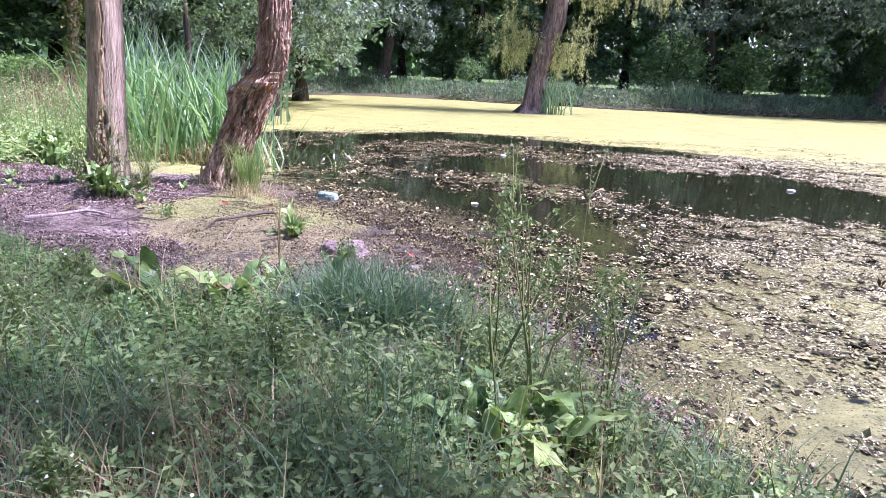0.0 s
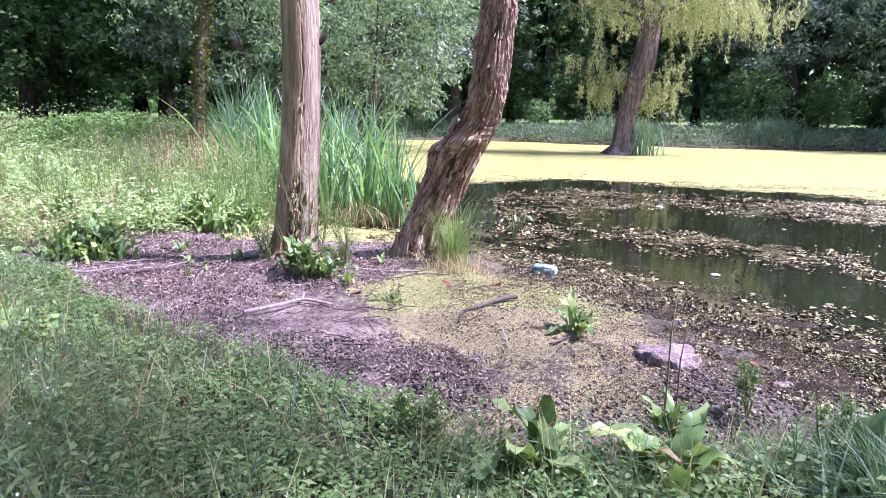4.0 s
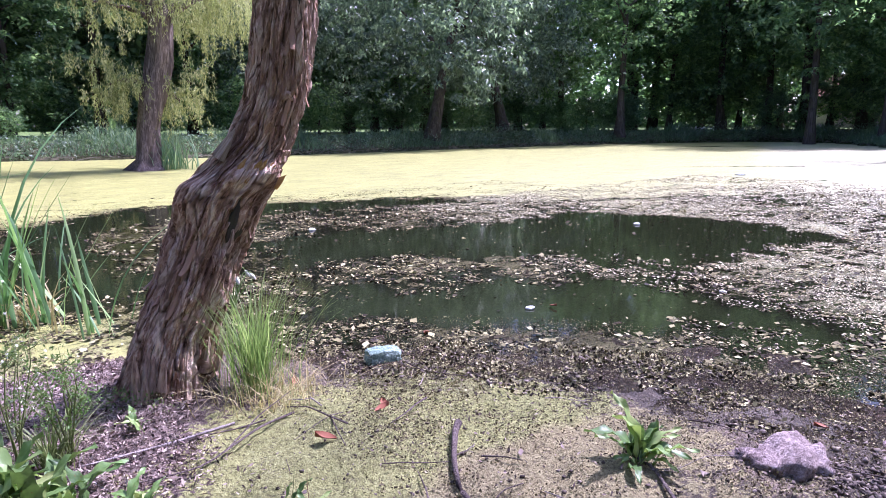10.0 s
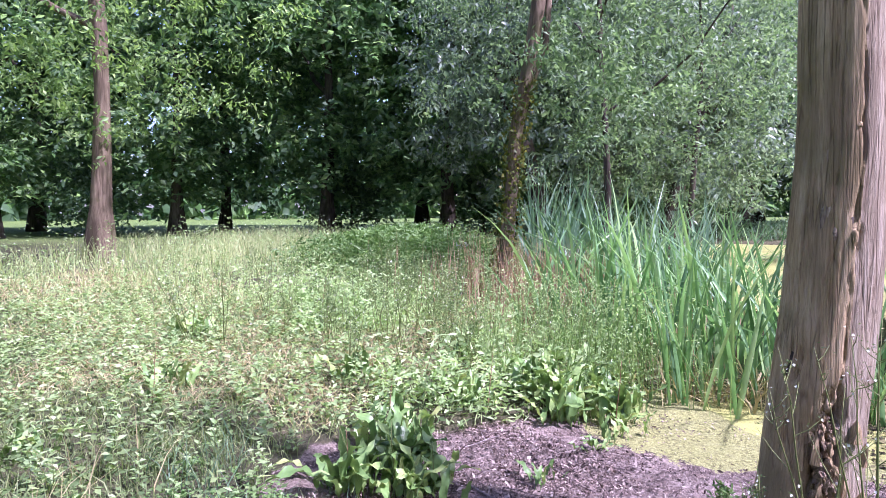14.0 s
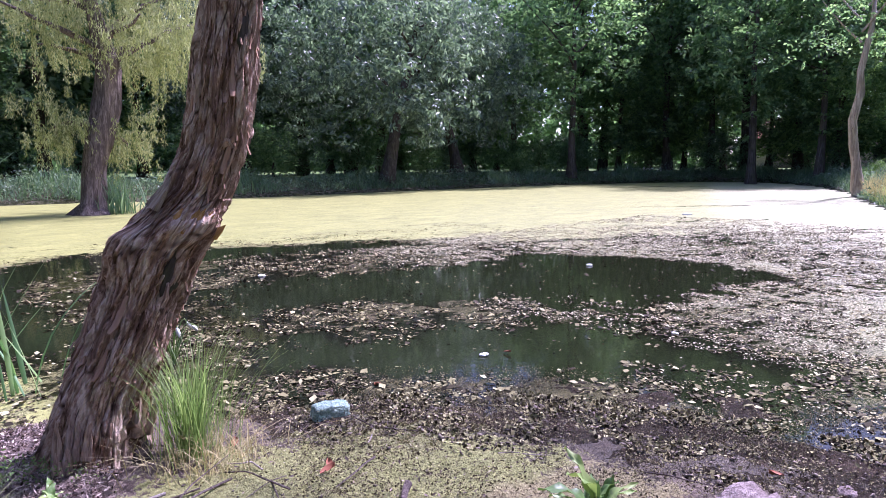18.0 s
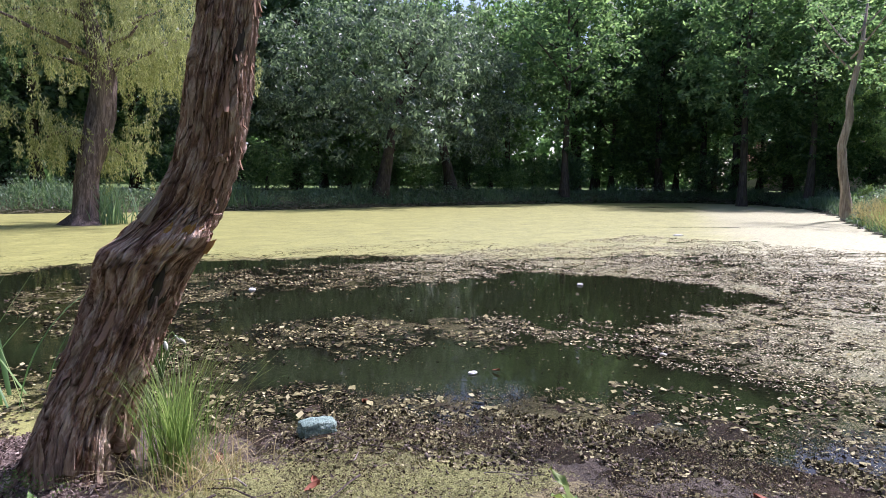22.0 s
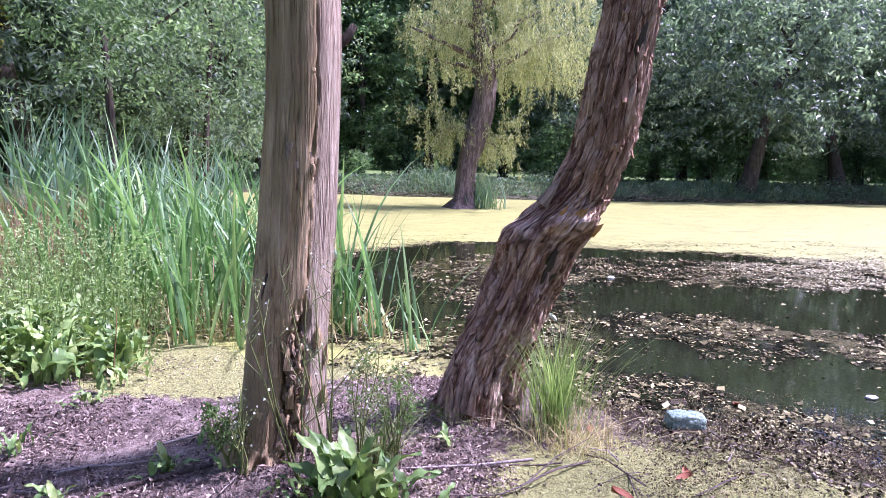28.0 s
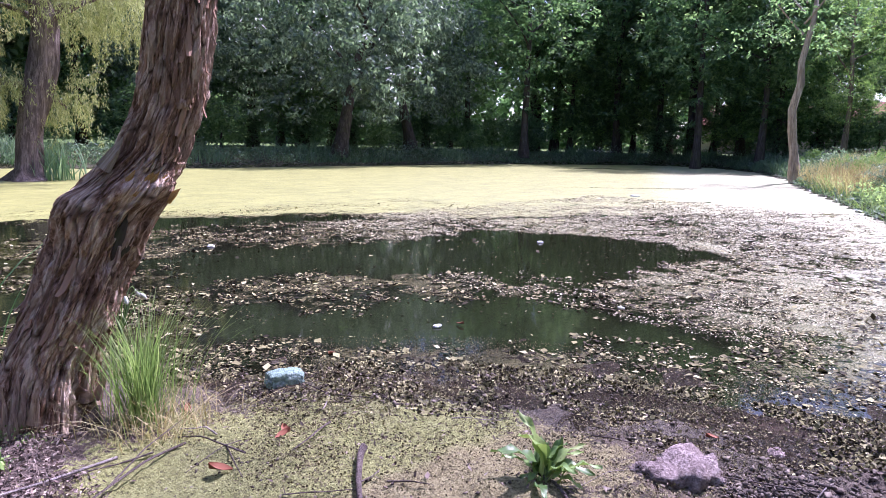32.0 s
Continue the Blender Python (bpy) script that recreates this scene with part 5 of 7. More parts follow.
# ---- building beyond the trees ----
house = thing("farm_building", None, pose(88, 20, 0.8, 0, 0, 0), "long low brick building with a red tiled roof beyond the trees", "building")


def box_mesh(name, x0, x1, y0, y1, z0, z1, mat):
    V = [(x, y, z) for x in (x0, x1) for y in (y0, y1) for z in (z0, z1)]
    F = [(0, 1, 3, 2), (4, 6, 7, 5), (0, 4, 5, 1), (2, 3, 7, 6), (0, 2, 6, 4), (1, 5, 7, 3)]
    return poly_mesh(name, V, F, mat, False)


piece("wall", box_mesh("wall", 0, 8, -15, 17, 0, 4.2, WALL), house)
V = [(-0.5, -15.5, 4.1), (-0.5, 17.5, 4.1), (4, 17.5, 7.0), (4, -15.5, 7.0), (8.5, -15.5, 4.1), (8.5, 17.5, 4.1)]
piece("roof", poly_mesh("roof", V, [(0, 3, 2, 1), (3, 4, 5, 2), (0, 4, 3), (1, 2, 5), (0, 1, 5, 4)], ROOF, False), house)
for i in range(8):
    wd = piece("window", box_mesh("window", -0.06, 0.1, -0.6, 0.6, 1.2, 2.9, GLASS), house, pose(0, -13 + i * 4, 0))


# ---- white lattice fence and a pale board on the far shore ----
lattice = thing("lattice_fence", None, pose(60.2, 39.4, 0.95, 0, 0, -64), "weathered white lattice fence in the shade of the far trees", "fence")
slat_bar = box_mesh("slat", -0.30, 0.30, -0.015, 0.015, -0.035, 0.035, WHITE)
for i in range(8):
    for s in (-48, 48):
        piece("slat", slat_bar, lattice, pose(0.2 + i * 0.42, 0.02 if s > 0 else -0.02, 0.22, 0, s, 0))
for x in (0.0, 1.7, 3.4):
    piece("post", box_mesh("post", -0.05, 0.05, -0.05, 0.05, -0.7, 0.55, WHITE), lattice, pose(x, 0.07, 0))
thing("board", box_mesh("board", -1.1, 1.1, -0.14, 0.14, 0.0, 0.07, WHITE), pose(58.4, 33.3, 0.02, 0, 3, -52), "long pale board lying on the far shore", "board")

# ---- white box on legs among the meadow weeds ----
hive = thing("white_post_box", None, pose(-7.02, 12.5, 1.2, 0, 0, 25), "small white-painted wooden post with a flat top among tall weeds", "post")
piece("post", box_mesh("post", -0.10, -0.02, -0.05, 0.05, -1.0, -0.07, WHITE), hive)
piece("top", box_mesh("top", -0.12, 0.10, -0.08, 0.08, -0.07, 0.0, WHITE), hive)


# ---- reeds and grasses ----
def blades_at(name, pts, H, spread, W, mat, segs=3):
    n = len(pts)
    z = lie(pts[:, 0], pts[:, 1])[0]
    P = np.stack([pts[:, 0], pts[:, 1], z - 0.01], 1)
    lean = rng.normal(size=(n, 2)) * np.broadcast_to(spread, n)[:, None]
    return blade_cloud(name, P, H, lean, W, mat, segs)


def scatter(n, x0, x1, y0, y1, keep):
    """n points of a rectangle where keep(x, y) says so."""
    out = []
    got = 0
    while got < n:
        q = np.stack([rng.uniform(x0, x1, n * 2), rng.uniform(y0, y1, n * 2)], 1)
        q = q[keep(q[:, 0], q[:, 1])]
        out.append(q)
        got += len(q)
        if len(q) == 0:
            break
    return np.concatenate(out)[:n]


def reed_blade(seed, h, w_, bend, mat=REED):
    """One long reed leaf with a keel, bending over at the tip."""
    n, V, F = 8, [], []
    for i in range(n):
        t = i / (n - 1)
        x = bend * h * t ** 2.4
        z = h * (t - 0.25 * bend * t ** 3)
        ww = w_ * (1 - t ** 2.2) * (0.6 + 0.4 * min(1, 4 * t)) + 0.0006
        V += [(x, -ww / 2, z), (x - ww * 0.18, 0, z), (x, ww / 2, z)]
    for i in range(n - 1):
        F += [(i * 3, i * 3 + 1, i * 3 + 4, i * 3 + 3), (i * 3 + 1, i * 3 + 2, i * 3 + 5, i * 3 + 4)]
    return poly_mesh("blade", V, F, mat)


rr_ = random.Random(21)
REED_BLADES = [reed_blade(i, rr_.uniform(1.2, 2.2), rr_.uniform(0.038, 0.062), rr_.choice((0.03, 0.07, 0.14, 0.25, 0.5))) for i in range(16)]


def reed_clump(x, y, n, scale, spread, label):
    ob = thing("reed_clump", None, pose(x, y, min(ground_z(x, y), 0.0) - 0.03), label, "reeds", "reeds on the bank")
    for _ in range(int(n * 0.6)):
        a = rr_.uniform(0, 360)
        tilt = rr_.choice((2, 5, 8, 12, 18, 34)) * rr_.uniform(0.5, 1.2)
        m = pose(rr_.gauss(0, spread), rr_.gauss(0, spread), 0, rr_.gauss(0, 5), tilt, a)
        b = piece("blade", rr_.choice(REED_BLADES), ob, m)
        s = scale * rr_.uniform(0.75, 1.1)
        b.scale = (s, s, s)


for x, y, n, s in ((-1.22, 8.12, 34, 1.0), (-0.92, 7.95, 22, 0.85), (-1.5, 8.35, 30, 1.0), (-1.85, 8.45, 20, 1.05), (-2.15, 8.3, 20, 1.05), (-2.35, 7.9, 16, 0.95), (-2.7, 8.3, 20, 1.05), (-3.0, 8.7, 20, 1.1), (-2.45, 8.9, 20, 1.15), (-1.95, 9.0, 18, 1.15), (-3.4, 8.6, 18, 1.0), (-0.75, 8.9, 8, 0.6), (-0.42, 7.7, 6, 0.5), (-0.55, 7.2, 6, 0.55), (-0.2, 6.55, 4, 0.42), (-0.75, 7.45, 8, 0.7), (-3.3, 9.1, 22, 1.2), (-3.7, 9.4, 20, 1.2), (-2.9, 9.5, 22, 1.2), (-4.1, 9.0, 14, 1.05), (-2.7, 7.85, 14, 0.9)):
    reed_clump(x, y, n, s, 0.10, "clump of tall green reeds at the pond's edge")
q = scatter(260, -4.6, -1.6, 8.8, 12.5, lambda x, y: (y > 8.9) & (x < -1.4 - 0.25 * (y - 9)))
thing("reed_bed", blades_at("reed_bed", q, rng.uniform(1.2, 2.0, len(q)), 0.8, rng.uniform(0.04, 0.06, len(q)), REED, 6), None, "thick bed of tall green reeds", "reeds", kind="stuff")
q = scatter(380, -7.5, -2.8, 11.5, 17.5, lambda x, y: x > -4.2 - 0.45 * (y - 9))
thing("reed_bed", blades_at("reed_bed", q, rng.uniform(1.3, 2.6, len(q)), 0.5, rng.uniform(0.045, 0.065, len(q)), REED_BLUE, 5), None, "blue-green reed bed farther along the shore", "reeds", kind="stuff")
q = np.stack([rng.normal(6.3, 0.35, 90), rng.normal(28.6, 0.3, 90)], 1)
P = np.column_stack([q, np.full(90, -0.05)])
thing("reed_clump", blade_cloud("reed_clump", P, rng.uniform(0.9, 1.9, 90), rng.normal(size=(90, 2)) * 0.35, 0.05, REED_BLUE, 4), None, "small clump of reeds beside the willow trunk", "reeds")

# yellowed old leaves at the foot of the reeds
q = np.stack([rng.uniform(-3.4, -0.8, 420), rng.normal(8.25, 0.22, 420)], 1)
P = np.column_stack([q, np.full(420, 0.0)])
thing("reed_litter", blade_cloud("reed_litter", P, rng.uniform(0.12, 0.5, 420), rng.normal(size=(420, 2)) * 0.22, rng.uniform(0.012, 0.026, 420), DRY, 3), None, "yellowed old leaves at the foot of the reeds", "reeds", kind="stuff")

# grass tuft at the leaning trunk, and sedge tuft on the near bank
for x, y, n, h, sp, mat, lab in ((-0.22, 5.36, 300, 0.70, 0.05, TUFT, "tuft of long green grass at the trunk's foot"), (1.66, 1.22, 1300, 0.46, 0.26, GRASS_BLUE, "tussock of blue-green sedge on the bank"), (1.95, 1.12, 800, 0.40, 0.24, GRASS_BLUE, "tussock of blue-green sedge on the bank"),
                             (1.80, 1.36, 500, 0.40, 0.22, GRASS_BLUE, "tussock of blue-green sedge on the bank"), (-1.3, 5.0, 120, 0.3, 0.12, GRASS, "thin grass at the dead trunk's foot"), (2.75, 0.55, 120, 0.24, 0.14, GRASS, "tuft of grass beside the water")):
    ob = thing("grass_tuft", None, pose(x, y, ground_z(x, y) - 0.02), lab, "grass")
    bends, thin = ((0.1, 0.2, 0.35, 0.5), 0.7) if mat is TUFT else ((0.2, 0.4, 0.6, 0.85), 1.0)
    kinds = [reed_blade(0, h * rr_.uniform(0.6, 1.1), rr_.uniform(0.005, 0.009) * thin, rr_.choice(bends), mat) for _ in range(10)]
    for _ in range(min(n, 300)):
        a = rr_.uniform(0, 360)
        d = abs(rr_.gauss(0, h * 0.16))
        piece("blade", rr_.choice(kinds), ob, pose(d * math.cos(radians(a)), d * math.sin(radians(a)), 0, rr_.gauss(0, 6), rr_.gauss(0, 4) + min(d, 0.2) * 40 * sp / 0.2, a + rr_.gauss(0, 30)))
q = np.stack([rng.normal(-0.2, 0.16, 260), rng.normal(5.22, 0.14, 260)], 1)
P = np.column_stack([q, lie(q[:, 0], q[:, 1])[0]])
thing("grass_tuft", blade_cloud("grass_tuft", P, rng.uniform(0.1, 0.3, 260), rng.normal(size=(260, 2)) * 0.18, 0.005, DRY, 3), None, "withered straw-coloured grass at the trunk's foot", "grass")


q = np.stack([rng.normal(1.84, 0.20, 1500), rng.normal(1.20, 0.14, 1500)], 1)
thing("sedge_tussock", blades_at("sedge_tussock", q, rng.uniform(0.18, 0.46, len(q)), 0.22, rng.uniform(0.007, 0.013, len(q)), GRASS_BLUE, 4), None, "broad tussock of arching blue-green sedge on the bank", "grass", kind="stuff")


def meadow(x, y):
    _, g, p, m = lie(x, y)
    return (g > 0.5) & (rng.uniform(size=len(x)) < np.clip(0.8 + 0.6 * wave(x, y, 0.9, 51), 0.1, 1))


def near_grass(x, y):
    _, g, _, m = lie(x, y)
    g = g * (1 - 0.55 * smooth(m, -1.3, -0.5) * smooth(0.4 - x, 0, 0.5))
    return rng.uniform(size=len(x)) < g * np.clip(0.62 + 0.6 * wave(x, y, 1.7, 41), 0.3, 1)


q = scatter(52000, -5.5, 4.2, -3.0, 5.2, near_grass)
thing("grass", blades_at("grass", q, rng.uniform(0.05, 0.24, len(q)), 0.08, rng.uniform(0.004, 0.008, len(q)), GRASS, 2), None, "rough green grass of the bank", "grass", kind="stuff")
q = scatter(2200, -5.5, 4.2, -3.0, 4.6, lambda x, y: near_grass(x, y) & (wave(x, y, 1.9, 47) > 0.0))
thing("grass", blades_at("grass", q, rng.uniform(0.2, 0.5, len(q)), 0.16, rng.uniform(0.004, 0.007, len(q)), DRY, 3), None, "scattered dry grass stalks of the bank", "grass", kind="stuff")
q = scatter(14000, -5.5, 4.2, -3.0, 5.0, lambda x, y: near_grass(x, y) & (wave(x, y, 2.3, 44) > -0.1))
thing("grass", blades_at("grass", q, rng.uniform(0.16, 0.42, len(q)), 0.17, rng.uniform(0.004, 0.008, len(q)), GRASS_BLUE, 3), None, "long soft grass of the bank", "grass", kind="stuff")
q = scatter(20000, -11, -4.4, 1.5, 8, near_grass)
thing("grass", blades_at("grass", q, rng.uniform(0.04, 0.2, len(q)), 0.09, rng.uniform(0.005, 0.010, len(q)), GRASS, 2), None, "short green grass at the meadow's edge", "grass", kind="stuff")
q = scatter(16000, -16, 16, -14, 4, lambda x, y: (lie(x, y)[1] > 0.7) & ((x < -5.3) | (x > 4) | (y < -2.8)))
thing("grass", blades_at("grass", q, rng.uniform(0.08, 0.3, len(q)), 0.1, rng.uniform(0.010, 0.022, len(q)), GRASS, 2), None, "rough grass farther along the bank", "grass", kind="stuff")
# herbs: small leaves close to the ground in patches
q = scatter(4200, -5.5, 4.0, -3.0, 4.8, lambda x, y: near_grass(x, y) & (wave(x, y, 1.3, 102) > -0.2))
k = rng.integers(0, len(q), 56000)
P = np.column_stack([q[k] + rng.normal(0, 0.05, (len(k), 2)), np.zeros(len(k))])
P[:, 2] = lie(P[:, 0], P[:, 1])[0] + rng.uniform(0.02, 0.2, len(k)) * (0.35 + 1.3 * rng.uniform(size=len(q)) ** 2)[k]
D = rng.normal(size=P.shape) * (1, 1, 0.3)
up = unit(rng.normal(size=P.shape) * 0.45 + (0, 0, 1))
thing("herbs", leaf_cloud("herbs", P, D, rng.uniform(0.022, 0.068, len(k)), rng.uniform(0.010, 0.032, len(k)), HERB, 0.15, up), None, "low leafy herbs among the grass", "herbs", kind="stuff")

# upright leafy stems with leaves in crossed pairs
def leafy_stems(n, x0, x1, y0, y1, keep, lo, hi, leaf, mat, label):
    q = scatter(n, x0, x1, y0, y1, keep)
    z = lie(q[:, 0], q[:, 1])[0]
    h = rng.uniform(lo, hi, n)
    lean = rng.normal(0, 0.18, (n, 2))
    a0 = rng.uniform(0, math.tau, n)
    P, D, L = [], [], []
    for j in range(7):
        t = 0.25 + 0.75 * j / 6
        for side in (0, math.pi):
            a = a0 + j * 1.57 + side + rng.normal(0, 0.2, n)
            P.append(np.column_stack([q + lean * (h * t)[:, None], z + h * t]))
            D.append(np.column_stack([np.cos(a), np.sin(a), rng.normal(0.15 + 0.5 * (t > 0.9), 0.25, n)]))
            L.append(leaf * (1.15 - 0.6 * t) * rng.uniform(0.7, 1.3, n) * (0.6 + h / hi * 0.5))
    P, D, L = np.concatenate(P), np.concatenate(D), np.concatenate(L)
    roll = unit(rng.normal(size=P.shape) * 0.25 + (0, 0, 1))
    thing("leafy_herbs", leaf_cloud("leafy_herbs", P, D, L, L * 0.48, mat, 0.18, roll), None, label, "herbs", kind="stuff")
    thing("herb_stems", blade_cloud("herb_stems", np.column_stack([q, z]), h, lean * h[:, None], 0.005, STEM, 2), None, "thin stems of leafy herbs", "herbs", kind="stuff")


leafy_stems(1700, -5.5, 3.6, -3.0, 3.2, lambda x, y: near_grass(x, y) & (wave(x, y, 1.5, 103) > 0.05), 0.10, 0.34, 0.055, HERB, "upright herbs with toothed green leaves on the bank")
leafy_stems(800, -5.0, 3.0, -2.4, 2.6, lambda x, y: near_grass(x, y) & (wave(x, y, 1.5, 106) > 0.15), 0.08, 0.24, 0.055, CLOVER, "bright green young herbs on the bank")
leafy_stems(900, -11, -3.2, 3.0, 11.5, meadow, 0.08, 0.34, 0.085, HERB_PALE, "leafy green weeds standing in the meadow")

q = scatter(9000, -5.5, 4.0, -3.0, 3.4, lambda x, y: near_grass(x, y) & (wave(x, y, 1.6, 104) > 0.15))
thing("dead_stalks", blades_at("dead_stalks", q, rng.uniform(0.06, 0.34, len(q)), 0.22, rng.uniform(0.003, 0.006, len(q)), DEAD, 3), None, "tangled brown dead stalks among the bank herbs", "weeds", kind="stuff")
q = scatter(9000, -5.5, 3.2, -3.0, 3.0, lambda x, y: near_grass(x, y) & (wave(x, y, 1.4, 105) > 0.3))
thing("long_grass", blades_at("long_grass", q, rng.uniform(0.16, 0.38, len(q)), 0.26, rng.uniform(0.004, 0.007, len(q)), GRASS, 4), None, "tussocks of long arching grass on the bank", "grass", kind="stuff")
q = scatter(700, -5.0, 3.2, -2.6, 2.6, near_grass)
P = np.column_stack([q, lie(q[:, 0], q[:, 1])[0] + rng.uniform(0.12, 0.42, len(q))])
thing("small_flowers", leaf_cloud("small_flowers", P, rng.normal(size=P.shape), 0.010, 0.010, FLOWER), None, "tiny pale flower heads over the bank herbs", "flowers", kind="stuff")

# bright low clover-like herbs along the edge of the mud
def edge_keep(x, y):
    _, g, _, m = lie(x, y)
    return (g > 0.35) & (m > -4) & (x < 2.4) & (rng.uniform(size=len(x)) < np.where((m > -1.7) & (x < 0.5), 1.0, 0.6)) & (rng.uniform(size=len(x)) < np.clip(0.55 + 0.9 * wave(x, y, 2.6, 48), 0.05, 1))


q = scatter(6000, -5.0, 2.4, -1.6, 4.6, edge_keep)
hgt = rng.uniform(0.03, 0.16, len(q))
k = rng.integers(0, len(q), 46000)
P = np.column_stack([q[k] + rng.normal(0, 0.035, (len(k), 2)), np.zeros(len(k))])
P[:, 2] = lie(P[:, 0], P[:, 1])[0] + hgt[k] * rng.uniform(0.55, 1.0, len(k))
thing("clover", leaf_cloud("clover", P, rng.normal(size=P.shape) * (1, 1, 0.25), rng.uniform(0.018, 0.042, len(k)), rng.uniform(0.014, 0.028, len(k)), CLOVER, 0.12, unit(rng.normal(size=P.shape) * 0.35 + (0, 0, 1))), None, "bright green low clover-like herbs edging the mud", "herbs", kind="stuff")

# ---- meadow to the left ----
q = scatter(15000, -15, -3.0, 5.0, 17, meadow)
d = np.hypot(q[:, 0] + 4, q[:, 1] - 6)
thing("tall_grass", blades_at("tall_grass", q, rng.uniform(0.05, 0.17, len(q)) + 0.085 * np.minimum(np.maximum(q[:, 1] - 0.35 * (q[:, 0] + 4) - 8.0, 0), 6), 0.16, rng.uniform(0.006, 0.014, len(q)), MEADOW, 3), None, "pale tall grass of the sunny meadow", "grass", kind="stuff")
q = scatter(2600, -15, -3.2, 5.6, 17, meadow)
k = rng.integers(0, len(q), 22000)
hh = (0.12 + 0.75 * rng.uniform(size=len(q)) ** 1.5 * (0.2 + smooth(q[:, 1], 6.5, 10)))[k]
P = np.column_stack([q[k] + rng.normal(0, 0.09, (len(k), 2)), np.zeros(len(k))])
P[:, 2] = lie(P[:, 0], P[:, 1])[0] + rng.uniform(0.03, 1, len(k)) * hh
thing("weeds", leaf_cloud("weeds", P, rng.normal(size=P.shape) * (1, 1, 0.5), rng.uniform(0.04, 0.10, len(k)), rng.uniform(0.018, 0.04, len(k)), HERB_PALE, 0.2, unit(rng.normal(size=P.shape) * 0.6 + (0, 0, 1))), None, "pale green leafy weeds of the meadow", "weeds", kind="stuff")
q = scatter(18000, -13, -2.6, 0.5, 8.5, lambda x, y: meadow(x, y) & (x < -2.7 - 0.25 * (y - 3)))
P = np.column_stack([q, lie(q[:, 0], q[:, 1])[0] + rng.uniform(0.02, 0.2, len(q))])
thing("herbs", leaf_cloud("herbs", P, rng.normal(size=P.shape) * (1, 1, 0.3), rng.uniform(0.03, 0.08, len(q)), rng.uniform(0.02, 0.04, len(q)), HERB, 0.15, unit(rng.normal(size=P.shape) * 0.4 + (0, 0, 1))), None, "broad-leaved herbs in the open meadow", "herbs", kind="stuff")
q = np.concatenate([np.stack([rng.normal(-4.6, 0.9, 800), rng.normal(10.4, 0.7, 800)], 1)])
thing("dock_stalks", blades_at("dock_stalks", q, rng.uniform(0.7, 1.25, len(q)), 0.12, 0.012, RUSSET, 3), None, "russet seed stalks of old dock plants among the reeds", "weeds", kind="stuff")
n = 16000
q = np.stack([rng.normal(-8.2, 1.1, n), rng.normal(12.4, 0.7, n)], 1)
P = np.column_stack([q, lie(q[:, 0], q[:, 1])[0] + rng.uniform(0.1, 1, n) * (0.92 - 0.25 * ((q[:, 0] + 8.2) / 1.6) ** 2).clip(0.3)])
thing("nettle_patch", leaf_cloud("nettle_patch", P, rng.normal(size=P.shape) + (0, 0, -0.2), rng.uniform(0.06, 0.11, n), rng.uniform(0.03, 0.05, n), CLOVER), None, "rounded patch of bushy green nettles in the meadow", "weeds", kind="stuff")
n = 160
q = scatter(n, -14, -3, 6, 16, meadow)
P = np.column_stack([q, lie(q[:, 0], q[:, 1])[0] + rng.uniform(0.3, 0.9, n)])
thing("meadow_flowers", leaf_cloud("meadow_flowers", P, rng.normal(size=P.shape), 0.025, 0.025, FLOWER), None, "tiny white flower heads over the meadow", "flowers", kind="stuff")

q = scatter(20000, -13, -3.6, 4.5, 13, lambda x, y: (lie(x, y)[1] > 0.6) & (wave(x, y, 0.8, 91) > 0.0))
thing("dry_grass", blades_at("dry_grass", q, rng.uniform(0.03, 0.24, len(q)), 0.24, rng.uniform(0.005, 0.011, len(q)), DRY, 2), None, "patches of bleached dry grass in the meadow", "grass", kind="stuff")

# pale stalky weeds before the reeds
q = np.stack([rng.normal(-3.6, 0.6, 400), rng.normal(7.9, 0.4, 400)], 1)
q = q[lie(q[:, 0], q[:, 1])[2] < 0.25]
thing("stalky_weeds", blades_at("stalky_weeds", q, rng.uniform(0.4, 1.05, len(q)), 0.16, rng.uniform(0.005, 0.010, len(q)), TUFT, 3), None, "thin pale green stalky weeds before the reeds", "weeds", kind="stuff")
k = rng.integers(0, len(q), 5000)
P = np.column_stack([q[k] + rng.normal(0, 0.07, (len(k), 2)), lie(q[k, 0], q[k, 1])[0] + rng.uniform(0.15, 0.95, len(k))])
thing("stalky_weeds", leaf_cloud("stalky_weeds", P, rng.normal(size=P.shape), rng.uniform(0.02, 0.05, len(k)), rng.uniform(0.006, 0.014, len(k)), HERB_PALE), None, "small pale leaves of stalky weeds before the reeds", "weeds", kind="stuff")

q = scatter(2000, -9.5, -3.0, 6.2, 12.0, lambda x, y: meadow(x, y) & (wave(x, y, 0.8, 91) < 0.1))
k = rng.integers(0, len(q), 18000)
hh = (0.1 + 0.55 * rng.uniform(size=len(q)) ** 1.4)[k]
P = np.column_stack([q[k] + rng.normal(0, 0.07, (len(k), 2)), np.zeros(len(k))])
P[:, 2] = lie(P[:, 0], P[:, 1])[0] + rng.uniform(0.05, 1, len(k)) * hh
thing("weeds", leaf_cloud("weeds", P, rng.normal(size=P.shape) * (1, 1, 0.6), rng.uniform(0.04, 0.11, len(k)), rng.uniform(0.015, 0.04, len(k)), HERB_PALE, 0.2, unit(rng.normal(size=P.shape) * 0.6 + (0, 0, 1))), None, "bright green leafy weeds of the meadow", "weeds", kind="stuff")

# ---- far banks ----
def far_bank(x, y):
    p = signed(x, y, POND)
    return (p < 0.12) & (p > -3.2) & (y > 9) & (x > -3.5 - 0.3 * (y - 9)) & ((y > 18) | (x > 5)) | (p < 0.12) & (p > -2.6) & (x > 11.5)


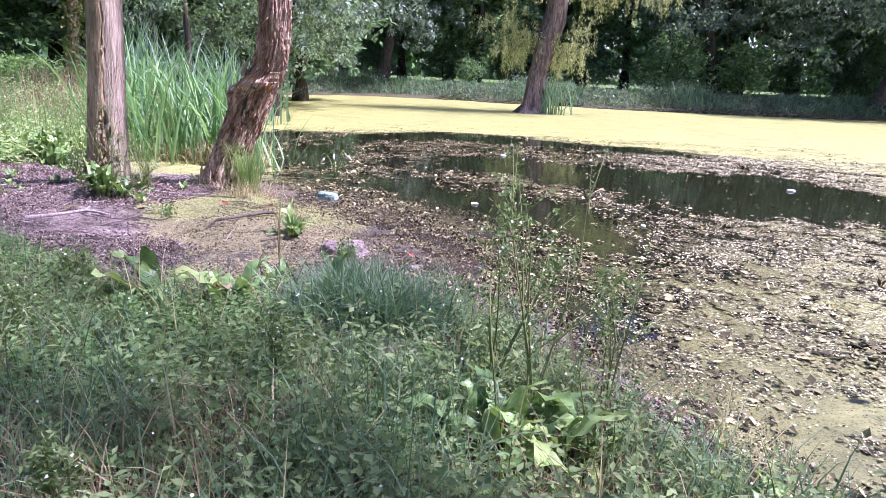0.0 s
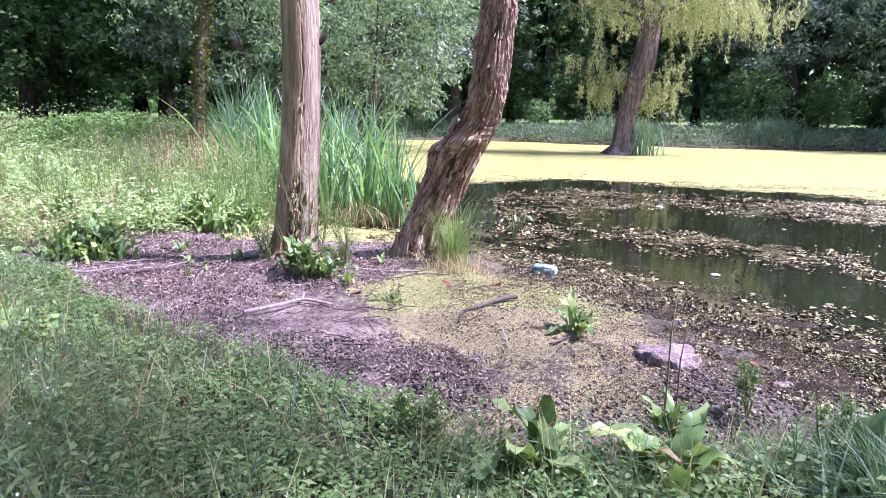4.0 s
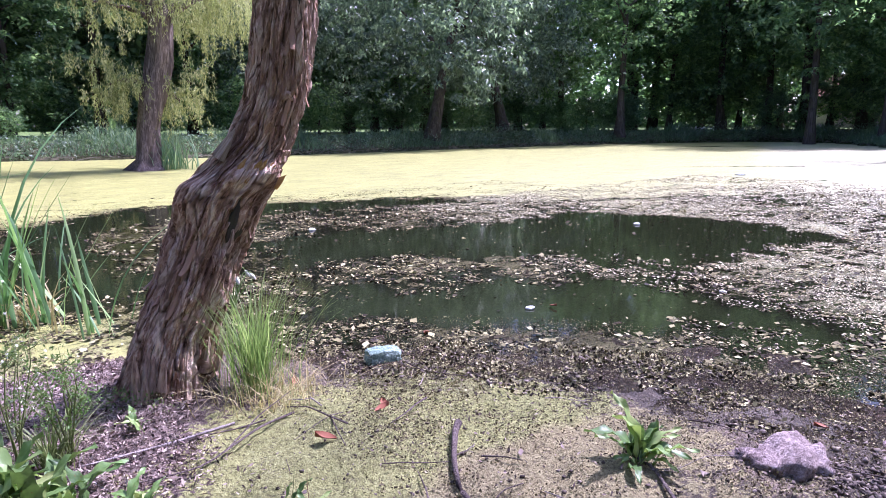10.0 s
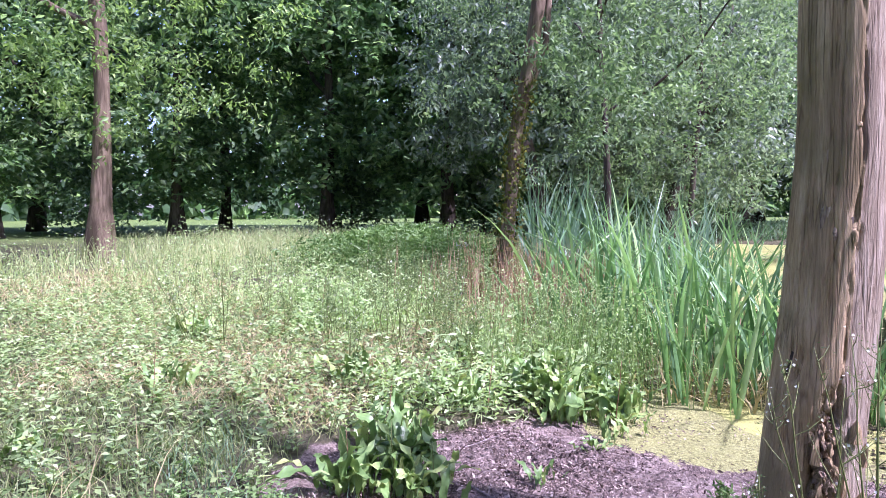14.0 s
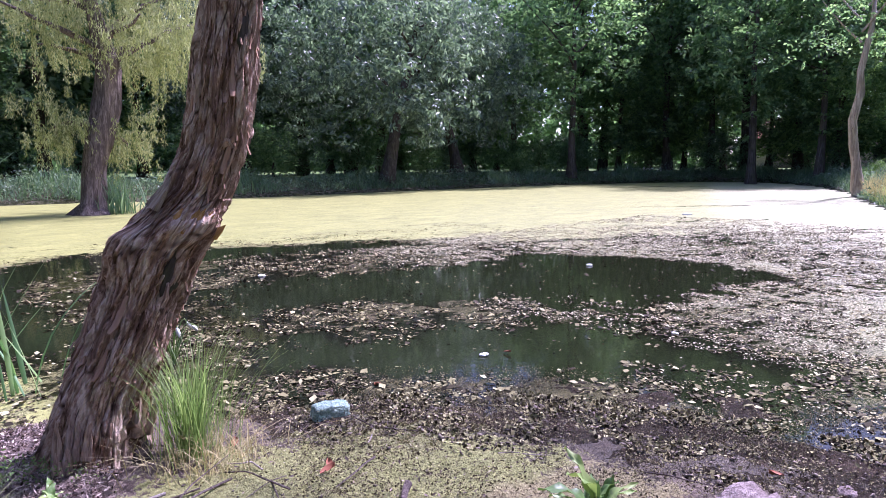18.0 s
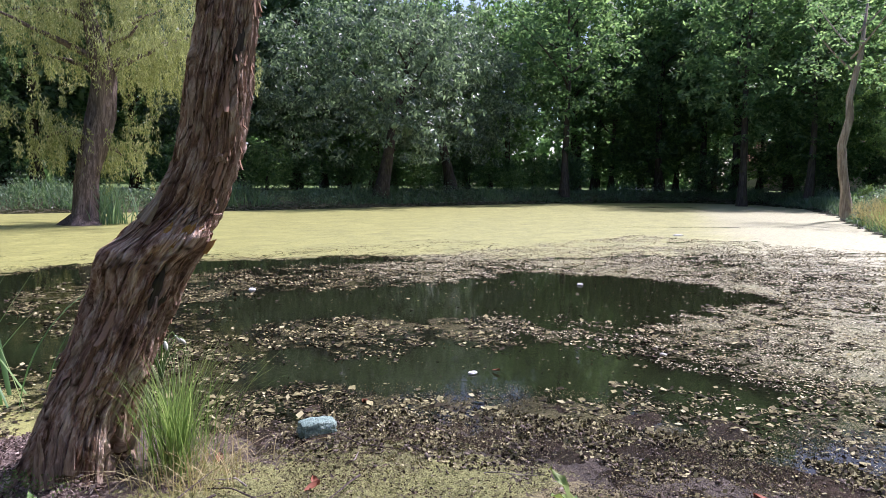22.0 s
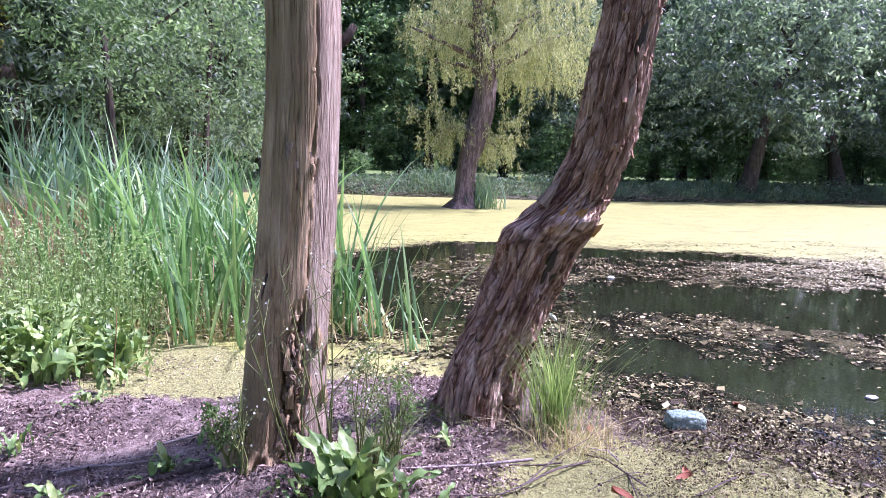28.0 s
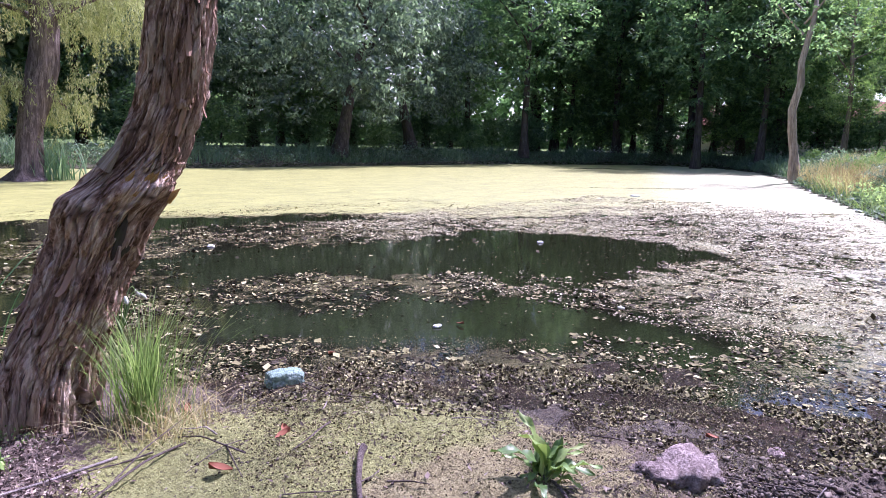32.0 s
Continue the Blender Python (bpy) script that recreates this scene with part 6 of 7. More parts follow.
def tall_here(q, seed, lo, hi):
    """Growth that rises and falls along the bank."""
    return np.clip(0.5 + 0.75 * wave(q[:, 0], q[:, 1], 0.55, seed), 0.12, 1.2) * rng.uniform(lo, hi, len(q))


def low_near(q):
    return 1 - 0.5 * (1 - smooth(q[:, 0], 24, 34)) * (1 - smooth(q[:, 1], 9, 13))


q = scatter(24000, -12, 66, 0.5, 47, far_bank)
thing("bank_grass", blades_at("bank_grass", q, (0.2 + tall_here(q, 81, 0.3, 0.9)) * low_near(q), 0.35, rng.uniform(0.035, 0.08, len(q)), GRASS_BLUE, 2), None, "long green grass and weeds along the far banks", "grass", kind="stuff")
n = 30000
q = scatter(n, -12, 66, 0.5, 47, far_bank)
P = np.column_stack([q, lie(q[:, 0], q[:, 1])[0] + rng.uniform(0.05, 1, n) * tall_here(q, 83, 0.5, 1.1) * low_near(q)])
thing("bank_weeds", leaf_cloud("bank_weeds", P, rng.normal(size=P.shape), rng.uniform(0.10, 0.24, n), rng.uniform(0.05, 0.11, n), LEAF_SILVER, 0.2), None, "grey-green leafy weeds along the far banks", "weeds", kind="stuff")
# the near right bank, with paler grasses and russet heads
n = 6000
q = scatter(n, 8.6, 34, -2.5, 10.5, lambda x, y: (signed(x, y, POND) < 0.12) & (signed(x, y, POND) > -2.4))
thing("bank_grass", blades_at("bank_grass", q, rng.uniform(0.18, 0.6, n), 0.25, rng.uniform(0.012, 0.03, n), TUFT, 3), None, "pale green grass leaning over the water on the near bank", "grass", kind="stuff")
n = 9000
q = scatter(n, 8.6, 30, -2.5, 9.5, lambda x, y: (signed(x, y, POND) < -0.05) & (signed(x, y, POND) > -2.6))
P = np.column_stack([q, lie(q[:, 0], q[:, 1])[0] + rng.uniform(0.05, 0.5, n)])
thing("bank_weeds", leaf_cloud("bank_weeds", P, rng.normal(size=P.shape), rng.uniform(0.06, 0.14, n), rng.uniform(0.03, 0.06, n), HERB_PALE), None, "leafy weeds on the near bank", "weeds", kind="stuff")
q = scatter(3000, 22, 35, 3.0, 11, lambda x, y: (signed(x, y, POND) < 0.0) & (signed(x, y, POND) > -2.2))
thing("bank_grass", blades_at("bank_grass", q, rng.uniform(0.5, 1.1, len(q)), 0.3, rng.uniform(0.012, 0.03, len(q)), DRY, 3), None, "tall bleached grass on the near bank", "grass", kind="stuff")
q = np.stack([rng.normal(9.3, 0.35, 700), rng.normal(1.15, 0.25, 700)], 1)
thing("grass_tuft", blades_at("grass_tuft", q, rng.uniform(0.25, 0.6, 700), 0.3, rng.uniform(0.008, 0.016, 700), MEADOW, 3), None, "tuft of yellowing grass hanging over the water", "grass")
q = np.stack([rng.uniform(21, 29, 300), np.zeros(300)], 1)
q[:, 1] = 5.0 + (q[:, 0] - 18) * 0.36 - rng.uniform(0.3, 1.4, 300)
thing("dock_stalks", blades_at("dock_stalks", q, rng.uniform(0.6, 1.1, 300), 0.12, 0.02, RUSSET, 3), None, "russet seed stalks on the near bank", "weeds", kind="stuff")


# ---- dock plants ----
def dock_leaf(seed, length, width, arch):
    """A broad leaf with a channelled midrib, wavy edge and arching tip, growing along +x from its stalk."""
    r = random.Random(seed)
    n, V, F = 13, [], []
    ph = r.uniform(0, 6)
    for i in range(n):
        t = i / (n - 1)
        st = 0.22
        if t < st:
            ww = 0.06
        else:
            u = (t - st) / (1 - st)
            ww = max(0.03, math.sin(math.pi * min(1, (u * 0.92 + 0.08) ** 0.8)) ** 0.85)
        ww *= width / 2
        x = length * t * math.cos(max(0.1, 1.15 - arch * t * 0.8))
        z = length * t * math.sin(1.15 - arch * t)
        for j, s in enumerate((-1, -0.5, 0, 0.5, 1)):
            e = abs(s)
            V.append((x, ww * s, z + ww * 0.22 * e + (0.014 * math.sin(t * 19 + ph + s) * e if e == 1 else 0) * length / 0.3))
    for i in range(n - 1):
        for j in range(4):
            a = i * 5 + j
            F.append((a, a + 1, a + 6, a + 5))
    return poly_mesh("leaf", V, F, DOCK)


rd = random.Random(33)
DOCKS = [dock_leaf(i, rd.uniform(0.26, 0.36), rd.uniform(0.052, 0.078), rd.uniform(0.2, 0.9)) for i in range(8)]
BROAD = [dock_leaf(20 + i, rd.uniform(0.22, 0.33), rd.uniform(0.07, 0.10), rd.uniform(0.2, 1.1)) for i in range(5)]
stem_v, stem_f = bm_from([tube([(0, 0, 0), (0.01, 0, 0.3), (0.0, 0.01, 0.6), (0.02, 0, 0.9)], [0.007, 0.006, 0.005, 0.002], 6)])
STEM_MESH = poly_mesh("stem", stem_v, stem_f, STEM)
STEM_DRY = poly_mesh("stem", stem_v, stem_f, STEM_RED)


def dock(x, y, n, size, label, kinds=None, stems=0, spread=0.04, tall=0.5, up=0):
    ob = thing("dock_plant", None, pose(x, y, ground_z(x, y) - 0.01), label, "plant")
    for i in range(int(n * 1.9)):
        a = i * 137.5 + rd.uniform(-25, 25)
        s = size * 1.0 * rd.uniform(0.5, 1.15)
        b = piece("leaf", rd.choice(kinds or DOCKS), ob, pose(rd.gauss(0, spread), rd.gauss(0, spread), 0, rd.uniform(-12, 12), rd.uniform(-38, 4) - up, a))
        b.scale = (s, s, s)
    for i in range(stems):
        b = piece("stem", rd.choice((STEM_MESH, STEM_DRY)), ob, pose(rd.gauss(0, spread), rd.gauss(0, spread), 0, rd.gauss(0, 8), rd.gauss(0, 8), rd.uniform(0, 360)))
        s = tall * rd.uniform(0.7, 1.2)
        b.scale = (s, s, s)
    return ob


dock(-1.50, 4.58, 26, 1.2, "leafy green dock plant growing before the dead trunk", DOCKS + BROAD[:2], spread=0.06, up=14)
dock(-1.30, 4.62, 10, 0.9, "small dock plant growing before the dead trunk")
for x, y, n, s in ((-3.95, 5.3, 26, 1.25), (-4.25, 5.6, 20, 1.25), (-3.75, 5.05, 12, 1.0), (-3.35, 6.85, 26, 1.25), (-3.05, 7.1, 22, 1.15), (-3.7, 7.1, 24, 1.25), (-3.3, 7.5, 20, 1.2), (-4.1, 6.6, 14, 1.0), (-2.95, 6.6, 8, 0.7), (-5.2, 6.6, 14, 1.1), (-4.6, 7.6, 18, 1.2), (-6.4, 5.6, 14, 1.0), (-7.6, 6.9, 14, 1.1), (-5.9, 4.2, 8, 0.8)):
    dock(x, y, n, s, "large clump of broad green dock leaves beside the mud", stems=1, spread=0.12, tall=0.55, up=18)
dock(-4.1, 4.98, 20, 1.2, "large clump of broad green dock leaves beside the mud", BROAD + DOCKS, 2, 0.10, 0.6)
dock(-3.72, 5.12, 14, 1.05, "clump of drooping dock leaves beside the mud", BROAD, 1, 0.10, 0.6)
dock(0.82, 3.48, 13, 1.0, "bright green broad-leaved plant on the algae-covered mud", BROAD + DOCKS, spread=0.03)
dock(-1.08, 4.46, 6, 0.6, "small green seedling plant on the mud")
dock(-0.58, 4.05, 6, 0.6, "small green seedling plant on the mud", stems=2, tall=0.25)
dock(-2.35, 5.1, 8, 0.5, "small pale green plant on the mud", BROAD)
dock(-3.0, 6.25, 7, 0.5, "small dock plant on the mud")
for x, y, n, s in ((-2.75, 4.95, 5, 0.45), (-2.15, 5.35, 5, 0.5), (-2.0, 5.0, 4, 0.4), (-3.1, 5.55, 6, 0.55), (-1.75, 4.75, 5, 0.5), (-2.55, 4.6, 4, 0.4)):
    dock(x, y, n, s, "small green seedling plant among the leaf litter", spread=0.05)
dock(-0.95, 5.2, 5, 0.45, "small green plant at the leaning trunk's foot")
dock(-0.32, 1.95, 2, 0.95, "pair of upright dark dock leaves in the bank grass", BROAD, 0, 0.03)
dock(0.48, 1.50, 7, 1.5, "dock plant with grey-green leaves in the bank grass", BROAD)
dock(1.09, 2.0, 9, 0.75, "young dock plant with a tall stalk on the bank", DOCKS, 2, 0.03, 0.7)
dock(0.95, 1.4, 8, 0.95, "broad-leaved dock plant among sedge", BROAD)
dock(2.52, 0.1, 20, 1.15, "big glossy dock plant on the edge of the bank", BROAD + DOCKS, 1, 0.08, 0.7)
dock(2.80, 0.05, 8, 0.8, "glossy dock plant on the edge of the bank", BROAD, 1)
dock(1.50, 1.30, 2, 1.6, "single dock leaf among the sedge", BROAD, 0, 0.03)
dock(0.98, 1.50, 6, 1.45, "broad-leaved dock plant in the bank grass", BROAD, 1)
dock(-2.45, 2.35, 9, 1.1, "half-withered dock plant in the bank grass", DOCKS, 3, 0.05, 0.6)
fallen = thing("withered_leaf", dock_leaf(91, 0.30, 0.11, 1.0), pose(1.02, 1.36, 0.26, 20, 35, 150), "large pale withered dock leaf lying in the grass", "leaf")
fallen.data.materials[0] = DRY
fallen = thing("withered_leaf", dock_leaf(92, 0.26, 0.10, 1.0), pose(-1.42, 4.03, 0.10, 10, 40, 200), "large pale withered dock leaf on the leaf litter", "leaf")
fallen.data.materials[0] = DRY
dock(3.35, -0.35, 9, 0.9, "dock plant overhanging the water", DOCKS, 1, 0.05, 0.5)


# ---- tall branching weeds ----
def tall_weed(x, y, h, seed, label, spread=0.35, flowers=True, stems=3, name="tall_weed", leafy=3, leaf=0.03, mat=None):
    r = random.Random(seed)
    ob = thing(name, None, pose(x, y, ground_z(x, y)), label, "plant")
    tips = []
    for s in range(stems):
        lean = Vector((r.gauss(0, 0.16), r.gauss(0, 0.16), 1)).normalized()
        hh = h * r.uniform(0.75, 1.0)
        pts = [lean * hh * t + Vector((r.gauss(0, 0.008), r.gauss(0, 0.008), 0)) for t in (0, 0.2, 0.4, 0.6, 0.8, 1)]
        stalk = piece("stalk", poly_mesh("stalk", *bm_from([tube(pts, [0.005, 0.0045, 0.004, 0.0032, 0.0025, 0.001], 5)]), STEM), ob)
        for k in range(7):
            t = r.uniform(0.3, 0.95)
            p0 = lean * hh * t
            a = r.uniform(0, math.tau)
            d = Vector((math.cos(a), math.sin(a), r.uniform(0.7, 1.5))).normalized()
            ln = h * spread * r.uniform(0.3, 0.8) * (1.1 - t)
            p1 = p0 + d * ln
            piece("branch", poly_mesh("branch", *bm_from([tube([p0, p0.lerp(p1, 0.5) + Vector((0, 0, -0.01)), p1], [0.0022, 0.0018, 0.0008], 4)]), STEM), stalk)
            tips += [p0.lerp(p1, u) for u in (0.5, 0.75, 0.9, 1.0)]
        tips.append(pts[-1])
    T = np.array([tuple(t) for t in tips])
    k = np.repeat(np.arange(len(T)), leafy)
    o = piece("leaves", leaf_cloud("leaves", T[k] + rng.normal(0, 0.012, (len(k), 3)), rng.normal(size=(len(k), 3)), leaf, leaf * 0.35, mat or HERB), ob)
    tagged(o, kind="stuff")
    if flowers:
        T = T[::3]
        o = piece("blossom", leaf_cloud("blossom", T + rng.normal(0, 0.008, (len(T), 3)), rng.normal(size=(len(T), 3)), 0.013, 0.013, FLOWER), ob, label="tiny whitish flower heads")
        tagged(o, kind="stuff")
    return ob


tall_weed(2.62, 0.28, 1.25, 1, "tall thin branching weed with tiny white flowers on the bank", 0.7, stems=5)
tall_weed(2.45, 0.55, 0.9, 2, "tall thin branching weed with tiny white flowers on the bank", 0.7, stems=4)
tall_weed(2.95, 0.45, 0.8, 3, "tall thin branching weed with tiny white flowers on the bank", 0.7, stems=4)
tall_weed(-1.55, 4.86, 1.35, 4, "thin branching weed climbing the dead trunk", 0.55, stems=4, leafy=1, leaf=0.014)
tall_weed(-1.70, 4.82, 1.15, 5, "thin branching weed climbing the dead trunk", 0.55, stems=3, leafy=1, leaf=0.014)
tall_weed(-2.02, 5.02, 0.36, 17, "low bushy weed at the dead trunk's foot", 0.8, False, stems=5, leafy=3, mat=CLOVER)
tall_weed(-1.42, 4.82, 0.75, 18, "bushy thin weed beside the dead trunk", 0.6, True, stems=5, leafy=3, leaf=0.022)
tall_weed(-1.22, 5.0, 0.6, 6, "thin branching weed between the two trunks", 0.6, False, stems=6, leafy=4, leaf=0.022, mat=CLOVER)
tall_weed(-1.95, 4.9, 0.5, 7, "thin branching weed at the dead trunk's foot", 0.5, stems=4, leafy=1, leaf=0.014)
for i in range(20):
    x, y = rd.uniform(-4.0, 2.2), rd.uniform(-1.8, 2.2)
    if min(math.hypot(x - e[0], y - e[1]) for _, e, _, _ in PATH) > 0.35 and ground_z(x, y) > 0.05:
        tall_weed(x, y, rd.uniform(0.25, 0.5), 40 + i, "wispy flowering weed in the bank grass", 0.6, stems=4)
for i in range(46):
    x, y = rd.uniform(-7.5, -3.4), rd.uniform(6.6, 10.5)
    tall_weed(x, y, rd.uniform(0.6, 1.1), 80 + i, "tall thin flowering weed in the meadow", 0.5, i % 2 == 0, stems=4)
# arching stalks with pale pods standing in the shallow water
pods = thing("water_plant", None, pose(0.42, 7.35, 0.0), "water plant with arching stalks and whitish pods in the shallows", "plant")
for i in range(9):
    a, ln, h = i * 2.4 + rd.uniform(-0.3, 0.3), rd.uniform(0.12, 0.34), rd.uniform(0.22, 0.42)
    pts = [Vector((math.cos(a) * ln * t, math.sin(a) * ln * t * 0.5, h * math.sin(t * 2.1))) for t in (0, 0.2, 0.4, 0.6, 0.8, 1.0)]
    stalk = piece("stalk", poly_mesh("stalk", *bm_from([tube(pts, [0.007, 0.006, 0.006, 0.005, 0.005, 0.004], 6)]), TUFT), pods)
    if i % 2 == 0:
        tip = [pts[-1] + (pts[-1] - pts[-2]).normalized() * d for d in (-0.02, 0.0, 0.025, 0.05, 0.065)]
        piece("pod", poly_mesh("pod", *bm_from([tube(tip, [0.004, 0.014, 0.018, 0.011, 0.003], 8)]), FLOWER), stalk, label="whitish pod")

# ---- stones and scraps ----
def stone(name, x, y, z, sx, sy, sz, seed, mat, label, category="stone", turn=0.0, boxy=0.0, rough=0.22, facets=0):
    bm = bmesh.new()
    bmesh.ops.create_icosphere(bm, subdivisions=5 if facets else 4, radius=1)
    for v in bm.verts:
        p = v.co.copy()
        if boxy:
            c = Vector((max(-0.72, min(0.72, p.x)), max(-0.72, min(0.72, p.y)), max(-0.72, min(0.72, p.z)))) / 0.72
            p = p.lerp(c, boxy)
        f = 1 + rough * 0.6 * (0.5 - abs(noise.noise(p * 2.1 + Vector((seed, 9, 0))))) + rough * noise.noise(p * 1.3 + Vector((seed, 0, 0))) + rough * 0.5 * noise.noise(p * 3.5 + Vector((seed, 4, 0))) + rough * 0.35 * noise.noise(p * 8) + rough * 0.25 * (0.4 - abs(noise.noise(p * 5 + Vector((1, 2, seed)))))
        v.co = Vector((p.x * sx * f, p.y * sy * f, p.z * sz * f))
    if facets:
        r = random.Random(seed)
        for _ in range(facets):
            d = Vector((r.gauss(0, 1), r.gauss(0, 1), r.gauss(0.35, 0.8))).normalized()
            lim = r.uniform(0.58, 0.82)
            for v in bm.verts:
                e = d.x * v.co.x / sx + d.y * v.co.y / sy + d.z * v.co.z / sz - lim
                if e > 0:
                    v.co -= Vector((d.x * sx, d.y * sy, d.z * sz)) * e * 0.92
    me = bpy.data.meshes.new(name)
    bm.to_mesh(me)
    bm.free()
    me.polygons.foreach_set("use_smooth", np.full(len(me.polygons), not facets))
    me.materials.append(mat)
    return thing(name, me, pose(x, y, z, 0, 0, turn), label, category)


stone("rock", 1.35, 3.02, 0.005, 0.185, 0.14, 0.13, 3, ROCK, "pinkish-grey weathered rock sunk in the mud", rough=0.42, turn=-20, boxy=0.4)
stone("block", 0.71, 5.42, 0.055, 0.115, 0.06, 0.055, 5, FOAM, "worn pale blue-green block lying in the mud", "block", -12, 0.85, 0.14)
stone("stone", 1.97, 2.80, 0.02, 0.07, 0.05, 0.03, 7, ROCK, "small grey stone in the shallows")
stone("mud_lump", 1.92, 0.80, 0.17, 0.22, 0.14, 0.05, 8, ROCK, "lump of bare earth on the bank", "earth", rough=0.5)
for i, (x, y, s) in enumerate(((2.46, 5.70, 0.045), (7.4, 8.0, 0.07), (3.1, 11.0, 0.07), (4.3, 4.9, 0.035), (18.8, 12.0, 0.16))):
    stone("white_scrap", x, y, 0.008, s, s * 0.7, s * 0.35, 20 + i, WHITE, "small white scrap floating on the pond", "litter", 30 * i)


# ---- driftwood, sticks ----
def stick(points, r0, mat, label, name="stick", fork=None):
    pts = [Vector((x, y, ground_z(x, y) + z)) for x, y, z in points]
    n = max(12, len(pts) * 4)
    s = np.linspace(0, len(pts) - 1, n)
    P = np.array([tuple(p) for p in pts])
    Q = np.stack([np.interp(s, np.arange(len(pts)), P[:, k]) for k in range(3)], 1)
    Q[1:-1] = (Q[:-2] + 2 * Q[1:-1] + Q[2:]) / 4
    c = Q[0].copy()
    parts = [tube(Q - c, r0 * np.linspace(1.1, 0.6, n), 9, 0.5, float(c[0]))]
    V0 = parts[0][0]
    if fork:
        i = n // 2
        e = np.array((fork[0], fork[1], ground_z(fork[0], fork[1]) + fork[2])) - c
        b = Q[i] - c
        parts.append(tube([b, (b + e) / 2 + (0.0, 0.02, 0.01), e], [r0 * 0.7, r0 * 0.55, r0 * 0.3], 8, 0.4))
    return thing(name, poly_mesh(name, *bm_from(parts), mat), Matrix.Translation(c), label, "stick")


stick([(-1.62, 3.48, 0.03), (-1.42, 3.70, 0.05), (-1.30, 3.86, 0.05), (-1.20, 3.85, 0.04), (-1.06, 3.86, 0.03)], 0.015, DRIFT, "pale forked piece of driftwood on the leaf litter", "driftwood", (-1.33, 4.02, 0.06))
stick([(0.41, 4.26, 0.03), (0.33, 4.19, 0.04), (0.14, 3.98, 0.03), (0.0, 3.78, 0.025), (-0.02, 3.6, 0.01)], 0.017, TWIG, "crooked weathered stick on the algae", "driftwood")
stick([(-0.20, 4.90, 0.03), (-0.43, 4.79, 0.04), (-0.77, 4.64, 0.03), (-1.1, 4.67, 0.03)], 0.006, TWIG, "long thin branch lying before the leaning trunk", "branch", (-0.16, 5.02, 0.10))
stick([(-0.5, 4.95, 0.02), (-0.8, 4.98, 0.03), (-1.2, 4.92, 0.03)], 0.007, DRIFT, "thin pale stick on the ground")
stick([(-3.3, 4.35, 0.02), (-2.9, 4.7, 0.03), (-2.5, 5.0, 0.02), (-2.1, 5.05, 0.02)], 0.018, TWIG, "brown stick on the leaf litter")
for x, y, a, ln in ((-3.35, 4.95, 0.3, 0.8), (-3.2, 5.15, -0.4, 0.7), (-2.9, 4.75, 0.9, 0.6), (-2.6, 5.2, -0.15, 0.55), (-3.45, 4.6, 0.55, 0.7), (-2.2, 5.45, 0.2, 0.5)):
    stick([(x + math.cos(a + 0.25 * math.sin(5 * t)) * ln * t, y + math.sin(a + 0.25 * math.sin(5 * t)) * ln * t, 0.015 + 0.02 * rd.random()) for t in (-0.5, -0.2, 0.1, 0.5)], rd.uniform(0.006, 0.010), DRIFT, "weathered fallen stick on the leaf litter", "stick")
stick([(0.62, 3.15, 0.02), (0.8, 3.38, 0.02), (0.84, 3.55, 0.02)], 0.009, TWIG, "thin twig on the algae")
for i in range(150):
    x, y = rd.uniform(-4.4, 1.6), rd.uniform(2.3, 6.2)
    _, g, p, m = lie(np.array([x]), np.array([y]))
    if g[0] > 0.3 or p[0] > -0.05 or (x > -0.5 and rd.random() < 0.55):
        continue
    a, ln = rd.uniform(0, math.tau), rd.uniform(0.12, 0.55)
    pts = [(x + math.cos(a) * ln * t, y + math.sin(a) * ln * t, 0.008 + rd.uniform(0, 0.02)) for t in (-0.5, -0.2, 0.1, 0.5)]
    stick(pts, rd.uniform(0.002, 0.0055), rd.choice((TWIG, DRIFT, TWIG)), "thin brown twig on the leaf litter", "twig")


def scraps(name, q, z, size, mat, label, tilt, category="leaves", wide=(0.10, 0.5)):
    n = len(q)
    P = np.column_stack([q, z])
    D = rng.normal(size=(n, 3)) * (1, 1, tilt)
    up = unit(rng.normal(size=(n, 3)) * tilt + (0, 0, 1))
    return thing(name, leaf_cloud(name, P, D, size, size * rng.uniform(*wide, n), mat, 0.1, up), None, label, category, kind="stuff")


def mud_keep(x, y):
    _, g, p, m = lie(x, y)
    dens = np.where(x < -0.5 + 0.4 * wave(x, y, 1.5, 61) + 0.7 * smooth(3.3 - y, 0, 0.5), 1.0, 0.03) * (1 - 0.93 * smooth(y + 0.25 * wave(x, y, 2.0, 16) + 0.35 * smooth(-x, 1.4, 2.6), 6.5, 6.9))
    dens = dens * (1 - 0.75 * np.exp(-((x + 0.6) ** 2 / 0.5 + (y - 3.6) ** 2 / 0.3)))
    return (g < 0.6) & (p < 0.03) & (rng.uniform(size=len(x)) < dens * np.clip(0.5 + 0.8 * wave(x, y, 2.5, 63), 0.03, 1))


q = scatter(80000, -4.7, 3.2, 1.6, 7.4, mud_keep)
scraps("leaf_litter", q, lie(q[:, 0], q[:, 1])[0] + rng.uniform(0.0, 0.028, len(q)), rng.uniform(0.008, 0.034, len(q)) * np.where(rng.uniform(size=len(q)) < 0.08, 1.7, 1), LITTER, "purplish-brown rotting leaf litter on the mud", 0.65)


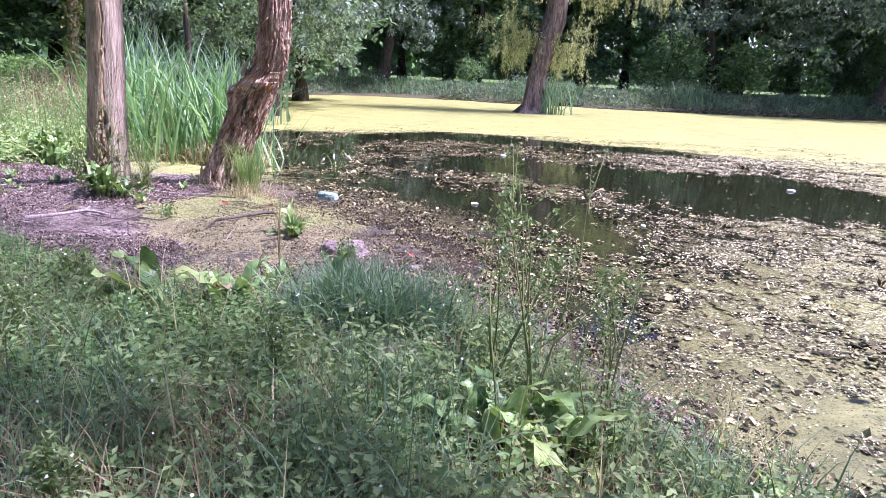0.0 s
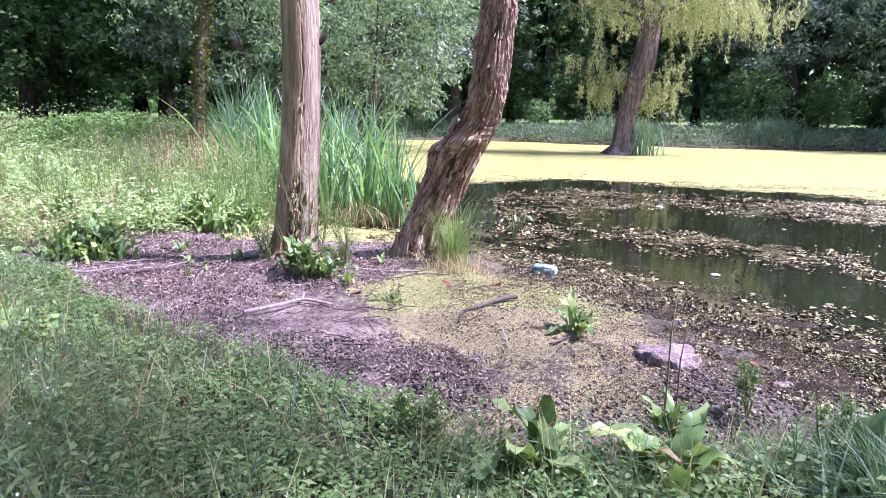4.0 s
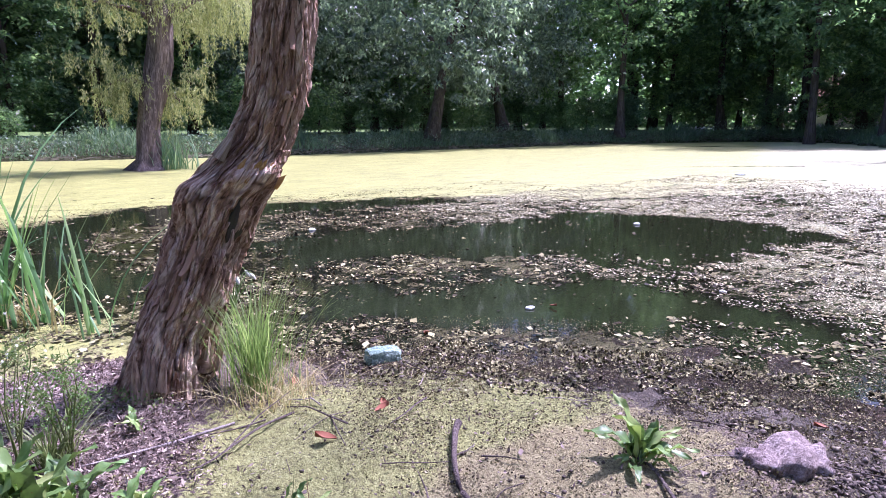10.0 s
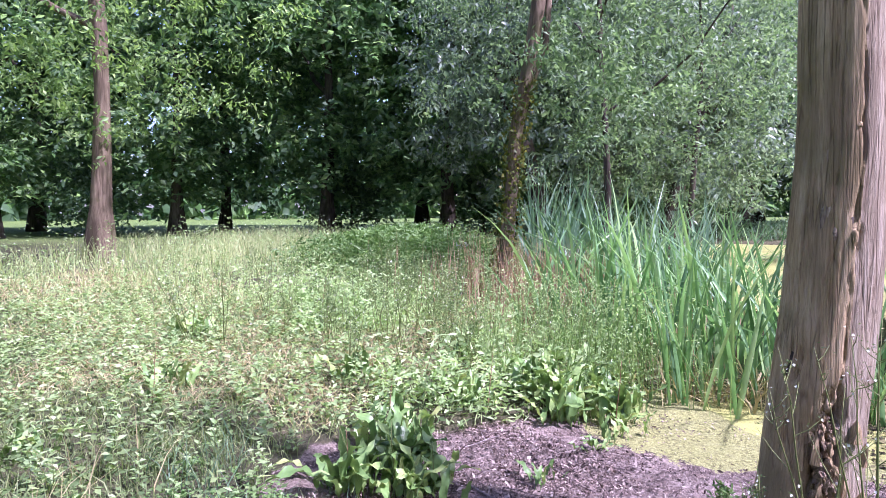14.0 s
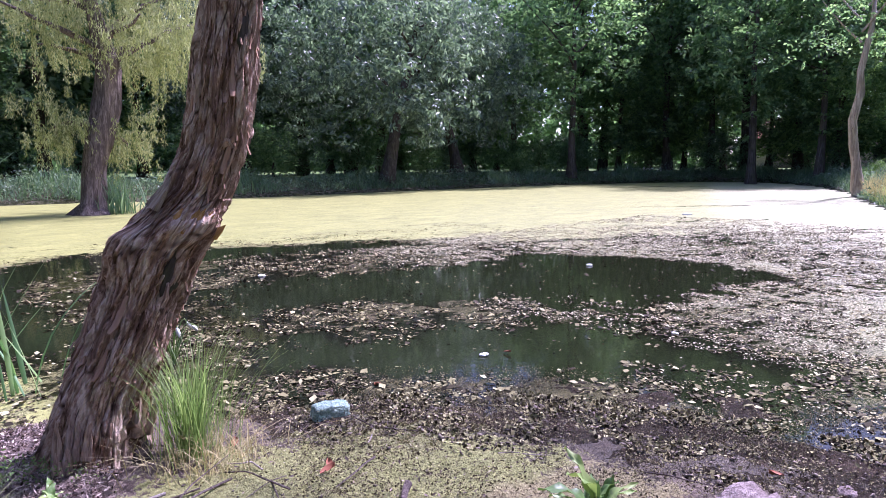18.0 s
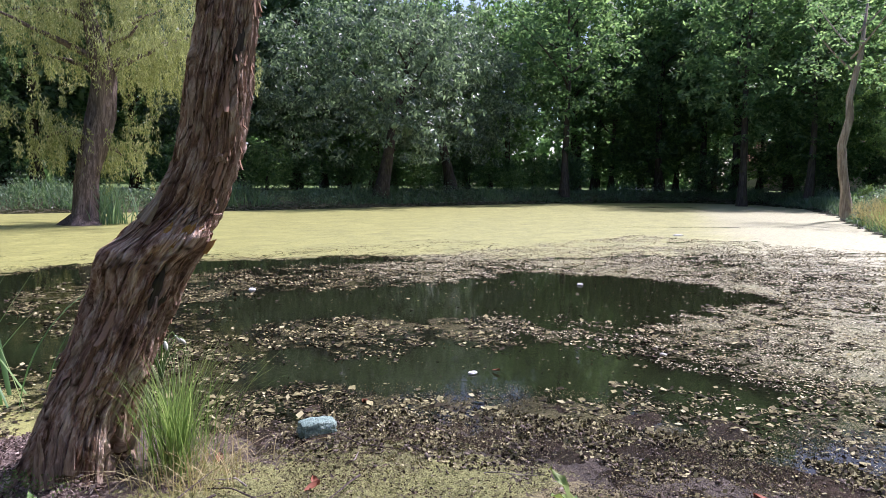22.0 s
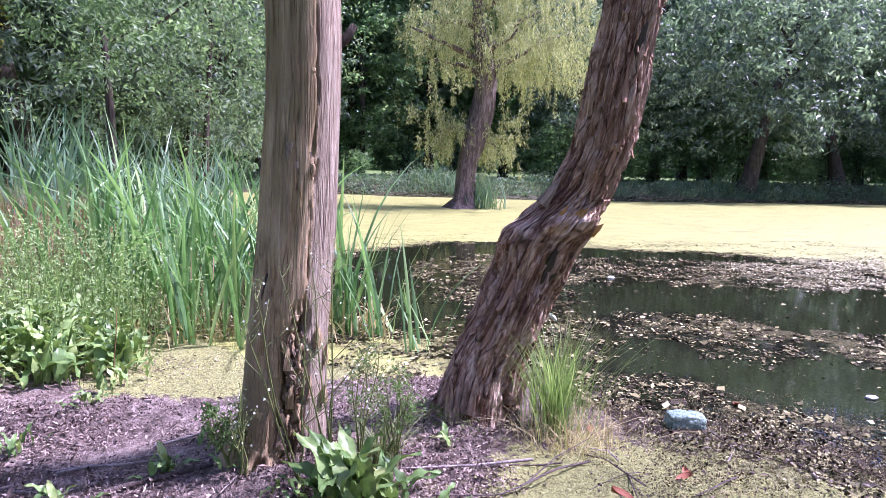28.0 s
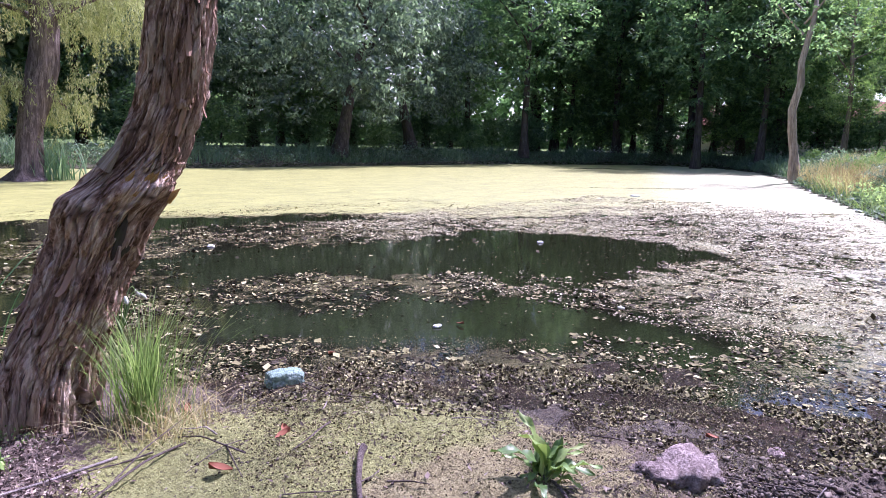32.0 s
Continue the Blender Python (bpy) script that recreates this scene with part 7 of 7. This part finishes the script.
# clods of mud
def crumbly(x, y):
    """Where the bare mud is broken up: a strip along the grass and patches beside the rock."""
    _, g, p, m = lie(x, y)
    strip = np.exp(-((m - 0.32) / 0.25) ** 2) * smooth(x, -1.6, -0.6) * smooth(3.4 - y, 0, 0.5) + 0.7 * np.exp(-((x - 1.35) ** 2 + (y - 2.75) ** 2) / 0.12)
    return (g < 0.5) & (p < 0.1) & (rng.uniform(size=len(x)) < strip * np.clip(0.5 + 0.9 * wave(x, y, 5, 67), 0.02, 1))


o6 = np.array([(1, 0, 0), (-1, 0, 0), (0, 1, 0), (0, -1, 0), (0, 0, 1), (0, 0, -1)], float)
f8 = np.array([(0, 2, 4), (2, 1, 4), (1, 3, 4), (3, 0, 4), (2, 0, 5), (1, 2, 5), (3, 1, 5), (0, 3, 5)])


def clods(q, sz, label):
    n = len(q)
    V = o6[None] * sz[:, None, None] * rng.uniform(0.4, 1.7, (n, 6, 1)) * (1, 1, 0.6) + rng.normal(0, 0.4, (n, 6, 3)) * sz[:, None, None]
    V += np.column_stack([q, lie(q[:, 0], q[:, 1])[0] + sz * 0.2])[:, None]
    thing("mud_clods", raw_mesh("mud_clods", V.reshape(-1, 3), (np.arange(n)[:, None, None] * 6 + f8[None]).reshape(-1, 3), CLOD), None, label, "mud", kind="stuff")


q = scatter(1400, -3.8, 3.2, 1.7, 6.2, lambda x, y: (lie(x, y)[1] < 0.5) & (lie(x, y)[2] < 0.1) & (rng.uniform(size=len(x)) < np.clip(0.1 + 1.3 * wave(x, y, 2.1, 66), 0.01, 1)))
clods(q, rng.uniform(0.003, 0.011, len(q)), "small lumps of dark mud on the bank")
q = scatter(9000, -1.6, 3.4, 0.4, 3.4, crumbly)
clods(q, rng.uniform(0.004, 0.017, len(q)), "broken crumbly dark mud along the grass edge")


def float_keep(x, y):
    p = signed(x, y, POND)
    ya = signed(x, y, WEED_EDGE)
    o = np.maximum(np.maximum(signed(x, y, POOL_1), signed(x, y, POOL_2)), signed(x, y, POOL_3)) + 0.36 * wave(x, y, 2.2, 23) + 0.26 * wave(x, y, 6.5, 24)
    d = np.clip(0.32 + 0.8 * wave(x, y, 3.2, 71) + 0.9 * wave(x, y, 12, 72), 0, 1) * (1 - 0.97 * smooth(o, -0.3, 0.15))
    d *= 1 - 0.8 * smooth(ya, -0.5, 1.0)
    return (p > 0.02) & (rng.uniform(size=len(x)) < d)


q = scatter(64000, -1.5, 12, 0, 16, float_keep)
scraps("floating_leaves", q, 0.003 + rng.uniform(0, 0.006, len(q)), rng.uniform(0.014, 0.046, len(q)) * (1 + 0.9 * (rng.uniform(size=len(q)) < 0.15)), FLOAT, "dead leaves and weed scraps floating on the pond", 0.2, wide=(0.35, 0.95))
for i, (x, y, s) in enumerate(((0.23, 4.70, 0.06), (0.28, 4.76, 0.045), (-0.2, 4.55, 0.07), (1.32, 5.72, 0.06), (2.65, 5.6, 0.05), (-0.95, 4.25, 0.06), (0.05, 5.4, 0.05), (1.9, 3.1, 0.05))):
    v, f = [], []
    k = 9
    for j in range(k):
        for e in (-1, 0, 1):
            t = j / (k - 1)
            v.append(((t - 0.5) * s * 1.5, e * s * 0.42 * math.sin(math.pi * (0.06 + 0.9 * t)), 0.012 + 0.3 * s * abs(e) * (0.4 + t) + 0.18 * s * t * t))
    for j in range(k - 1):
        f += [(j * 3, j * 3 + 1, j * 3 + 4, j * 3 + 3), (j * 3 + 1, j * 3 + 2, j * 3 + 5, j * 3 + 4)]
    thing("fallen_leaf", poly_mesh("fallen_leaf", v, f, REDLEAF), pose(x, y, max(0.0, ground_z(x, y)), 0, 0, 70 * i), "curled reddish-brown fallen leaf", "leaf", "fallen leaves")


# clumps of pale weed over the right half of the pond, and crumbs of algae on the shore
def pale_keep(x, y):
    p = signed(x, y, POND)
    ya = signed(x, y, WEED_EDGE)
    o = np.maximum(np.maximum(signed(x, y, POOL_1), signed(x, y, POOL_2)), signed(x, y, POOL_3)) + 0.36 * wave(x, y, 2.2, 23) + 0.26 * wave(x, y, 6.5, 24)
    d = np.clip(0.34 + 0.7 * wave(x, y, 1.6, 73) + 0.9 * wave(x, y, 9, 75), 0.02, 1) * (1 - 0.99 * smooth(o, -0.4, 0.05))
    d *= smooth(x + 0.35 * (5 - y), 2.6, 5.0) * (1 - 0.75 * smooth(ya, 0, 2.5))
    return (p > 0.02) & (rng.uniform(size=len(x)) < d)


q = scatter(130000, 1.5, 18, -1, 13, pale_keep)
size = rng.uniform(0.008, 0.026, len(q)) * (0.35 + 0.13 * np.hypot(q[:, 0], q[:, 1]))
scraps("floating_weed", q, 0.003 + rng.uniform(0, 0.008, len(q)), size, FLOAT_PALE, "clumps of pale olive weed floating on the pond", 0.2, "weed", (0.3, 0.9))


def shore_keep(x, y):
    _, g, p, m = lie(x, y)
    return (g < 0.6) & (p < 0.9) & (rng.uniform(size=len(x)) < smooth(x + 0.3 * wave(x, y, 1.5, 61), -0.5, 0.3) * np.clip(0.45 + 0.9 * wave(x, y, 3.4, 77), 0.05, 1) * (1 - 0.8 * smooth(p, -0.1, 0.9)))


q = scatter(90000, -0.8, 3.8, 0.2, 6.6, shore_keep)
scraps("algae_crumbs", q, np.maximum(lie(q[:, 0], q[:, 1])[0], 0.001) + rng.uniform(0, 0.012, len(q)), rng.uniform(0.004, 0.017, len(q)), CRUMB, "crumbs of drying algae and brown mud along the water's edge", 0.8, "algae", (0.3, 0.9))


def stranded(x, y):
    _, g, p, m = lie(x, y)
    return (g < 0.4) & (p > -0.95) & (p < 0.2) & (rng.uniform(size=len(x)) < smooth(x, 0.2, 1.0) * np.clip(0.35 + 1.1 * wave(x, y, 3.0, 81) + 0.6 * wave(x, y, 9, 82), 0.02, 1) * smooth(p, -0.95, -0.35))


q = scatter(26000, 0.2, 4.2, 1.2, 6.4, stranded)
scraps("stranded_weed", q, np.maximum(lie(q[:, 0], q[:, 1])[0], 0.001) + rng.uniform(0, 0.014, len(q)), rng.uniform(0.010, 0.038, len(q)), FLOAT, "dead leaves and weed scraps stranded on the wet mud", 0.5, wide=(0.3, 0.9))
q = scatter(5000, 0.4, 4.0, 1.6, 6.2, stranded)
clods(q, rng.uniform(0.004, 0.016, len(q)), "lumps of dark wet mud along the water's edge")
